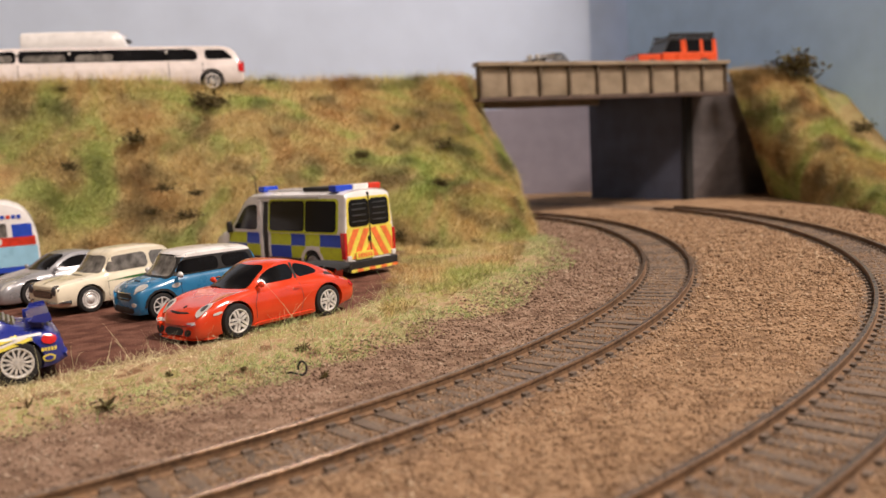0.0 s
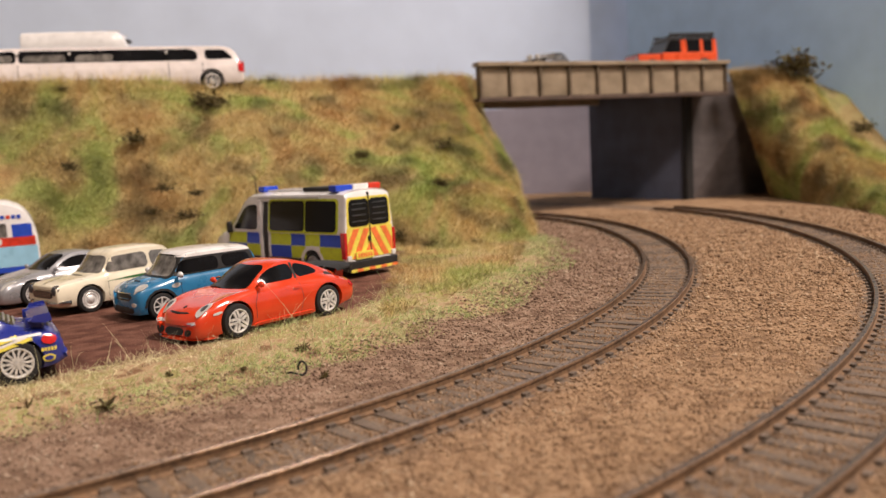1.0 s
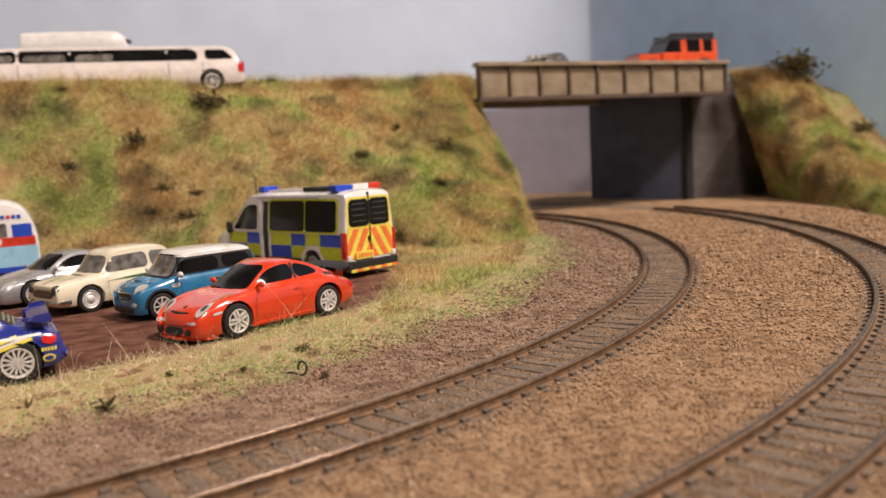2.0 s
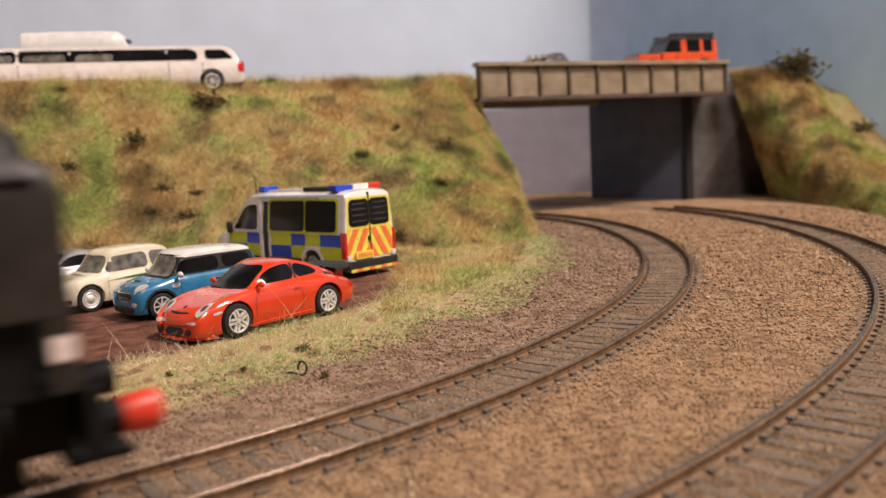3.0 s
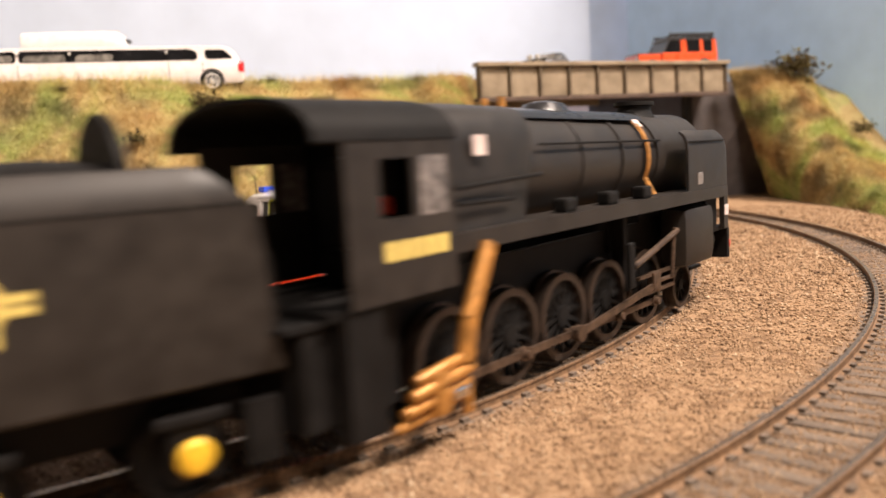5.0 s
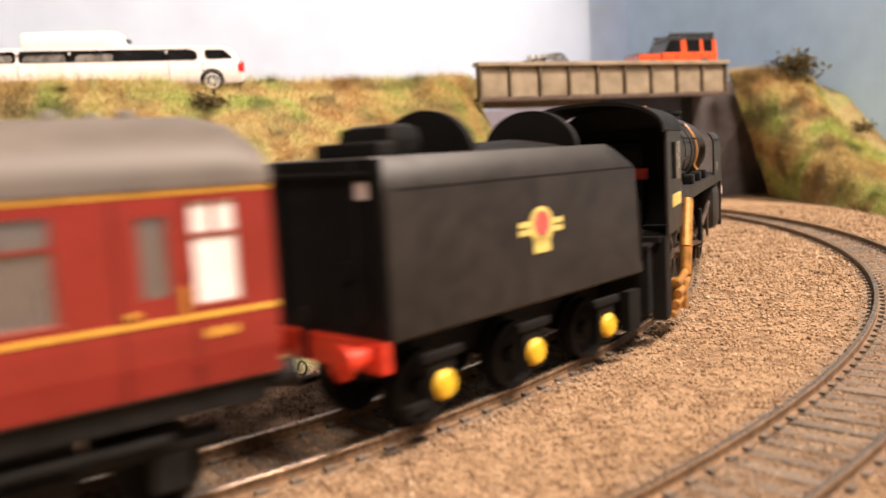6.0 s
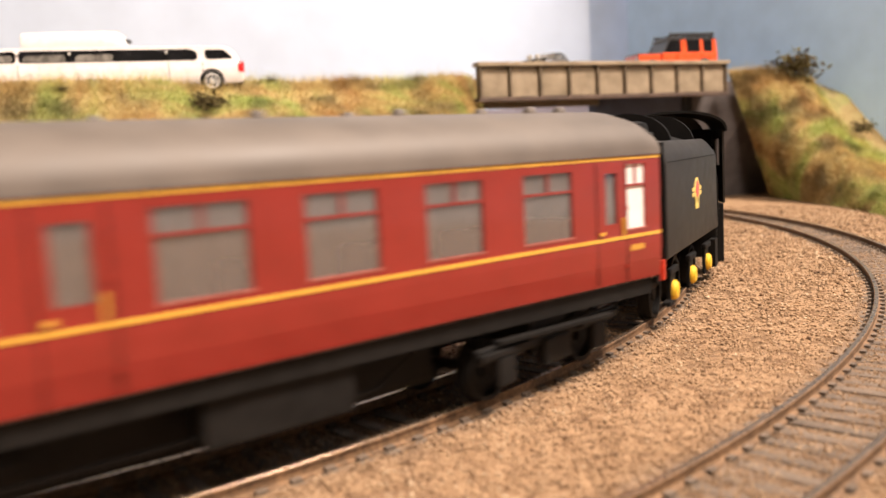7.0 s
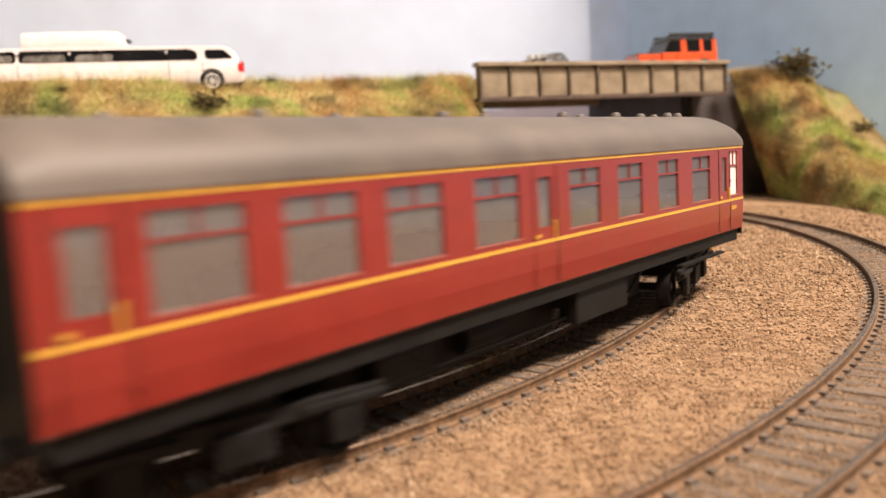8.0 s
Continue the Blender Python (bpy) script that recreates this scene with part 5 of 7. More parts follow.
class Shell:
    """A car body lofted from rows (x, sill z, half width, shoulder z, cabin half width, crown z, crown half width, bow), to which thin pieces are fitted."""

    def __init__(self, root, rows, mat, wheels=None, steps=6):
        self.root = root
        bm = loft(bmesh.new(), [shell_section(*q) for q in smooth_rows(rows, steps)], close=True)
        bmesh.ops.triangulate(bm, faces=[f for f in bm.faces if len(f.verts) > 4])
        bmesh.ops.recalc_face_normals(bm, faces=bm.faces[:])
        self.tree = BVHTree.FromBMesh(bm)
        self.body = part("body", bm, mat, root, smooth=True)
        if wheels:
            fx, rx, ht, r, tw = wheels
            bm = bmesh.new()
            for x in (fx, rx):
                for s in (-1, 1):
                    cyl(bm, (x, s * (ht - tw * 1.25), r * 1.03), (x, s * (ht + 8), r * 1.03), r * 1.14, n=32)
            cut(self.body, bm)
            self.body.data.materials.clear()
            self.body.data.materials.append(mat)
            for p in self.body.data.polygons:
                p.use_smooth, p.material_index = True, 0
            self.body.data.set_sharp_from_angle(angle=radians(40))
            part("underbody", boxm(rx - r, fx + r, -ht * 0.7, ht * 0.7, r * 0.6, r * 1.7), TRIM, root)

    def hit(self, face, a, b):
        o, d = {"L": ((a, 80, b), (0, -1, 0)), "R": ((a, -80, b), (0, 1, 0)), "T": ((a, b, 120), (0, 0, -1)), "F": ((140, a, b), (-1, 0, 0)), "B": ((-140, a, b), (1, 0, 0))}[face]
        p, n, i, dist = self.tree.ray_cast(Vector(o), Vector(d))
        if p is None:
            p, n, i, dist = self.tree.find_nearest(Vector(o) + Vector(d) * (100 if face in "LRT" else 110))
        if n.dot(Vector(d)) > 0:
            n = -n
        return p, n

    def patch(self, name, face, poly, mat, label="", out=0.08, rounded=1, step=1.5, thick=0.3):
        """A thin piece with the outline poly, laid on one face of the body: L and R (x, z), T (x, y), F and B (y, z)."""
        pts = [Vector(q) for q in poly]
        for corner in (1.0, 0.4) if rounded else ():
            cut_by = [min(0.28, corner / max((b - a).length, 1e-6)) for a, b in zip(pts, pts[1:] + pts[:1])]
            pts = [q for a, b, k in zip(pts, pts[1:] + pts[:1], cut_by) for q in (a.lerp(b, k), a.lerp(b, 1 - k))]
        bm = bmesh.new()
        bm.faces.new([bm.verts.new((q.x, q.y, 0)) for q in pts])
        for ax in (0, 1):
            lo, hi = min(q[ax] for q in pts), max(q[ax] for q in pts)
            n = max(2, math.ceil((hi - lo) / step), min(5, math.ceil((hi - lo) / 0.6)))
            for k in range(1, n):
                co, no = [0, 0, 0], [0, 0, 0]
                co[ax], no[ax] = lo + (hi - lo) * k / n, 1
                bmesh.ops.bisect_plane(bm, geom=bm.verts[:] + bm.edges[:] + bm.faces[:], plane_co=co, plane_no=no)
        inner = {}
        for v in bm.verts[:]:
            p, n = self.hit(face, v.co.x, v.co.y)
            v.co = p + n * out
            inner[v] = n * thick
        rim = [e for e in bm.edges if len(e.link_faces) == 1]
        g = bmesh.ops.extrude_edge_only(bm, edges=rim)
        fresh = [v for v in g["geom"] if isinstance(v, bmesh.types.BMVert)]
        for v in fresh:
            old = [e.other_vert(v) for e in v.link_edges if e.other_vert(v) in inner]
            if old:
                v.co = v.co - inner[old[0]]
        return part(name, bm, mat, self.root, label, smooth=True)

    def both(self, name, poly, mat, label="", **k):
        return [self.patch(name, f, poly, mat, label, **k) for f in "LR"]

    def line(self, name, face, pts, w, mat, label="", **k):
        """A strip of width w along the points on one face."""
        pts = [Vector(p) for p in pts]
        left, right = [], []
        for i, p in enumerate(pts):
            d = (pts[min(i + 1, len(pts) - 1)] - pts[max(i - 1, 0)]).normalized()
            nn = Vector((-d.y, d.x)) * w / 2
            left.append(p + nn), right.append(p - nn)
        return self.patch(name, face, [tuple(q) for q in left + right[::-1]], mat, label, rounded=0, **k)


def make_wheel(parent, x, y, r, width, style, side, rim_mat=None):
    rim_mat = rim_mat or ALLOY
    ob = new("wheel")
    ob.parent = parent
    ob.matrix_basis = mmpose(x, y, r)
    ob.empty_display_size = 0.002
    s = side
    bm = bmesh.new()
    lathe(bm, [(-s * width * 0.5, r * 0.6), (-s * width * 0.5, r * 0.92), (-s * width * 0.3, r), (s * width * 0.3, r), (s * width * 0.46, r * 0.96), (s * width * 0.5, r * 0.88), (s * width * 0.48, r * 0.70), (s * width * 0.34, r * 0.66)], 32)
    part("tyre", bm, TYRE, ob, smooth=True)
    bm = bmesh.new()
    o = s * width * 0.5
    lathe(bm, [(o - s * 0.05, r * 0.71), (o + s * 0.02, r * 0.67), (o - s * 0.1, r * 0.62), (o - s * 0.6, r * 0.58)], 32)
    lathe(bm, [(o - s * 0.75, r * 0.17), (o - s * 0.1, r * 0.15), (o, 0.01)], 14)
    if style == "disc":
        lathe(bm, [(o - s * 0.5, r * 0.6), (o - s * 0.1, r * 0.48), (o - s * 0.3, r * 0.36), (o + s * 0.1, r * 0.26), (o + s * 0.3, 0.01)], 24)
    else:
        n = int(style)
        for k in range(n):
            m = Matrix.Rotation(2 * math.pi * k / n, 4, "Y")
            for e in ((-0.11, 0.11) if n < 7 else (0,)):
                wd = r * (0.075 if n < 8 else 0.05)
                box(bm, r * 0.1, r * 0.64, o - s * 0.28 - 0.22, o - s * 0.28 + 0.22, r * e - wd, r * e + wd, m=m)
    part("rim", bm, rim_mat, ob, smooth=True)
    # dark disc behind the spokes stands in for the shade inside the rim
    if style != "disc":
        part("rim_shadow_disc", lathe(bmesh.new(), [(o - s * 0.62, r * 0.6), (o - s * 0.72, r * 0.4), (o - s * 0.72, 0.01)], 24), DARK_STEEL, ob)
    return ob


def car(name, at, label, rows, wheels, mat, size=1.0, style="5", rim_mat=None, category="car"):
    root = thing(name, at, label, category, "toy vehicles")
    root.scale = (size, size, size)
    sh = Shell(root, rows, mat, wheels)
    fx, rx, ht, r, tw = wheels
    for x in (fx, rx):
        for s in (-1, 1):
            make_wheel(root, x, s * (ht - tw * 0.5), r, tw, style, s, rim_mat)
    return root, sh


def slab(name, root, x0, x1, y0, y1, z0, z1, mat, label="", bevel=0.15):
    return part(name, boxm(min(x0, x1), max(x0, x1), min(y0, y1), max(y0, y1), min(z0, z1), max(z0, z1), bevel=bevel), mat, root, label)


def disc(name, root, c, n, r, mat, label="", thick=0.4, sx=1.0, sz=1.0):
    """A small domed lamp or badge at c that faces along n."""
    c, n = Vector(c), Vector(n).normalized()
    bm = bmesh.new()
    lathe(bm, [(-0.5, r), (thick * 0.5, r * 0.96), (thick, r * 0.6), (thick * 1.15, 0.01)], 18)
    m = Matrix.Translation(c) @ n.to_track_quat("Y", "Z").to_matrix().to_4x4() @ Matrix.Diagonal((sx, 1, sz, 1))
    bmesh.ops.transform(bm, matrix=m, verts=bm.verts[:])
    return part(name, bm, mat, root, label, smooth=True)


def mirrors(root, x, y, z, mat, size=1.0):
    """Rounded door mirrors on short stalks."""
    for s in (-1, 1):
        bm = bmesh.new()
        bmesh.ops.create_uvsphere(bm, u_segments=14, v_segments=9, radius=1.0)
        for v in bm.verts:
            k = 0.55 if v.co.x < 0 else 1.0
            v.co = Vector((x + v.co.x * 0.85 * size * k, s * (y + 1.2 * size) + v.co.y * 1.25 * size, z + v.co.z * 0.85 * size))
        cyl(bm, (x, s * (y - 0.8), z - 0.5 * size), (x, s * (y + 0.8), z - 0.1), 0.3 * size, n=8)
        part("door_mirror", bm, mat, root, smooth=True)


def oval(cx, cy, rx, ry, turn=0.0, n=12):
    c, s = math.cos(radians(turn)), math.sin(radians(turn))
    return [(cx + rx * math.cos(a) * c - ry * math.sin(a) * s, cy + rx * math.cos(a) * s + ry * math.sin(a) * c) for a in np.linspace(0, 2 * math.pi, n + 1)[:-1]]


def build_red_car(at):
    rows = [(29.84, 2.2, 6.5, 4.6, 6.0, 4.9, 5.0, 1.0), (29.16, 1.5, 9.0, 5.8, 8.2, 6.3, 6.0, 1.5), (27.63, 1.3, 10.5, 7.4, 9.2, 7.8, 6.6, 1.2), (24.32, 1.3, 11.3, 9.6, 9.6, 9.3, 6.6, 0.6), (19.64, 1.4, 11.7, 11.0, 9.7, 10.6, 6.8, 0.3), (15.5, 1.4, 11.6, 11.5, 9.7, 11.5, 7.0, 0.8),
            (12.6, 1.4, 11.5, 11.7, 9.9, 12.5, 7.4, 2.4), (8.4, 1.4, 11.4, 11.8, 10.0, 15.2, 7.8, 2.6), (4.2, 1.4, 11.4, 11.9, 10.0, 17.4, 7.8, 2.0), (0.5, 1.4, 11.4, 12.0, 10.0, 18.3, 7.7, 0.6), (-4, 1.4, 11.5, 12.1, 9.9, 18.2, 7.6, 0), (-9, 1.4, 11.9, 12.2, 9.6, 17.1, 7.3, -0.4), (-14, 1.5, 12.4, 12.2, 9.3, 15.3, 6.9, -0.8), (-18.5, 1.9, 12.5, 11.7, 9.2, 13.3, 6.6, -1.0), (-22.5, 2.6, 12.0, 10.4, 9.2, 11.4, 6.6, -1.0), (-25.2, 3.2, 11.0, 8.8, 8.8, 9.3, 6.4, -0.8), (-26.2, 3.8, 9.0, 7.2, 7.6, 7.4, 5.6, -0.4)]
    root, sh = car("sports_car", at, "bright orange-red rear-engined sports coupe on the car park", rows, (17.6, -14.2, 12.1, 4.55, 3.2), P_RED, 1.0)
    sh.patch("windscreen", "T", [(12.4, -8.2), (13.6, -4), (14.0, 0), (13.6, 4), (12.4, 8.2), (3.6, 6.6), (4.8, 0), (3.6, -6.6)], CAR_GLASS, "curved dark windscreen")
    sh.patch("rear_window", "T", [(-9, -5.6), (-9.6, 0), (-9, 5.6), (-17.5, 5.0), (-18.5, 0), (-17.5, -5.0)], CAR_GLASS)
    sh.both("door_window", [(8.6, 12.5), (7.0, 14.6), (3.6, 16.3), (0, 16.9), (-3.4, 16.9), (-3.9, 12.7)], CAR_GLASS, "dark door window")
    sh.both("quarter_window", [(-4.9, 12.7), (-4.4, 16.8), (-8, 16.1), (-11.5, 14.8), (-13.4, 13.5), (-12.5, 12.9)], CAR_GLASS)
    sh.both("window_strip", [(-4.0, 12.6), (-3.5, 17.0), (-4.3, 17.0), (-4.8, 12.6)], TRIM, rounded=0, out=0.12)
    for f, s in (("L", 1), ("R", -1)):
        sh.patch("headlight", "T", [(s0, s * t0) for s0, t0 in oval(25.2, 8.0, 2.4, 1.35, -18)], LENS, "clear oval headlight", out=0.22)
        sh.patch("headlight_bulb", "T", [(s0, s * t0) for s0, t0 in oval(25.0, 8.0, 1.1, 0.75, -18)], DARK_STEEL, out=0.3)
        sh.patch("air_intake", "F", [(s * 4.9, 2.2), (s * 4.9, 4.0), (s * 8.0, 4.2), (s * 7.6, 2.4)], TRIM, out=0.2)
        sh.patch("indicator", "F", [(s * 5.2, 5.0), (s * 5.2, 5.6), (s * 9.0, 5.9), (s * 9.2, 5.2)], LENS, out=0.2)
        sh.patch("side_repeater", f, [(22.0, 7.4), (22.3, 8.1), (24.6, 7.7), (25.0, 7.0)], LENS, out=0.2)
        sh.patch("tail_light", f, [(-22.2, 9.0), (-24.4, 9.4), (-25.4, 7.4), (-24.0, 7.0)], TAIL, "red tail light", out=0.2)
        sh.patch("air_scoop", "T", [(-16.0, s * 8.0), (-15.4, s * 9.8), (-18.4, s * 9.6), (-18.6, s * 8.2)], TRIM)
        sh.line("door_seam", f, [(11.0, 3.0), (11.3, 8.0), (9.4, 12.1)], 0.16, TRIM, out=0.03)
        sh.line("door_seam", f, [(-4.3, 3.0), (-5.4, 7.0), (-4.5, 12.2)], 0.16, TRIM, out=0.03)
        sh.patch("door_handle", f, [(-2.0, 9.8), (-2.0, 10.3), (-4.4, 10.4), (-4.4, 9.9)], P_RED, out=0.35)
        sh.patch("side_sill", f, [(12.2, 1.6), (12.2, 2.8), (-9.0, 3.0), (-9.0, 1.6)], P_RED, out=0.45, thick=0.8)
        slab("brake_vent", root, -25.8, -24.6, s * 9.2, s * 9.9, 3.9, 5.6, TRIM)
    sh.patch("centre_intake", "F", [(-4.1, 2.2), (-4.1, 4.0), (4.1, 4.0), (4.1, 2.2)], TRIM, out=0.2)
    sh.patch("bonnet_vent", "T", [(27.6, -4.4), (28.2, 0), (27.6, 4.4), (27.2, 4.2), (27.7, 0), (27.2, -4.2)], TRIM, out=0.12)
    sh.patch("bonnet_badge", "T", oval(25.6, 0, 0.6, 0.45), TRIM, out=0.1)
    sh.patch("wiper", "T", [(13.4, -6.0), (13.7, -1.0), (13.35, -1.0), (13.05, -6.0)], TRIM, out=0.3, rounded=0)
    bm = loft(bmesh.new(), [[(x + e, y, z) for x, z in ((29.6, 1.0), (30.6, 1.2), (29.8, 1.7), (27.0, 1.7), (27.0, 1.0))] for y, e in ((-10.2, -4.0), (-8.6, -1.6), (-4, -0.2), (0, 0.1), (4, -0.2), (8.6, -1.6), (10.2, -4.0))], close=True)
    part("front_lip", bm, P_RED, root, smooth=True)
    bm = loft(bmesh.new(), [[(x + e, y, z + q) for x, z in ((-21.2, 13.0), (-23.0, 13.6), (-26.6, 13.9), (-26.8, 13.5), (-23.0, 13.0))] for y, e, q in ((-10.0, 0.9, -0.7), (-8.6, 0.3, 0), (0, 0, 0.3), (8.6, 0.3, 0), (10.0, 0.9, -0.7))], close=True)
    part("spoiler_wing", bm, TRIM, root, "black rear spoiler wing", smooth=True)
    for y in (-6.5, 6.5):
        part("spoiler_strut", loft(bmesh.new(), [[(-22.0, y - 0.5, 11.0), (-22.0, y + 0.5, 11.0), (-25.0, y + 0.5, 9.0), (-25.0, y - 0.5, 9.0)], [(-23.6, y - 0.4, 13.2), (-23.6, y + 0.4, 13.2), (-25.8, y + 0.4, 13.5), (-25.8, y - 0.4, 13.5)]], close=True), P_RED, root)
    mirrors(root, 8.8, 9.9, 12.9, P_RED, 1.0)


def build_mini(at):
    rows = [(23.8, 3.4, 6.0, 7.0, 5.4, 7.2, 4.6, 0.8), (23.2, 2.2, 8.6, 8.8, 7.4, 9.0, 5.8, 1.2), (21.6, 1.8, 10.2, 10.4, 8.6, 10.9, 6.6, 1.4), (18, 1.8, 11.0, 11.6, 9.2, 12.0, 6.8, 1.0), (13.6, 1.9, 11.2, 12.3, 9.6, 12.9, 7.0, 1.0),
            (11.6, 1.9, 11.2, 12.5, 9.9, 13.9, 8.4, 2.0), (9.4, 1.9, 11.2, 12.6, 10.0, 17.0, 8.8, 2.2), (7.2, 1.9, 11.2, 12.7, 10.0, 19.6, 8.9, 1.8), (4, 1.9, 11.2, 12.8, 10.0, 20.5, 8.8, 0.6), (-6, 1.9, 11.2, 13.0, 9.9, 20.7, 8.6, 0), (-15, 2.0, 11.1, 13.2, 9.7, 20.2, 8.4, -0.5), (-19.6, 2.0, 10.9, 13.2, 9.5, 19.4, 8.2, -1.2), (-21.6, 2.2, 10.5, 12.9, 9.2, 16.8, 8.2, -1.2), (-23.0, 2.8, 10.0, 12.0, 8.8, 13.0, 7.4, -0.8), (-23.8, 3.6, 8.8, 9.6, 7.8, 9.8, 6.6, -0.4)]
    root, sh = car("hatchback_car", at, "metallic blue hatchback with a white roof", rows, (15.4, -15.8, 11.1, 4.3, 2.9), P_BLUE, 0.95, "8")
    sh.both("glasshouse_band", [(11.4, 13.1), (9.4, 16.2), (7.6, 18.8), (-19.2, 18.6), (-20.6, 13.7)], TRIM, "black pillars", rounded=0, out=0.2, step=1.0)
    sh.patch("windscreen", "T", [(12.2, -8.4), (13.1, 0), (12.2, 8.4), (7.0, 7.6), (8.0, 0), (7.0, -7.6)], CAR_GLASS_LIGHT, "pale curved windscreen", out=0.3)
    sh.patch("screen_surround", "T", [(12.9, -9.2), (13.9, 0), (12.9, 9.2), (6.6, 8.4), (7.6, 0), (6.6, -8.4)], TRIM, out=0.16, step=1.0)
    sh.both("door_window", [(9.4, 13.6), (7.0, 17.9), (-5.6, 18.1), (-6.2, 13.8)], CAR_GLASS, "dark door window", out=0.34)
    sh.both("quarter_window", [(-7.8, 13.9), (-7.3, 18.1), (-17.6, 18.0), (-18.8, 14.2)], CAR_GLASS, out=0.34)
    sh.patch("roof", "T", [(6.6, -8.1), (7.6, 0), (6.6, 8.1), (-19.4, 7.7), (-20.4, 0), (-19.4, -7.7)], P_WHITE, "white roof", out=0.4, thick=1.2, step=1.0)
    sh.both("roof_edge", [(7.4, 18.7), (5.0, 20.6), (-15.0, 20.4), (-19.6, 18.6)], P_WHITE, rounded=0, out=0.3, step=1.0)
    for f, s in (("L", 1), ("R", -1)):
        sh.patch("headlight", "T", [(a, s * b) for a, b in oval(20.6, 8.0, 2.3, 1.6, -25)], LENS, "round clear headlight", out=0.3)
        sh.patch("indicator", "F", oval(s * 8.0, 5.6, 1.0, 0.7), LENS, out=0.2)
        for x in (15.4, -15.8):
            arc = [(x + 5.5 * math.cos(a), 4.5 + 5.5 * math.sin(a)) for a in np.linspace(0.0, math.pi, 9)]
            arc += [(x + 4.8 * math.cos(a), 4.5 + 4.8 * math.sin(a)) for a in np.linspace(math.pi, 0.0, 9)]
            sh.patch("arch_trim", f, arc, TRIM, out=0.25, rounded=0)
        sh.patch("side_sill", f, [(10.0, 2.0), (10.0, 3.4), (-10.5, 3.4), (-10.5, 2.0)], TRIM, out=0.2)
        sh.patch("wing_vent", f, [(11.4, 9.4), (12.0, 10.8), (8.6, 11.2), (8.8, 9.8)], LENS, out=0.15)
        sh.patch("tail_light", f, [(-22.0, 9.0), (-22.0, 12.0), (-23.2, 11.4), (-23.4, 9.0)], TAIL, out=0.2)
        sh.line("door_seam", f, [(8.4, 3.4), (8.4, 12.4)], 0.16, TRIM, out=0.03)
        sh.line("door_seam", f, [(-6.8, 3.4), (-6.8, 12.8)], 0.16, TRIM, out=0.03)
        sh.patch("door_handle", f, [(-3.4, 10.6), (-3.4, 11.1), (-5.8, 11.2), (-5.8, 10.7)], CHROME, out=0.35)
        sh.line("bonnet_crease", "T", [(13.4, s * 5.6), (18, s * 5.2), (21.6, s * 4.4)], 0.18, TRIM, out=0.02)
    sh.patch("grille", "F", [(-5.2, 6.4), (-5.8, 7.6), (-4.8, 8.7), (4.8, 8.7), (5.8, 7.6), (5.2, 6.4)], TRIM, out=0.15)
    sh.patch("chrome_bar", "F", [(-5.0, 8.7), (-5.0, 9.1), (5.0, 9.1), (5.0, 8.7)], CHROME, out=0.25, rounded=0)
    sh.patch("lower_grille", "F", [(-7.6, 2.7), (-8.0, 4.6), (8.0, 4.6), (7.6, 2.7)], TRIM, out=0.12)
    bm = loft(bmesh.new(), [[(x, y * k, z) for y, z in ((-2.8, zz), (-2.4, zz + h), (2.4, zz + h), (2.8, zz))] for x, k, zz, h in ((14.6, 1.0, 12.4, 0.5), (17.4, 1.0, 11.8, 1.0), (18.2, 0.95, 11.6, 0.8))], close=True)
    part("bonnet_scoop", bm, P_BLUE, root, smooth=True)
    slab("scoop_mouth", root, 18.1, 18.4, -2.0, 2.0, 11.7, 12.2, TRIM)
    sh.patch("bonnet_badge", "T", oval(21.8, 0, 0.5, 0.8), CHROME, out=0.2)
    mirrors(root, 8.8, 10.6, 13.6, P_WHITE, 1.2)


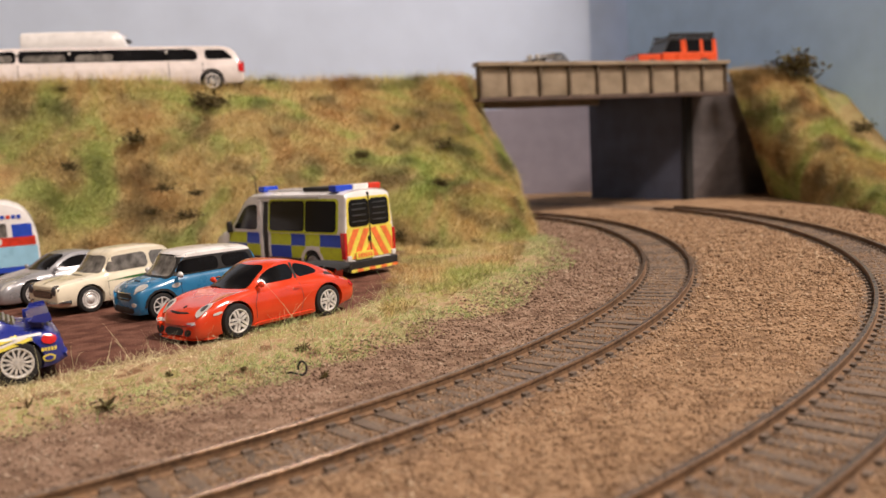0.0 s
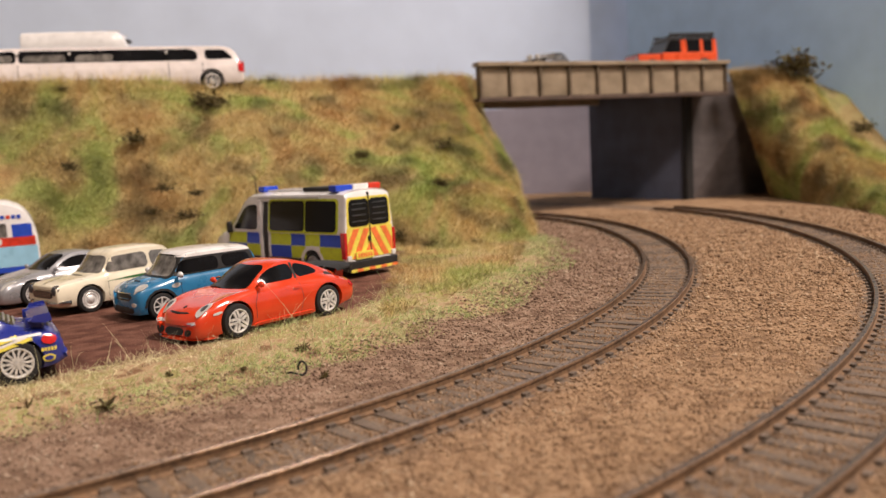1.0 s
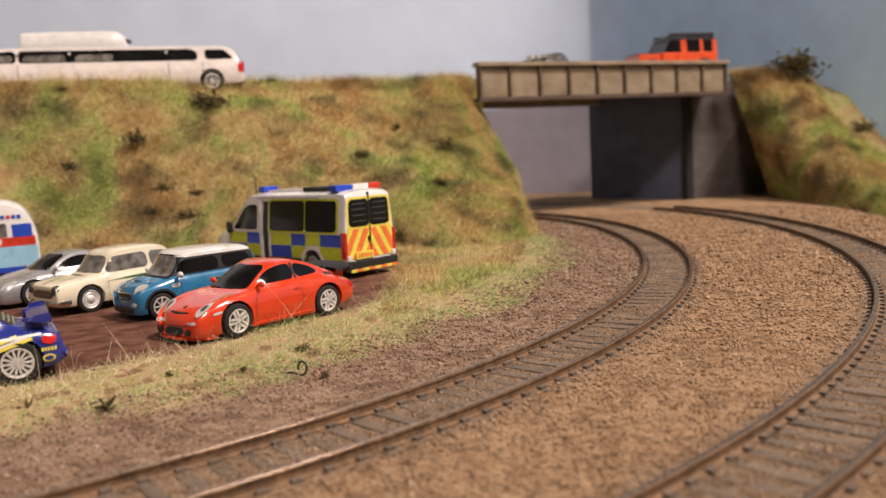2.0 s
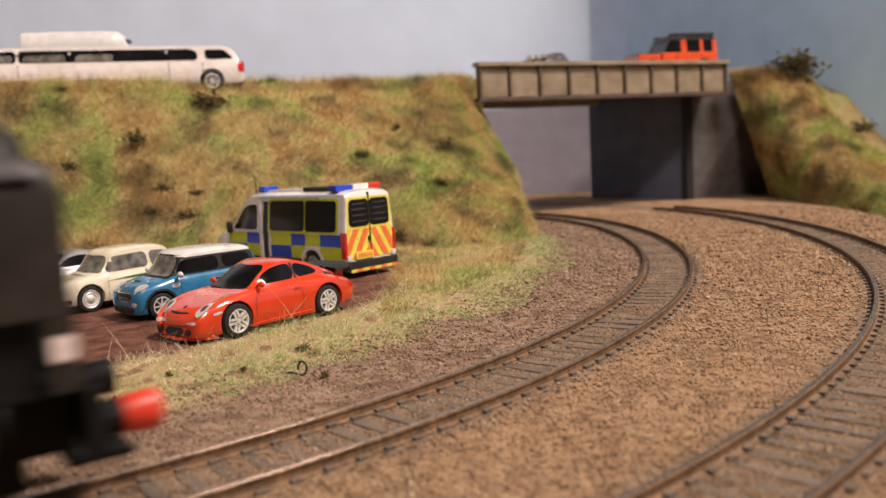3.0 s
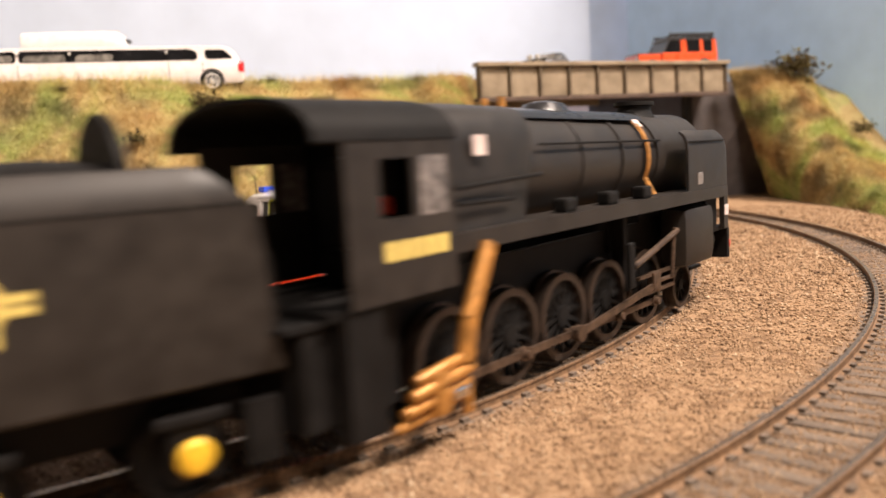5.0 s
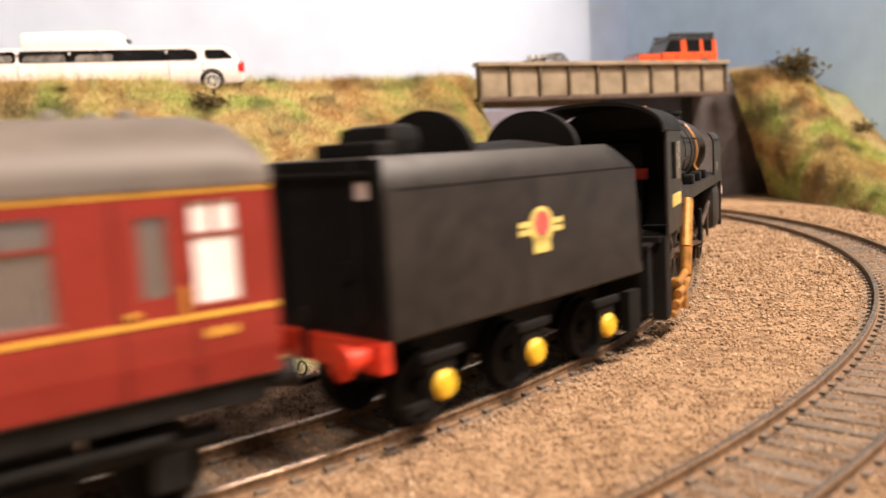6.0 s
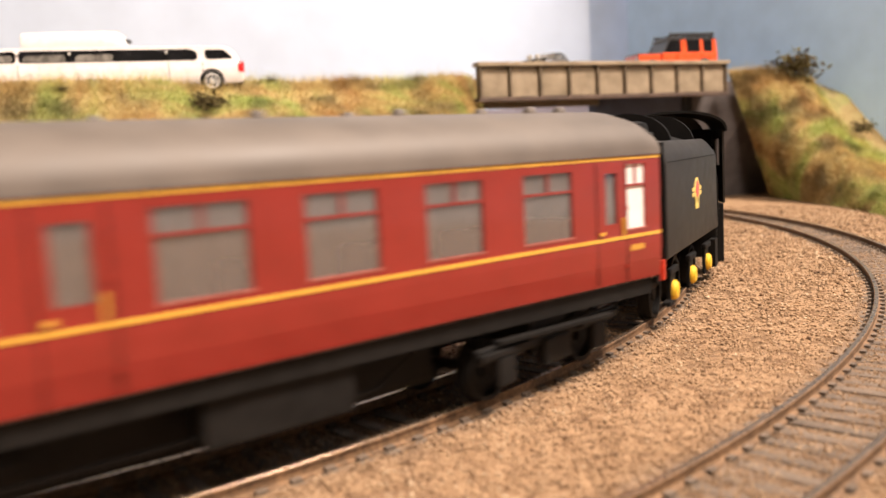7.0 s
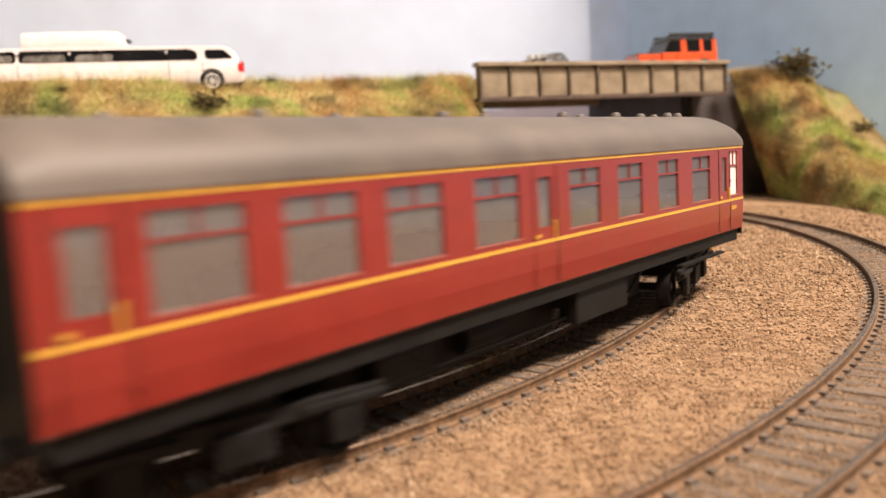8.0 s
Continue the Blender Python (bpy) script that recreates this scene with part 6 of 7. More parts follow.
def build_cream_car(at):
    rows = [(28.29, 4.4, 9.2, 8.6, 8.6, 8.8, 7.2, 0.4), (27.78, 3.2, 9.9, 9.8, 9.2, 10.0, 7.6, 0.6), (24.59, 2.6, 10.2, 10.4, 9.4, 10.9, 7.4, 0.4), (18.71, 2.4, 10.4, 10.9, 9.5, 11.5, 7.2, 0.3), (14.6, 2.3, 10.4, 11.2, 9.5, 11.9, 7.2, 0.8),
            (12.8, 2.3, 10.4, 11.3, 9.5, 13.0, 7.8, 1.6), (10.4, 2.3, 10.4, 11.4, 9.5, 16.2, 8.2, 1.8), (8.4, 2.3, 10.4, 11.4, 9.5, 18.6, 8.3, 1.4), (5, 2.3, 10.4, 11.4, 9.4, 19.5, 8.2, 0.4), (-4, 2.3, 10.4, 11.4, 9.4, 19.8, 8.1, 0), (-11, 2.4, 10.4, 11.3, 9.3, 19.3, 8.0, -0.4), (-14.2, 2.5, 10.3, 11.2, 9.2, 18.0, 7.9, -0.8), (-16.6, 2.6, 10.2, 11.1, 9.0, 14.2, 7.6, -1.0), (-18.4, 2.8, 10.2, 11.0, 8.9, 11.6, 7.0, -0.6), (-24, 3.2, 10.0, 10.6, 8.9, 10.9, 7.0, 0), (-27.6, 3.8, 9.4, 9.8, 8.6, 10.0, 6.6, -0.4), (-28.4, 4.6, 8.8, 8.0, 8.0, 8.2, 6.4, -0.4)]
    root, sh = car("saloon_car", at, "cream vintage two-door saloon with a green side flash", rows, (17.2, -15.6, 10.2, 4.3, 2.4), P_CREAM, 1.0, "disc")
    sh.patch("windscreen", "T", [(13.0, -8.2), (13.9, 0), (13.0, 8.2), (8.6, 7.4), (9.6, 0), (8.6, -7.4)], CAR_GLASS_LIGHT, "pale curved windscreen")
    sh.both("door_window", [(11.0, 12.1), (8.4, 17.2), (-4.6, 17.6), (-5.0, 12.3)], CAR_GLASS_LIGHT, "pale door window")
    sh.both("quarter_window", [(-6.2, 12.3), (-5.8, 17.6), (-12.6, 17.2), (-14.6, 12.6)], CAR_GLASS_LIGHT)
    sh.patch("rear_window", "T", [(-15.0, -6.6), (-15.4, 0), (-15.0, 6.6), (-17.4, 6.8), (-17.8, 0), (-17.4, -6.8)], CAR_GLASS)
    for f, s in (("L", 1), ("R", -1)):
        disc("headlight_rim", root, (27.3, s * 7.9, 8.5), (1, s * 0.05, 0.08), 1.9, CHROME, thick=0.9)
        disc("headlight", root, (27.9, s * 7.9, 8.5), (1, s * 0.05, 0.08), 1.5, DARK_STEEL, "round dark headlight", thick=0.6)
        sh.patch("side_flash", f, [(12.0, 9.4), (2, 10.0), (-12, 10.4), (-26.5, 10.2), (-26.5, 9.5), (-12, 9.2), (2, 9.3)], P_GREEN, "dark green side flash", rounded=0)
        sh.patch("tail_light", "B", [(s * 6.4, 6.6), (s * 6.4, 9.0), (s * 8.2, 9.0), (s * 8.2, 6.6)], TAIL, out=0.2)
        sh.patch("door_handle", f, [(-2.6, 9.6), (-2.6, 10.1), (-5.0, 10.2), (-5.0, 9.7)], CHROME, out=0.4)
        sh.line("door_seam", f, [(10.6, 3.0), (10.8, 8.0), (10.4, 11.6)], 0.15, TRIM, out=0.02)
        sh.line("door_seam", f, [(-5.6, 3.0), (-5.6, 11.8)], 0.15, TRIM, out=0.02)
        slab("bumper_overrider", root, 28.9, 29.8, s * 4.4, s * 5.2, 3.4, 5.6, CHROME, bevel=0.3)
    sh.patch("grille", "F", [(-6.2, 6.0), (-6.6, 7.2), (-6.0, 8.2), (6.0, 8.2), (6.6, 7.2), (6.2, 6.0)], TRIM, "black slatted grille", out=0.2)
    for k in range(4):
        sh.patch("grille_bar", "F", [(-5.9, 6.35 + k * 0.48), (-5.9, 6.53 + k * 0.48), (5.9, 6.53 + k * 0.48), (5.9, 6.35 + k * 0.48)], CHROME, out=0.35, rounded=0)
    bm = loft(bmesh.new(), [[(x + e, y, z) for x, z in ((28.2, 3.8), (29.1, 4.0), (29.3, 4.5), (29.1, 5.0), (28.2, 5.2))] for y, e in ((-10.6, -4.2), (-10.2, -1.6), (-8, -0.4), (0, 0.2), (8, -0.4), (10.2, -1.6), (10.6, -4.2))], close=True)
    part("front_bumper", bm, CHROME, root, "chrome bumper", smooth=True)
    slab("rear_bumper", root, -29.4, -28.0, -9.8, 9.8, 4.0, 5.0, CHROME, bevel=0.4)
    sh.patch("bonnet_ornament", "T", [(22, -0.3), (27.4, -0.3), (27.4, 0.3), (22, 0.3)], CHROME, out=0.3, rounded=0)
    sh.patch("scuttle_vent", "T", [(15.6, -3.6), (15.6, 3.6), (16.6, 3.4), (16.6, -3.4)], TRIM)


def build_silver_car(at):
    rows = [(28.4, 2.8, 6.6, 5.4, 5.8, 5.6, 4.8, 1.0), (27.6, 1.8, 9.4, 6.8, 8.2, 7.2, 6.2, 1.6), (24, 1.5, 11.0, 9.0, 9.4, 9.1, 6.6, 1.0), (16, 1.6, 11.6, 10.7, 9.7, 11.1, 7.0, 0.5), (11.6, 1.7, 11.5, 11.0, 9.7, 12.2, 7.6, 2.0), (6.4, 1.7, 11.4, 11.1, 9.8, 15.4, 8.0, 2.2), (2, 1.7, 11.4, 11.3, 9.8, 17.0, 7.8, 1.2), (-4, 1.8, 11.4, 11.4, 9.7, 17.3, 7.6, 0), (-10, 1.8, 11.5, 11.6, 9.6, 16.2, 7.2, -0.5), (-17, 2.0, 11.5, 11.6, 9.4, 13.6, 7.0, -0.8), (-23, 2.6, 11.0, 11.2, 9.0, 11.8, 7.0, -0.5), (-27.6, 4.0, 9.4, 9.0, 8.0, 9.2, 6.4, -0.4)]
    root, sh = car("coupe_car", at, "silver grey coupe parked beside a cream saloon", rows, (17.4, -15.6, 11.5, 4.4, 3.0), P_SILVER)
    sh.patch("windscreen", "T", [(11.6, -8.2), (12.9, 0), (11.6, 8.2), (3.0, 6.8), (4.2, 0), (3.0, -6.8)], CAR_GLASS, "curved dark windscreen")
    sh.both("door_window", [(8.0, 11.9), (3.6, 14.8), (-1.0, 15.8), (-8, 15.0), (-12.5, 12.6), (-11, 12.1)], CAR_GLASS)
    for f, s in (("L", 1), ("R", -1)):
        sh.patch("headlight", "T", [(a, s * b) for a, b in oval(24.4, 8.2, 2.8, 1.3, -24)], LENS, "clear headlight", out=0.2)
        sh.patch("tail_light", f, [(-24, 8.6), (-24, 10.4), (-26.8, 9.6), (-26.8, 8.2)], TAIL, out=0.2)
        sh.line("door_seam", f, [(9.6, 3.0), (9.8, 11.4)], 0.16, TRIM, out=0.03)
    sh.patch("grille", "F", [(-4.6, 2.9), (-5.2, 4.6), (5.2, 4.6), (4.6, 2.9)], TRIM, out=0.15)
    mirrors(root, 9.0, 10.2, 12.0, P_SILVER, 1.0)


def build_rally_car(at):
    rows = [(28.8, 3.2, 7.2, 6.4, 6.4, 6.6, 5.2, 0.8), (27.6, 2.0, 9.8, 8.2, 8.6, 8.5, 6.4, 1.2), (22, 1.8, 11.0, 10.2, 9.4, 10.7, 6.8, 0.6), (14, 1.8, 11.2, 11.0, 9.6, 11.5, 7.0, 0.4), (11, 1.8, 11.2, 11.1, 9.6, 12.4, 7.6, 1.8), (6.5, 1.8, 11.2, 11.1, 9.6, 15.8, 8.0, 2.0), (3, 1.8, 11.2, 11.2, 9.6, 17.8, 7.9, 1.0), (-4, 1.8, 11.2, 11.3, 9.6, 18.3, 7.8, 0), (-9.6, 1.8, 11.4, 11.5, 9.5, 17.4, 7.7, -0.8), (-14, 1.9, 11.5, 11.6, 9.4, 14.6, 7.4, -1.4), (-17.4, 2.0, 11.4, 11.6, 9.3, 12.4, 7.2, -1.0), (-21.6, 2.4, 11.2, 11.2, 9.2, 11.9, 7.0, -0.4), (-24.4, 3.0, 10.6, 10.4, 8.8, 10.8, 6.8, -0.6), (-25.8, 3.6, 9.4, 8.4, 8.2, 8.6, 6.4, -0.6)]
    root, sh = car("rally_car", at, "deep blue rally saloon with yellow swooshes and a big rear wing", rows, (17.0, -16.2, 11.4, 4.8, 3.1), P_NAVY, 1.0, "14")
    sh.patch("windscreen", "T", [(11.2, -8.2), (12.2, 0), (11.2, 8.2), (4.2, 7.0), (5.2, 0), (4.2, -7.0)], CAR_GLASS)
    sh.patch("rear_window", "T", [(-10.4, -6.6), (-10.8, 0), (-10.4, 6.6), (-16.4, 7.0), (-17.0, 0), (-16.4, -7.0)], CAR_GLASS, "dark rear window")
    for k in range(6):
        sh.patch("rear_louvre", "T", [(-11.4 - k * 0.95, -5.8), (-11.4 - k * 0.95, 5.8), (-11.8 - k * 0.95, 5.8), (-11.8 - k * 0.95, -5.8)], P_SILVER, out=0.3, rounded=0)
    sh.both("door_window", [(7.8, 12.1), (4.2, 15.6), (-1.6, 16.6), (-2, 12.2)], CAR_GLASS)
    sh.both("quarter_window", [(-2.8, 12.2), (-2.4, 16.6), (-8.4, 15.8), (-12.4, 12.6)], CAR_GLASS)
    for f, s in (("L", 1), ("R", -1)):
        for pts, w, m in ((((10, 4.6), (0, 6.0), (-9, 7.0), (-19.6, 9.9)), 0.75, P_LEMON), (((8, 5.6), (-2, 7.0), (-10, 7.9), (-18.6, 10.3)), 0.55, P_WHITE), (((7, 6.6), (-3, 8.0), (-10, 8.8), (-16.6, 10.6)), 0.75, P_LEMON), (((-6, 9.2), (-12, 10.2), (-21.5, 10.5)), 0.5, P_WHITE), (((12, 3.6), (2, 4.9), (-8, 5.8)), 0.7, P_LEMON)):
            sh.line("side_swoosh", f, pts, w, m, "pale yellow or white swoosh", out=0.1)
        sh.patch("tail_light", f, [(-21.0, 9.0), (-22.2, 10.6), (-24.6, 9.6), (-24.2, 8.2), (-22.6, 8.0)], TAIL, "red tail light", out=0.25)
        sh.patch("rear_sticker", f, oval(-22.6, 5.0, 1.35, 0.9), P_LEMON, "yellow oval sticker", out=0.12)
        sh.patch("sticker_centre", f, oval(-22.6, 5.0, 0.95, 0.55), P_NAVY, out=0.2)
        for k in range(5):
            sh.patch("sticker_bar", f, [(-21.2 - k * 0.66, 6.6), (-21.2 - k * 0.66, 7.4), (-21.62 - k * 0.66, 7.4), (-21.62 - k * 0.66, 6.6)], P_LEMON, out=0.1, rounded=0)
        slab("wing_strut", root, -22.0, -18.6, s * 7.4 - 0.5, s * 7.4 + 0.5, 11.0, 14.0, P_NAVY, bevel=0.3)
        bm = loft(bmesh.new(), [[(x, s * 10.4 + e, z) for x, z in ((-19.6, 13.6), (-20.4, 14.8), (-23.6, 15.1), (-24.0, 13.4), (-22.6, 12.9))] for e in (-0.3, 0.3)], close=True)
        part("wing_endplate", bm, P_NAVY, root)
    bm = loft(bmesh.new(), [[(x, y, z) for x, z in ((-19.2, 13.5), (-20.8, 14.2), (-23.8, 14.5), (-23.9, 14.0), (-20.8, 13.5))] for y in (-10.2, 10.2)], close=True)
    part("rear_wing", bm, P_NAVY, root, "blue rear wing", smooth=True)
    slab("wing_slot", root, -24.0, -23.6, -5.5, 5.5, 12.0, 13.0, TRIM)
    sh.patch("rear_bumper", "B", [(-9.2, 3.8), (-9.6, 6.4), (9.6, 6.4), (9.2, 3.8)], P_NAVY, out=0.7, thick=1.0)
    mirrors(root, 8.6, 10.4, 12.2, P_NAVY, 1.0)


def build_limousine(at):
    rows = [(76, 5, 9.0, 9.5, 8.0, 9.8, 6.5, 0.8), (75, 3.6, 11.6, 12.2, 10.6, 12.6, 8.4, 1.2), (70, 3.4, 12.8, 14.2, 11.6, 14.8, 9, 0.8), (61, 3.4, 13, 15.2, 12.2, 16.2, 9.4, 1.0), (57.5, 3.4, 13, 15.4, 12.2, 18.4, 9.8, 2.0), (52.5, 3.4, 13, 15.5, 12.2, 22.2, 10.4, 2.0), (48, 3.4, 13, 15.6, 12.2, 24.4, 10.6, 0.8), (40, 3.4, 13, 15.6, 12.2, 25.0, 10.6, 0), (0, 3.4, 13, 15.6, 12.2, 25.2, 10.6, 0), (-55, 3.4, 13, 15.6, 12.2, 25.0, 10.6, 0), (-66, 3.6, 13, 15.6, 12.1, 24.4, 10.5, -0.6), (-70.5, 3.8, 12.8, 15.5, 12, 21.6, 10.4, -1.0), (-73, 4.2, 12.6, 15.2, 11.8, 16.4, 10.2, -0.8), (-74, 5, 12, 13.4, 11.4, 13.6, 9.6, -0.4)]
    root, sh = car("stretch_limousine", at, "white stretched limousine with long black windows on the bank top", rows, (60, -57, 13.0, 5.6, 3.4), P_PINKWHITE, 1.08, "8")
    sh.patch("windscreen", "T", [(57.5, -10.4), (59, 0), (57.5, 10.4), (50.5, 9.4), (52, 0), (50.5, -9.4)], CAR_GLASS_LIGHT)
    sh.both("front_window", [(53.5, 16.6), (49.5, 20.4), (45.5, 22.4), (38.5, 22.8), (38.2, 16.6)], CAR_GLASS, "dark front window")
    sh.both("long_window", [(37.0, 16.6), (36.8, 22.8), (-46, 22.8), (-49.8, 21.6), (-50.6, 18.6), (-49.4, 16.6)], CAR_GLASS, "long black side window", rounded=1)
    sh.both("rear_quarter_window", [(-54.4, 17.0), (-54.0, 22.4), (-64.5, 22.2), (-69.2, 17.2)], CAR_GLASS)
    for f, s in (("L", 1), ("R", -1)):
        for x0, x1 in ((52.0, 39.6), (35.6, 15.0), (11.2, -8.0)):
            sh.patch("seat_back", f, [(x0, 17.0), (x0 - 1.5, 20.4), (x1, 20.6), (x1, 17.0)], CAR_GLASS_LIGHT, "pale seat showing in the window", out=0.2)
        for x in (37.6, 13.0, -34.6):
            disc("window_stud", root, (x, s * 11.9, 21.0), (0, s, 0.3), 0.8, LENS, thick=0.5)
        for x in (37.6, -35.2, -52.6):
            sh.line("door_seam", f, [(x, 5.0), (x, 15.6)], 0.3, TRIM, out=0.04)
        sh.patch("tail_light", f, [(-71.0, 10.0), (-71.0, 16.6), (-73.4, 16.0), (-73.8, 10.0)], TAIL, "red tail light", out=0.3)
        sh.patch("headlight", "F", oval(s * 9.2, 11.0, 1.8, 1.2), LENS, out=0.3)
        slab("tail_trim", root, -74.4, -72.8, s * 10.4, s * 12.4, 9.8, 15.4, TAIL)
    return root


def build_black_car(at):
    rows = [(27, 3.4, 7, 6.4, 6, 6.6, 5, 0.8), (26, 2.2, 9.6, 8.0, 8.4, 8.4, 6, 1.2), (20, 1.8, 10.8, 9.8, 9.2, 10.2, 6.6, 0.6), (11, 1.8, 11, 10.4, 9.4, 11.2, 7, 1.2), (6.5, 1.8, 11, 10.6, 9.4, 14.4, 7.6, 2), (2, 1.8, 11, 10.8, 9.4, 16.6, 7.5, 1), (-5, 1.8, 11, 10.9, 9.3, 16.9, 7.4, 0), (-11, 1.9, 11, 11, 9.2, 15.4, 7.2, -0.8), (-17, 2.1, 10.8, 10.9, 9, 12.2, 7, -0.8), (-23, 2.6, 10.2, 10.4, 8.6, 10.8, 6.6, -0.4), (-27, 4.0, 8.6, 8.4, 7.6, 8.6, 6, -0.4)]
    root, sh = car("small_car", at, "black small car with pale round spotlights on the bridge", rows, (16, -14.5, 11.0, 4.4, 2.8), P_BLACK, 1.15)
    sh.patch("windscreen", "T", [(10.4, -8), (11.4, 0), (10.4, 8), (3, 6.8), (4, 0), (3, -6.8)], CAR_GLASS_LIGHT)
    sh.both("door_window", [(7.4, 11.4), (4.0, 14.4), (-1.0, 15.4), (-8, 14.6), (-13, 11.8)], CAR_GLASS_LIGHT, "pale side window")
    for y in (-2.6, 2.6):
        disc("spotlight", root, (21.0, y, 12.6), (1, 0, 0.1), 2.1, LENS, "pale round spotlight", thick=0.8)
    slab("spotlight_bar", root, 19.4, 20.6, -8.5, 8.5, 10.2, 11.4, TRIM)
    return root


def van_shell(root, L, W, H, nose, colour, zb=3.2):
    """Box van with a sloping bonnet: nose is the length of the bonnet and screen."""
    h = W / 2
    rows = [(L / 2, zb + 1.2, 9.0, h * 0.82), (L / 2 - 1.5, zb, 11.0, h * 0.93), (L / 2 - nose * 0.42, zb, 13.6, h * 0.98), (L / 2 - nose * 0.55, zb, 15.8, h * 0.98), (L / 2 - nose * 0.8, zb, H * 0.8, h * 0.96), (L / 2 - nose, zb, H - 1.6, h * 0.97), (L / 2 - nose * 1.25, zb, H - 0.5, h), (0, zb, H, h), (-L / 2 + 4, zb, H, h), (-L / 2 + 0.8, zb, H - 0.4, h * 0.985), (-L / 2, zb + 0.3, H - 1.4, h * 0.95)]
    secs = []
    for x, z0, z1, w in smooth_rows(rows, 4):
        hh = z1 - z0
        pts = [(0.9 * w, z0), (w, z0 + 0.05 * hh), (w, z0 + 0.5 * hh), (0.965 * w, z0 + 0.8 * hh), (0.90 * w, z0 + 0.94 * hh), (0.78 * w, z0 + 0.99 * hh), (0, z1 + 0.3)]
        secs.append([(x, y, z) for y, z in pts + [(-y, z) for y, z in reversed(pts[:-1])]])
    return part("body", loft(bmesh.new(), secs, close=True), colour, root, smooth=True)


def side_sheet(name, root, s, W, x0, x1, z0, z1, mat, label="", proud=0.12, lean=0.0):
    """A thin panel lying on a van's side."""
    y = W / 2 + proud
    bm = loft(bmesh.new(), [[(x, s * (y - 0.5), z0), (x, s * y, z0), (x, s * (y - lean), z1), (x, s * (y - lean - 0.5), z1)] for x in (x0, x1)], close=True)
    return part(name, bm, mat, root, label)


def build_police_van(at):
    root = thing("police_van", at, "white police van with blue and yellow checks and rear chevrons", "van", "toy vehicles")
    root.scale = (1.03, 1.03, 1.05)
    H = 32.4
    rows = [(43.5, 4.6, 9.5, 10.4, 9.0, 10.8, 7.0, 1.0), (42.4, 3.2, 11.8, 12.8, 11.0, 13.4, 8.5, 1.5), (38, 2.8, 12.7, 15.0, 12.0, 16.2, 9.5, 1.2), (34, 2.8, 13, 16.0, 12.4, 18.2, 10, 2.5), (27, 2.8, 13, 16.4, 12.7, 25.0, 10.8, 3.0), (21, 2.8, 13, 16.6, 12.8, 30.0, 11.2, 2.0), (14.5, 2.8, 13, 16.6, 12.9, H - 0.3, 11.3, 0.6), (0, 2.8, 13, 16.6, 12.9, H, 11.3, 0), (-38, 2.8, 13, 16.6, 12.9, H, 11.3, 0), (-42, 3.0, 12.9, 16.4, 12.7, H - 0.5, 11.2, 0), (-43, 3.4, 12.6, 16.2, 12.4, H - 1.8, 11.0, 0)]
    sh = Shell(root, rows, P_WHITE, (29.0, -24.0, 13.0, 4.8, 3.2))
    for x in (29.0, -24.0):
        for s in (-1, 1):
            make_wheel(root, x, s * 11.4, 4.8, 3.0, "disc", s, P_SILVER)
    xs = (42.0, 31.0, 18.0, 8.6, 1.6, -11.5, -20.2, -29.0, -41.6)
    for f, s in (("L", 1), ("R", -1)):
        for i in range(8):
            for j, (z0, z1) in enumerate(((7.0, 11.6), (11.8, 16.2))):
                if (i == 0 and j == 1) or i == 3:
                    continue
                if j == 0 and i in (0, 6):
                    continue
                sh.patch("check_panel", f, [(xs[i + 1], z0), (xs[i], z0), (xs[i], z1), (xs[i + 1], z1)], (P_LIME, P_ROYAL)[(i + j + (i > 3)) % 2], "blue or lime reflective check", rounded=0, out=0.12, step=2)
        sh.patch("window_border", f, [(-39.6, 16.5), (3.0, 16.5), (3.0, 29.4), (-39.6, 29.4)], P_LIME, "yellow-green window border", out=0.09, step=2)
        sh.patch("side_window", f, [(-19.8, 17.2), (2.0, 17.2), (2.0, 28.6), (-19.8, 28.6)], CAR_GLASS, "large black side window", out=0.2, step=2)
        sh.patch("side_window", f, [(-38.4, 17.2), (-20.4, 17.2), (-20.4, 28.6), (-38.4, 28.6)], CAR_GLASS, "large black side window", out=0.2, step=2)
        sh.patch("door_window", f, [(28.6, 17.4), (25.0, 21.6), (20.5, 25.6), (16.5, 27.2), (10.8, 27.4), (10.4, 17.4)], CAR_GLASS, "dark cab door window", out=0.12)
        sh.patch("door_gap", f, [(3.4, 5.0), (6.4, 5.0), (6.4, 28.4), (3.4, 28.4)], TRIM, "dark gap of the open sliding door", rounded=0, out=0.12, step=4)
        slab("door_rail", root, -30, 8, s * 12.1, s * 12.9, 29.6, 30.2, P_SILVER, bevel=0.2)
        slab("door_edge", root, 6.8, 8.6, s * 12.4, s * 13.4, 4.6, 29.0, P_WHITE, bevel=0.3)
        sh.patch("sill_band", f, [(-18.0, 2.9), (22.8, 2.9), (22.8, 6.8), (-18.0, 6.8)], TRIM, rounded=0, out=0.12, step=2)
        sh.patch("sill_band", f, [(-42.4, 2.9), (-30.2, 2.9), (-30.2, 6.8), (-42.4, 6.8)], TRIM, rounded=0, out=0.12, step=2)
        arc = [(-24 + 7.0 * math.cos(a), 5 + 7.0 * math.sin(a)) for a in np.linspace(0.1, math.pi - 0.1, 9)] + [(-24 + 5.5 * math.cos(a), 5 + 5.5 * math.sin(a)) for a in np.linspace(math.pi - 0.1, 0.1, 9)]
        sh.patch("wheel_arch", f, arc, P_WHITE, rounded=0, out=0.2)
        slab("tail_light", root, -43.3, -40.8, s * 11.6, s * 13.1, 7.4, 17.0, TAIL, "tall red tail light", bevel=0.4)
        disc("headlight", root, (41.6, s * 9.6, 11.0), (1, s * 0.3, 0.4), 1.8, LENS, "", sz=1.4)
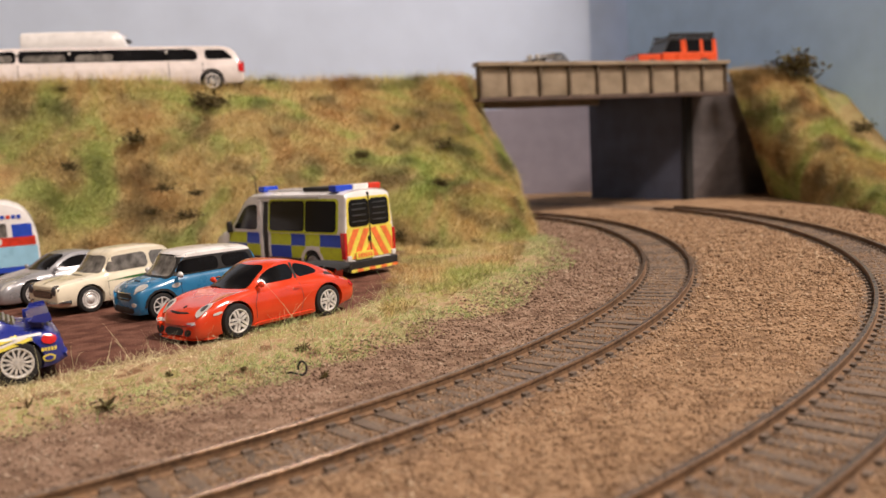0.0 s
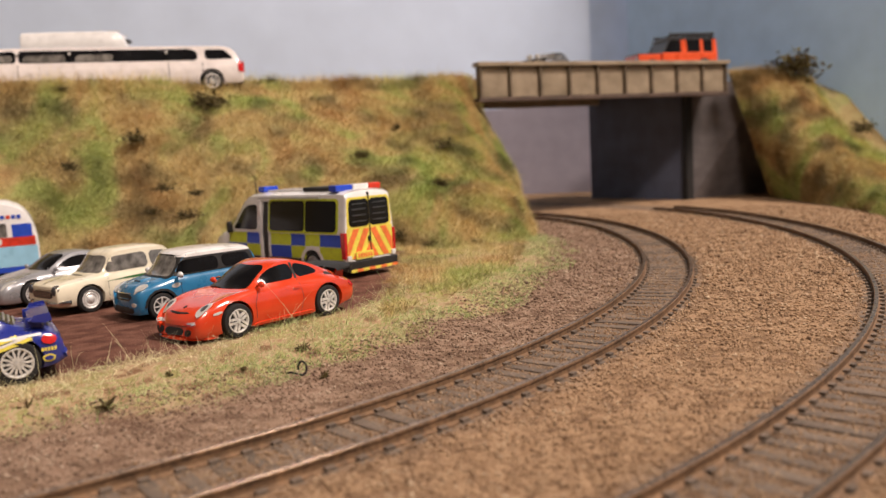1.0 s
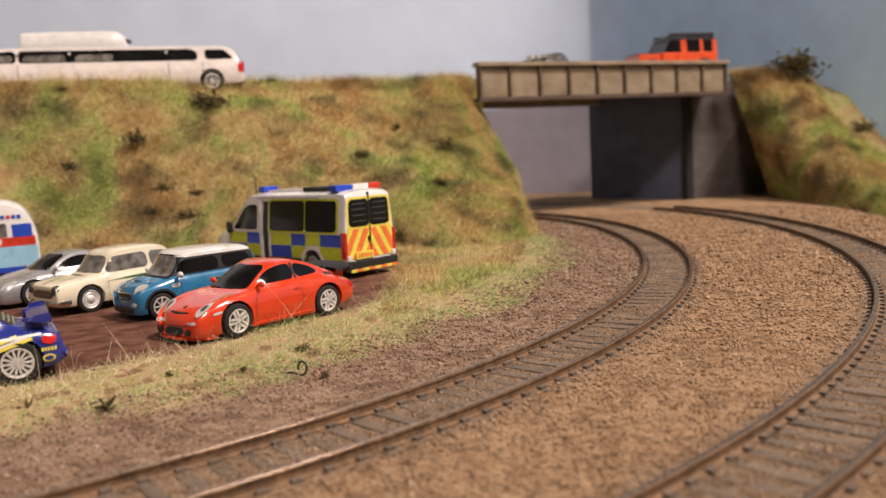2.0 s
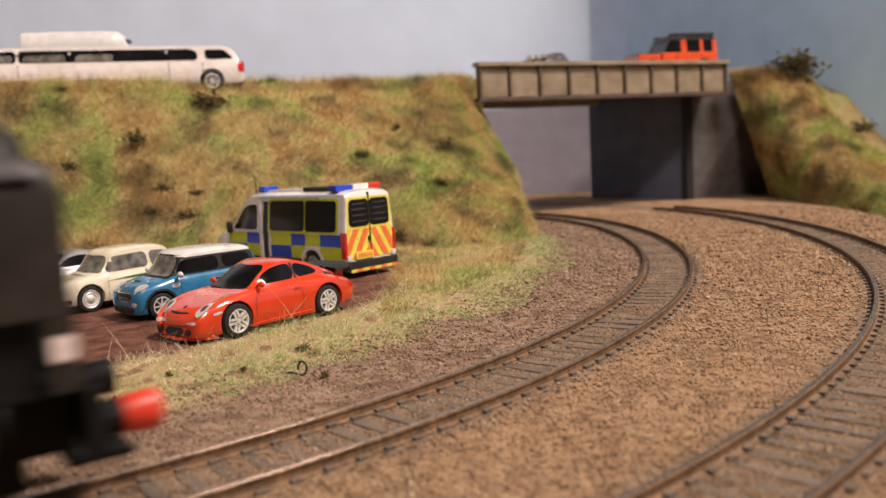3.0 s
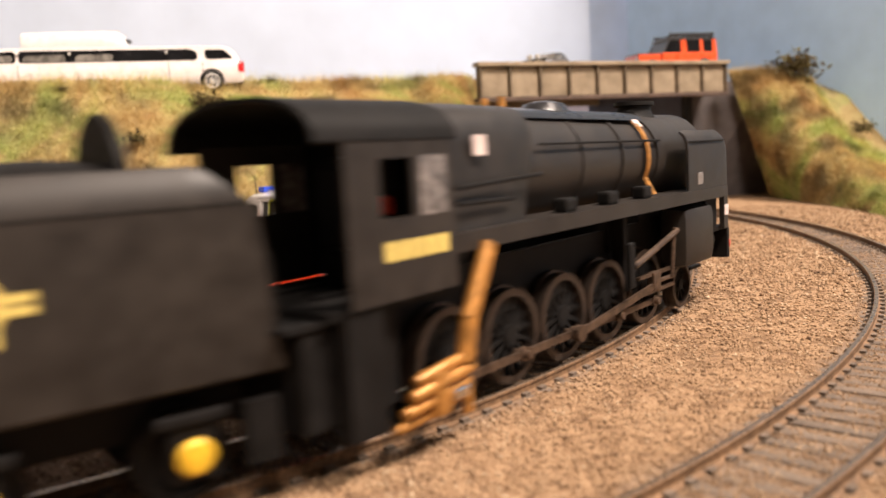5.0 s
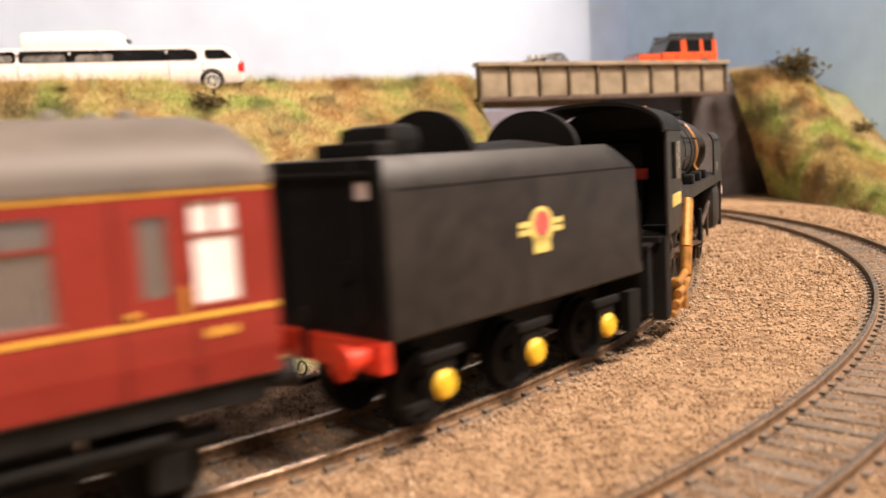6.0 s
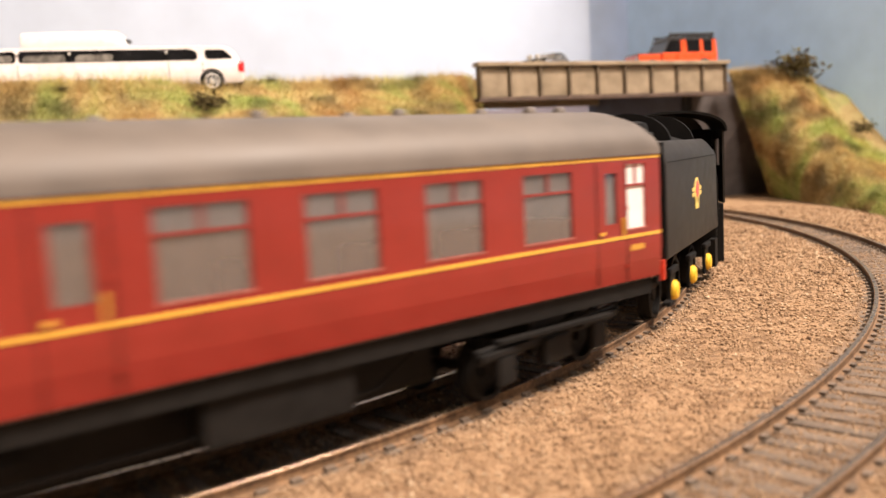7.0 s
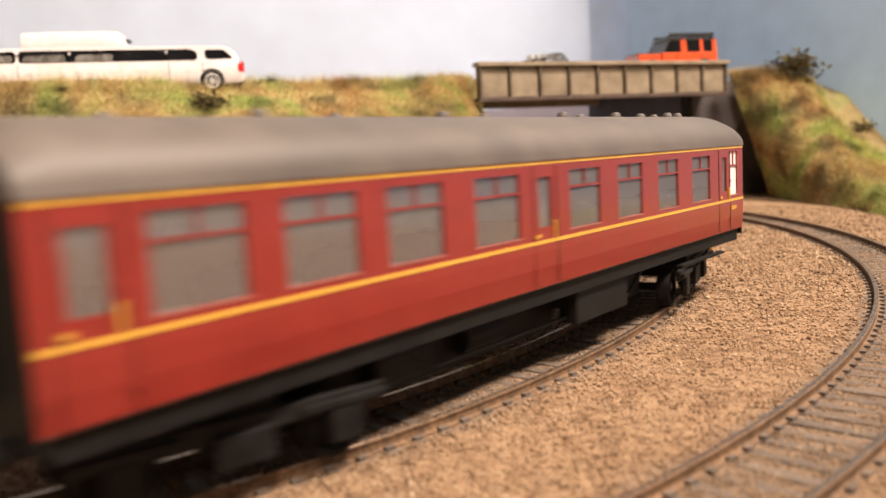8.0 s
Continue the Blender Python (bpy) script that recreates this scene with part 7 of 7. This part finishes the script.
        slab("mirror", root, 27.6, 29.4, s * 12.6, s * 15.0, 15.8, 20.4, TRIM, bevel=0.6)
        slab("corner_lamp", root, -43.9, -42.9, s * 10.4, s * 12.4, 6.6, 8.6, P_WHITE, bevel=0.3)
    slab("beacon", root, 8.5, 12.5, 2.0, 9.4, H - 0.4, H + 1.9, P_LAMPBLUE, "blue beacon bar", bevel=0.6)
    # rear doors
    sh.patch("lemon_panel", "B", [(-11.6, 7.0), (11.6, 7.0), (11.6, 18.4), (-11.6, 18.4)], P_LEMON, "yellow reflective rear panel", rounded=0, out=0.1, step=6)
    sh.patch("window_surround", "B", [(-11.4, 18.2), (11.4, 18.2), (10.8, 29.6), (-10.8, 29.6)], P_LEMON, out=0.12, step=6)
    for s in (-1, 1):
        sh.patch("rear_window", "B", [(s * 0.3, 18.8), (s * 9.6, 18.8), (s * 10.4, 20.4), (s * 9.9, 28.8), (s * 0.3, 28.8)], CAR_GLASS, "black barred rear window", out=0.25, step=5)
        for z in (20.6, 22.8, 25.0, 27.0):
            slab("window_bar", root, -43.5, -43.25, s * 1.8, s * 8.6, z, z + 0.3, DARK_STEEL, bevel=0)
        for k, (a, b) in enumerate(((1.0, 0.0), (6.4, 5.4), (11.8, 10.8))):
            lo, hi = 7.2, 18.0
            q = [(a, lo), (a + 2.9, lo), (a + 2.9 - 6.4, hi), (a - 6.4, hi)]
            q = [(min(11.4, max(0.25, y)), z if 0.25 < y < 11.4 else (lo + (a + (2.9 if i in (1, 2) else 0) - min(11.4, max(0.25, y))) / 6.4 * (hi - lo))) for i, (y, z) in enumerate(q)]
            q = [(s * y, max(lo, min(hi, z))) for y, z in q]
            if k == 0:
                q = [(s * 0.25, 7.2), (s * 3.9, 7.2), (s * 0.25, 13.2)]
            sh.patch("chevron", "B", q, P_STRIPE, "orange reflective chevron", rounded=0, out=0.2, step=8)
    slab("door_split", root, -43.45, -43.15, -0.15, 0.15, 6, 31, TRIM, bevel=0)
    slab("door_lock", root, -43.7, -43.2, 0.4, 1.2, 13.0, 15.0, TRIM, bevel=0.2)
    slab("plate", root, -43.8, -43.2, -0.6, 8.0, 6.9, 9.6, P_LEMON, "plain yellow plate with bars", bevel=0)
    for k in range(6):
        slab("plate_bar", root, -43.9, -43.75, 0.2 + k * 1.25, 1.0 + k * 1.25, 7.5, 9.0, P_STRIPE, bevel=0)
    slab("rear_bumper", root, -44.6, -41.5, -12.6, 12.6, 2.6, 6.4, TRIM, "black bumper", bevel=0.5)
    for k in range(8):
        slab("bumper_stripe", root, -44.9, -44.5, -12.0 + k * 3.0, -9.0 + k * 3.0, 2.6, 3.6, (P_STRIPE, P_LEMON)[k % 2], bevel=0)
    slab("roof_box", root, -33, -16, -8, 9, H - 0.4, H + 1.2, TRIM, bevel=0.5)
    slab("rear_light_bar", root, -38.5, -34.5, 3.0, 11.5, H - 0.6, H + 1.8, P_LAMPBLUE, "blue rear light bar", bevel=0.5)
    slab("rear_light_bar", root, -38.5, -34.5, -5.2, 2.8, H - 0.6, H + 1.8, P_WHITE, bevel=0.5)
    slab("rear_light_bar", root, -38.5, -34.5, -11.5, -5.4, H - 0.6, H + 1.8, BUFFER_RED, bevel=0.5)
    for y in np.linspace(-7, 7, 6):
        slab("roof_rib", root, -14, 10, y - 0.3, y + 0.3, H - 0.3, H + 0.3, P_WHITE, bevel=0.1)
    part("aerial", cyl(bmesh.new(), (13.5, 9.5, 31), (14.0, 9.5, 38.5), 0.25, 0.15, n=6), TRIM, root)
    disc("reversing_camera", root, (-43.1, 0.0, 30.6), (-1, 0, 0), 0.6, TRIM)


def build_service_van(at):
    L, W, H = 78.0, 27.0, 36.0
    root = thing("service_van", at, "white, red and pale blue striped delivery van by the bank", "van", "toy vehicles")
    h = W / 2
    secs = []
    for x, z1, w in smooth_rows([(39, 15, h * 0.9), (38.4, 21, h * 0.95), (36.8, 27, h * 0.97), (34, 31.5, h * 0.98), (30, 34.2, h), (24, 35.6, h), (0, H, h), (-34, H, h), (-38, 34, h * 0.98), (-39, 31, h * 0.95)], 4):
        hh = z1 - 2.6
        pts = [(0.9 * w, 2.6), (w, 2.6 + 0.05 * hh), (w, 2.6 + 0.5 * hh), (0.965 * w, 2.6 + 0.8 * hh), (0.90 * w, 2.6 + 0.94 * hh), (0.74 * w, 2.6 + 0.99 * hh), (0, z1 + 0.3)]
        secs.append([(x, y, z) for y, z in pts + [(-y, z) for y, z in reversed(pts[:-1])]])
    part("body", loft(bmesh.new(), secs, close=True), P_WHITE, root, smooth=True)
    for s in (-1, 1):
        side_sheet("lower_panel", root, s, W, -37.5, 38.2, 5.2, 14.5, P_SKY, "pale blue lower panel", 0.12, 0.0)
        side_sheet("red_band", root, s, W, -37.5, 37.6, 14.6, 18.6, BUFFER_RED, "red waist band", 0.12, 0.05)
        side_sheet("white_flash", root, s, W, 18.0, 24.0, 15.6, 18.0, P_WHITE, "", 0.2, 0.05)
        side_sheet("blue_corner", root, s, W, 28.5, 36.6, 18.6, 24.4, P_ROYAL, "blue corner panel", 0.10, 0.25)
        side_sheet("skirt", root, s, W, -37.5, 36.0, 2.8, 5.1, P_ROYAL, "", 0.1, 0.0)
        side_sheet("side_window", root, s, W, 2.0, 26.4, 18.9, 25.0, CAR_GLASS_LIGHT, "pale side window", 0.14, 0.35)
        for k in range(9):
            slab("letter_bar", root, 31.0 - k * 2.2, 32.6 - k * 2.2, s * (W / 2 - 0.9), s * (W / 2 - 0.25), 27.0, 28.6, (P_ROYAL, BUFFER_RED)[k % 3 == 2], bevel=0)
        for x in (26, -22):
            make_wheel(root, x, s * 11.8, 4.8, 3.0, "disc", s, P_SILVER)
    return root


def build_white_van(at):
    L, W, H = 78.0, 26.0, 43.0
    root = thing("panel_van", at, "plain white high-roof panel van behind a limousine", "van", "toy vehicles")
    van_shell(root, L, W, H, 20, P_WHITE)
    for s in (-1, 1):
        for x in (25, -21):
            make_wheel(root, x, s * 11.6, 4.8, 3.0, "disc", s, P_SILVER)
        slab("roof_rail", root, -37, 20, s * 9.6, s * 10.2, 41.8, 42.4, P_WHITE)
    slab("roof_vent", root, 19.0, 24, -5, 5, 36.5, 37.8, TRIM, bevel=0.3)
    return root


def build_off_roader(at):
    root = thing("off_road_car", at, "orange-red boxy off-roader with black roof rack on the bridge", "car", "toy vehicles")
    root.scale = (1.13, 1.13, 1.13)
    bm = bmesh.new()
    box(bm, -30, 12, -11.5, 11.5, 6, 14.6, bevel=0.7)
    box(bm, 12, 29, -10, 10, 6, 14.0, bevel=0.8)
    part("body", bm, P_ORANGE, root)
    g = loft(bmesh.new(), [[(11.5, -11, 14.4), (11.5, 11, 14.4), (-29.6, 11, 14.4), (-29.6, -11, 14.4)], [(6.5, -10, 23), (6.5, 10, 23), (-28.8, 10, 23), (-28.8, -10, 23)]], close=True)
    part("glazing", g, CAR_GLASS, root)
    slab("roof", root, -29.4, 7.4, -10.4, 10.4, 22.6, 24.6, P_BLACK, "black roof", bevel=0.8)
    slab("bonnet", root, 11.5, 28.6, -8.6, 8.6, 13.9, 14.9, P_BLACK, "black bonnet", bevel=0.4)
    for s in (-1, 1):
        for x0, x1 in ((-29.8, -26.5), (-19.5, -17), (-6.8, -3.8), (-4.2, -2.4)):
            part("pillar", loft(bmesh.new(), [[(x0, s * 11.15, 14.3), (x1, s * 11.15, 14.3), (x1, s * 10.9, 14.3), (x0, s * 10.9, 14.3)], [(x0 + 0.3, s * 10.3, 22.8), (x1, s * 10.3, 22.8), (x1, s * 9.9, 22.8), (x0 + 0.3, s * 9.9, 22.8)]], close=True), P_ORANGE, root)
        part("screen_pillar", loft(bmesh.new(), [[(10.6, s * 11.2, 14.3), (12, s * 11.2, 14.3), (12, s * 10.4, 14.3), (10.6, s * 10.4, 14.3)], [(5.8, s * 10.3, 22.8), (7, s * 10.3, 22.8), (7, s * 9.6, 22.8), (5.8, s * 9.6, 22.8)]], close=True), P_BLACK, root)
        for x in (20, -20):
            make_wheel(root, x, s * 10.4, 5.2, 3.6, "5", s)
        slab("rack_rail", root, -28, 6, s * 10.2 - 0.4, s * 10.2 + 0.4, 25.4, 27.4, TRIM)
        disc("headlight", root, (29, s * 7.6, 11), (1, 0, 0), 1.5, LENS)
    for x in np.linspace(-27, 5, 7):
        slab("rack_bar", root, x - 0.5, x + 0.5, -10.2, 10.2, 24.6, 26.0, TRIM)
    slab("spare_wheel", root, -33, -30, -5.2, 5.2, 9, 19, TYRE, bevel=1.4)
    return root


def build_vehicles():
    z = 0.98
    build_red_car(mmpose(-52.8, 231.8, z, 0, 0, 230))
    build_mini(mmpose(-83, 261, z, 0, 0, 224))
    build_cream_car(mmpose(-113.6, 283, z, 0, 0, 231))
    build_silver_car(mmpose(-142.5, 303, z, 0, 0, 231))
    build_rally_car(mmpose(-114.6, 176.5, z, 0, 0, 209))
    build_police_van(mmpose(-61.0, 343, z - 0.2, 0, 0, 138))
    build_service_van(mmpose(-226, 365, z, 0, 0, 27))
    build_limousine(mmpose(-192, 477, 90.2, 0, 0, 197))
    build_white_van(mmpose(-217, 530, 92.0, 0, 0, 9))
    build_off_roader(mmpose(184, 640, 96.6, 0, 0, 195))
    build_black_car(mmpose(86, 612, 96.7, 0, 0, 236))


build_walls()
build_ground()
build_bank(TOE_L, TOP_L, 1.0, (-70, 130, -4.6))
build_bank(TOE_R, TOP_R, 5.0, (90, 40, -14))
build_bridge()
build_track(LINE_1, -600, 560, "weathered curved railway track, rusty rails on dark sleepers")
build_track(LINE_2, -160, 560, "weathered curved railway track, rusty rails on dark sleepers")
build_stones()
build_grass()
bush("bush", -129, 468, 80, 12, 500, 1, "dark brown scrubby bush on the bank")
bush("bush", 284, 650, 95, 21, 600, 3, "dark dry bush on the bank's crest")
bush("bush", 296, 566, 46, 10, 300, 4, "small dark bush on the bank")
for k, (x, y, z, r) in enumerate(((-160, 434, 62, 9), (-205, 425, 46, 7), (-140, 416, 36, 6), (4, 478, 50, 8), (-22, 404, 6, 6), (-50, 500, 62, 6), (-230, 424, 70, 5), (-122, 405, 33, 5), (-124, 396, 22, 7), (-88, 410, 29, 5), (-41, 441, 47, 6), (1, 425, 30, 6), (-186, 410, 49, 6), (-72, 500, 82, 5), (-23, 470, 62, 4), (-141, 396, 25, 6), (-7, 391, 2, 5), (16, 398, 0, 5), (-200, 444, 92, 4), (-100, 503, 96, 4))):
    bush("bush", x, y, z, r, 160, 10 + k, "low dark brown scrub tuft on the grassy bank", 0.7)
for k, (x, y, z, r) in enumerate(((-36.2, 196.5, 0.3, 2.0), (-85.7, 158.9, -0.4, 2.6), (-69.2, 158.1, -0.4, 2.8), (-27.9, 175.7, -1.4, 1.6), (-7.4, 273, -0.4, 2.6), (-46.8, 179.2, 0.3, 1.0), (-62.8, 177.1, 0.5, 1.0), (-16, 262, -0.6, 1.6), (-28, 232, -0.2, 1.3))):
    bush("weed_tuft", x, y, z, r, 70, 30 + k, "tiny dark dried weed tuft on the verge", 0.6)
wire = thing("wire_curl", mmpose(-33.2, 178.2, -1.4), "small curl of dark wire lying on the verge", "wire")
part("wire_loop", tube(bmesh.new(), [(1.0 * math.cos(a), 0.5 * math.sin(a * 0.5), 1.6 + 1.5 * math.sin(a)) for a in np.linspace(-2.2, 3.4, 15)], 0.24, 6), TYRE, wire, smooth=True)
part("wire_tail", tube(bmesh.new(), [(-1.0, -0.4, 0.4), (-2.6, -0.3, 0.9), (-3.6, 0.1, 0.6)], 0.22, 6), TYRE, wire, smooth=True)

LOCO_SET = build_locomotive()
TENDER_SET = build_tender()
COACH_SET = build_coach()
build_vehicles()


motions()
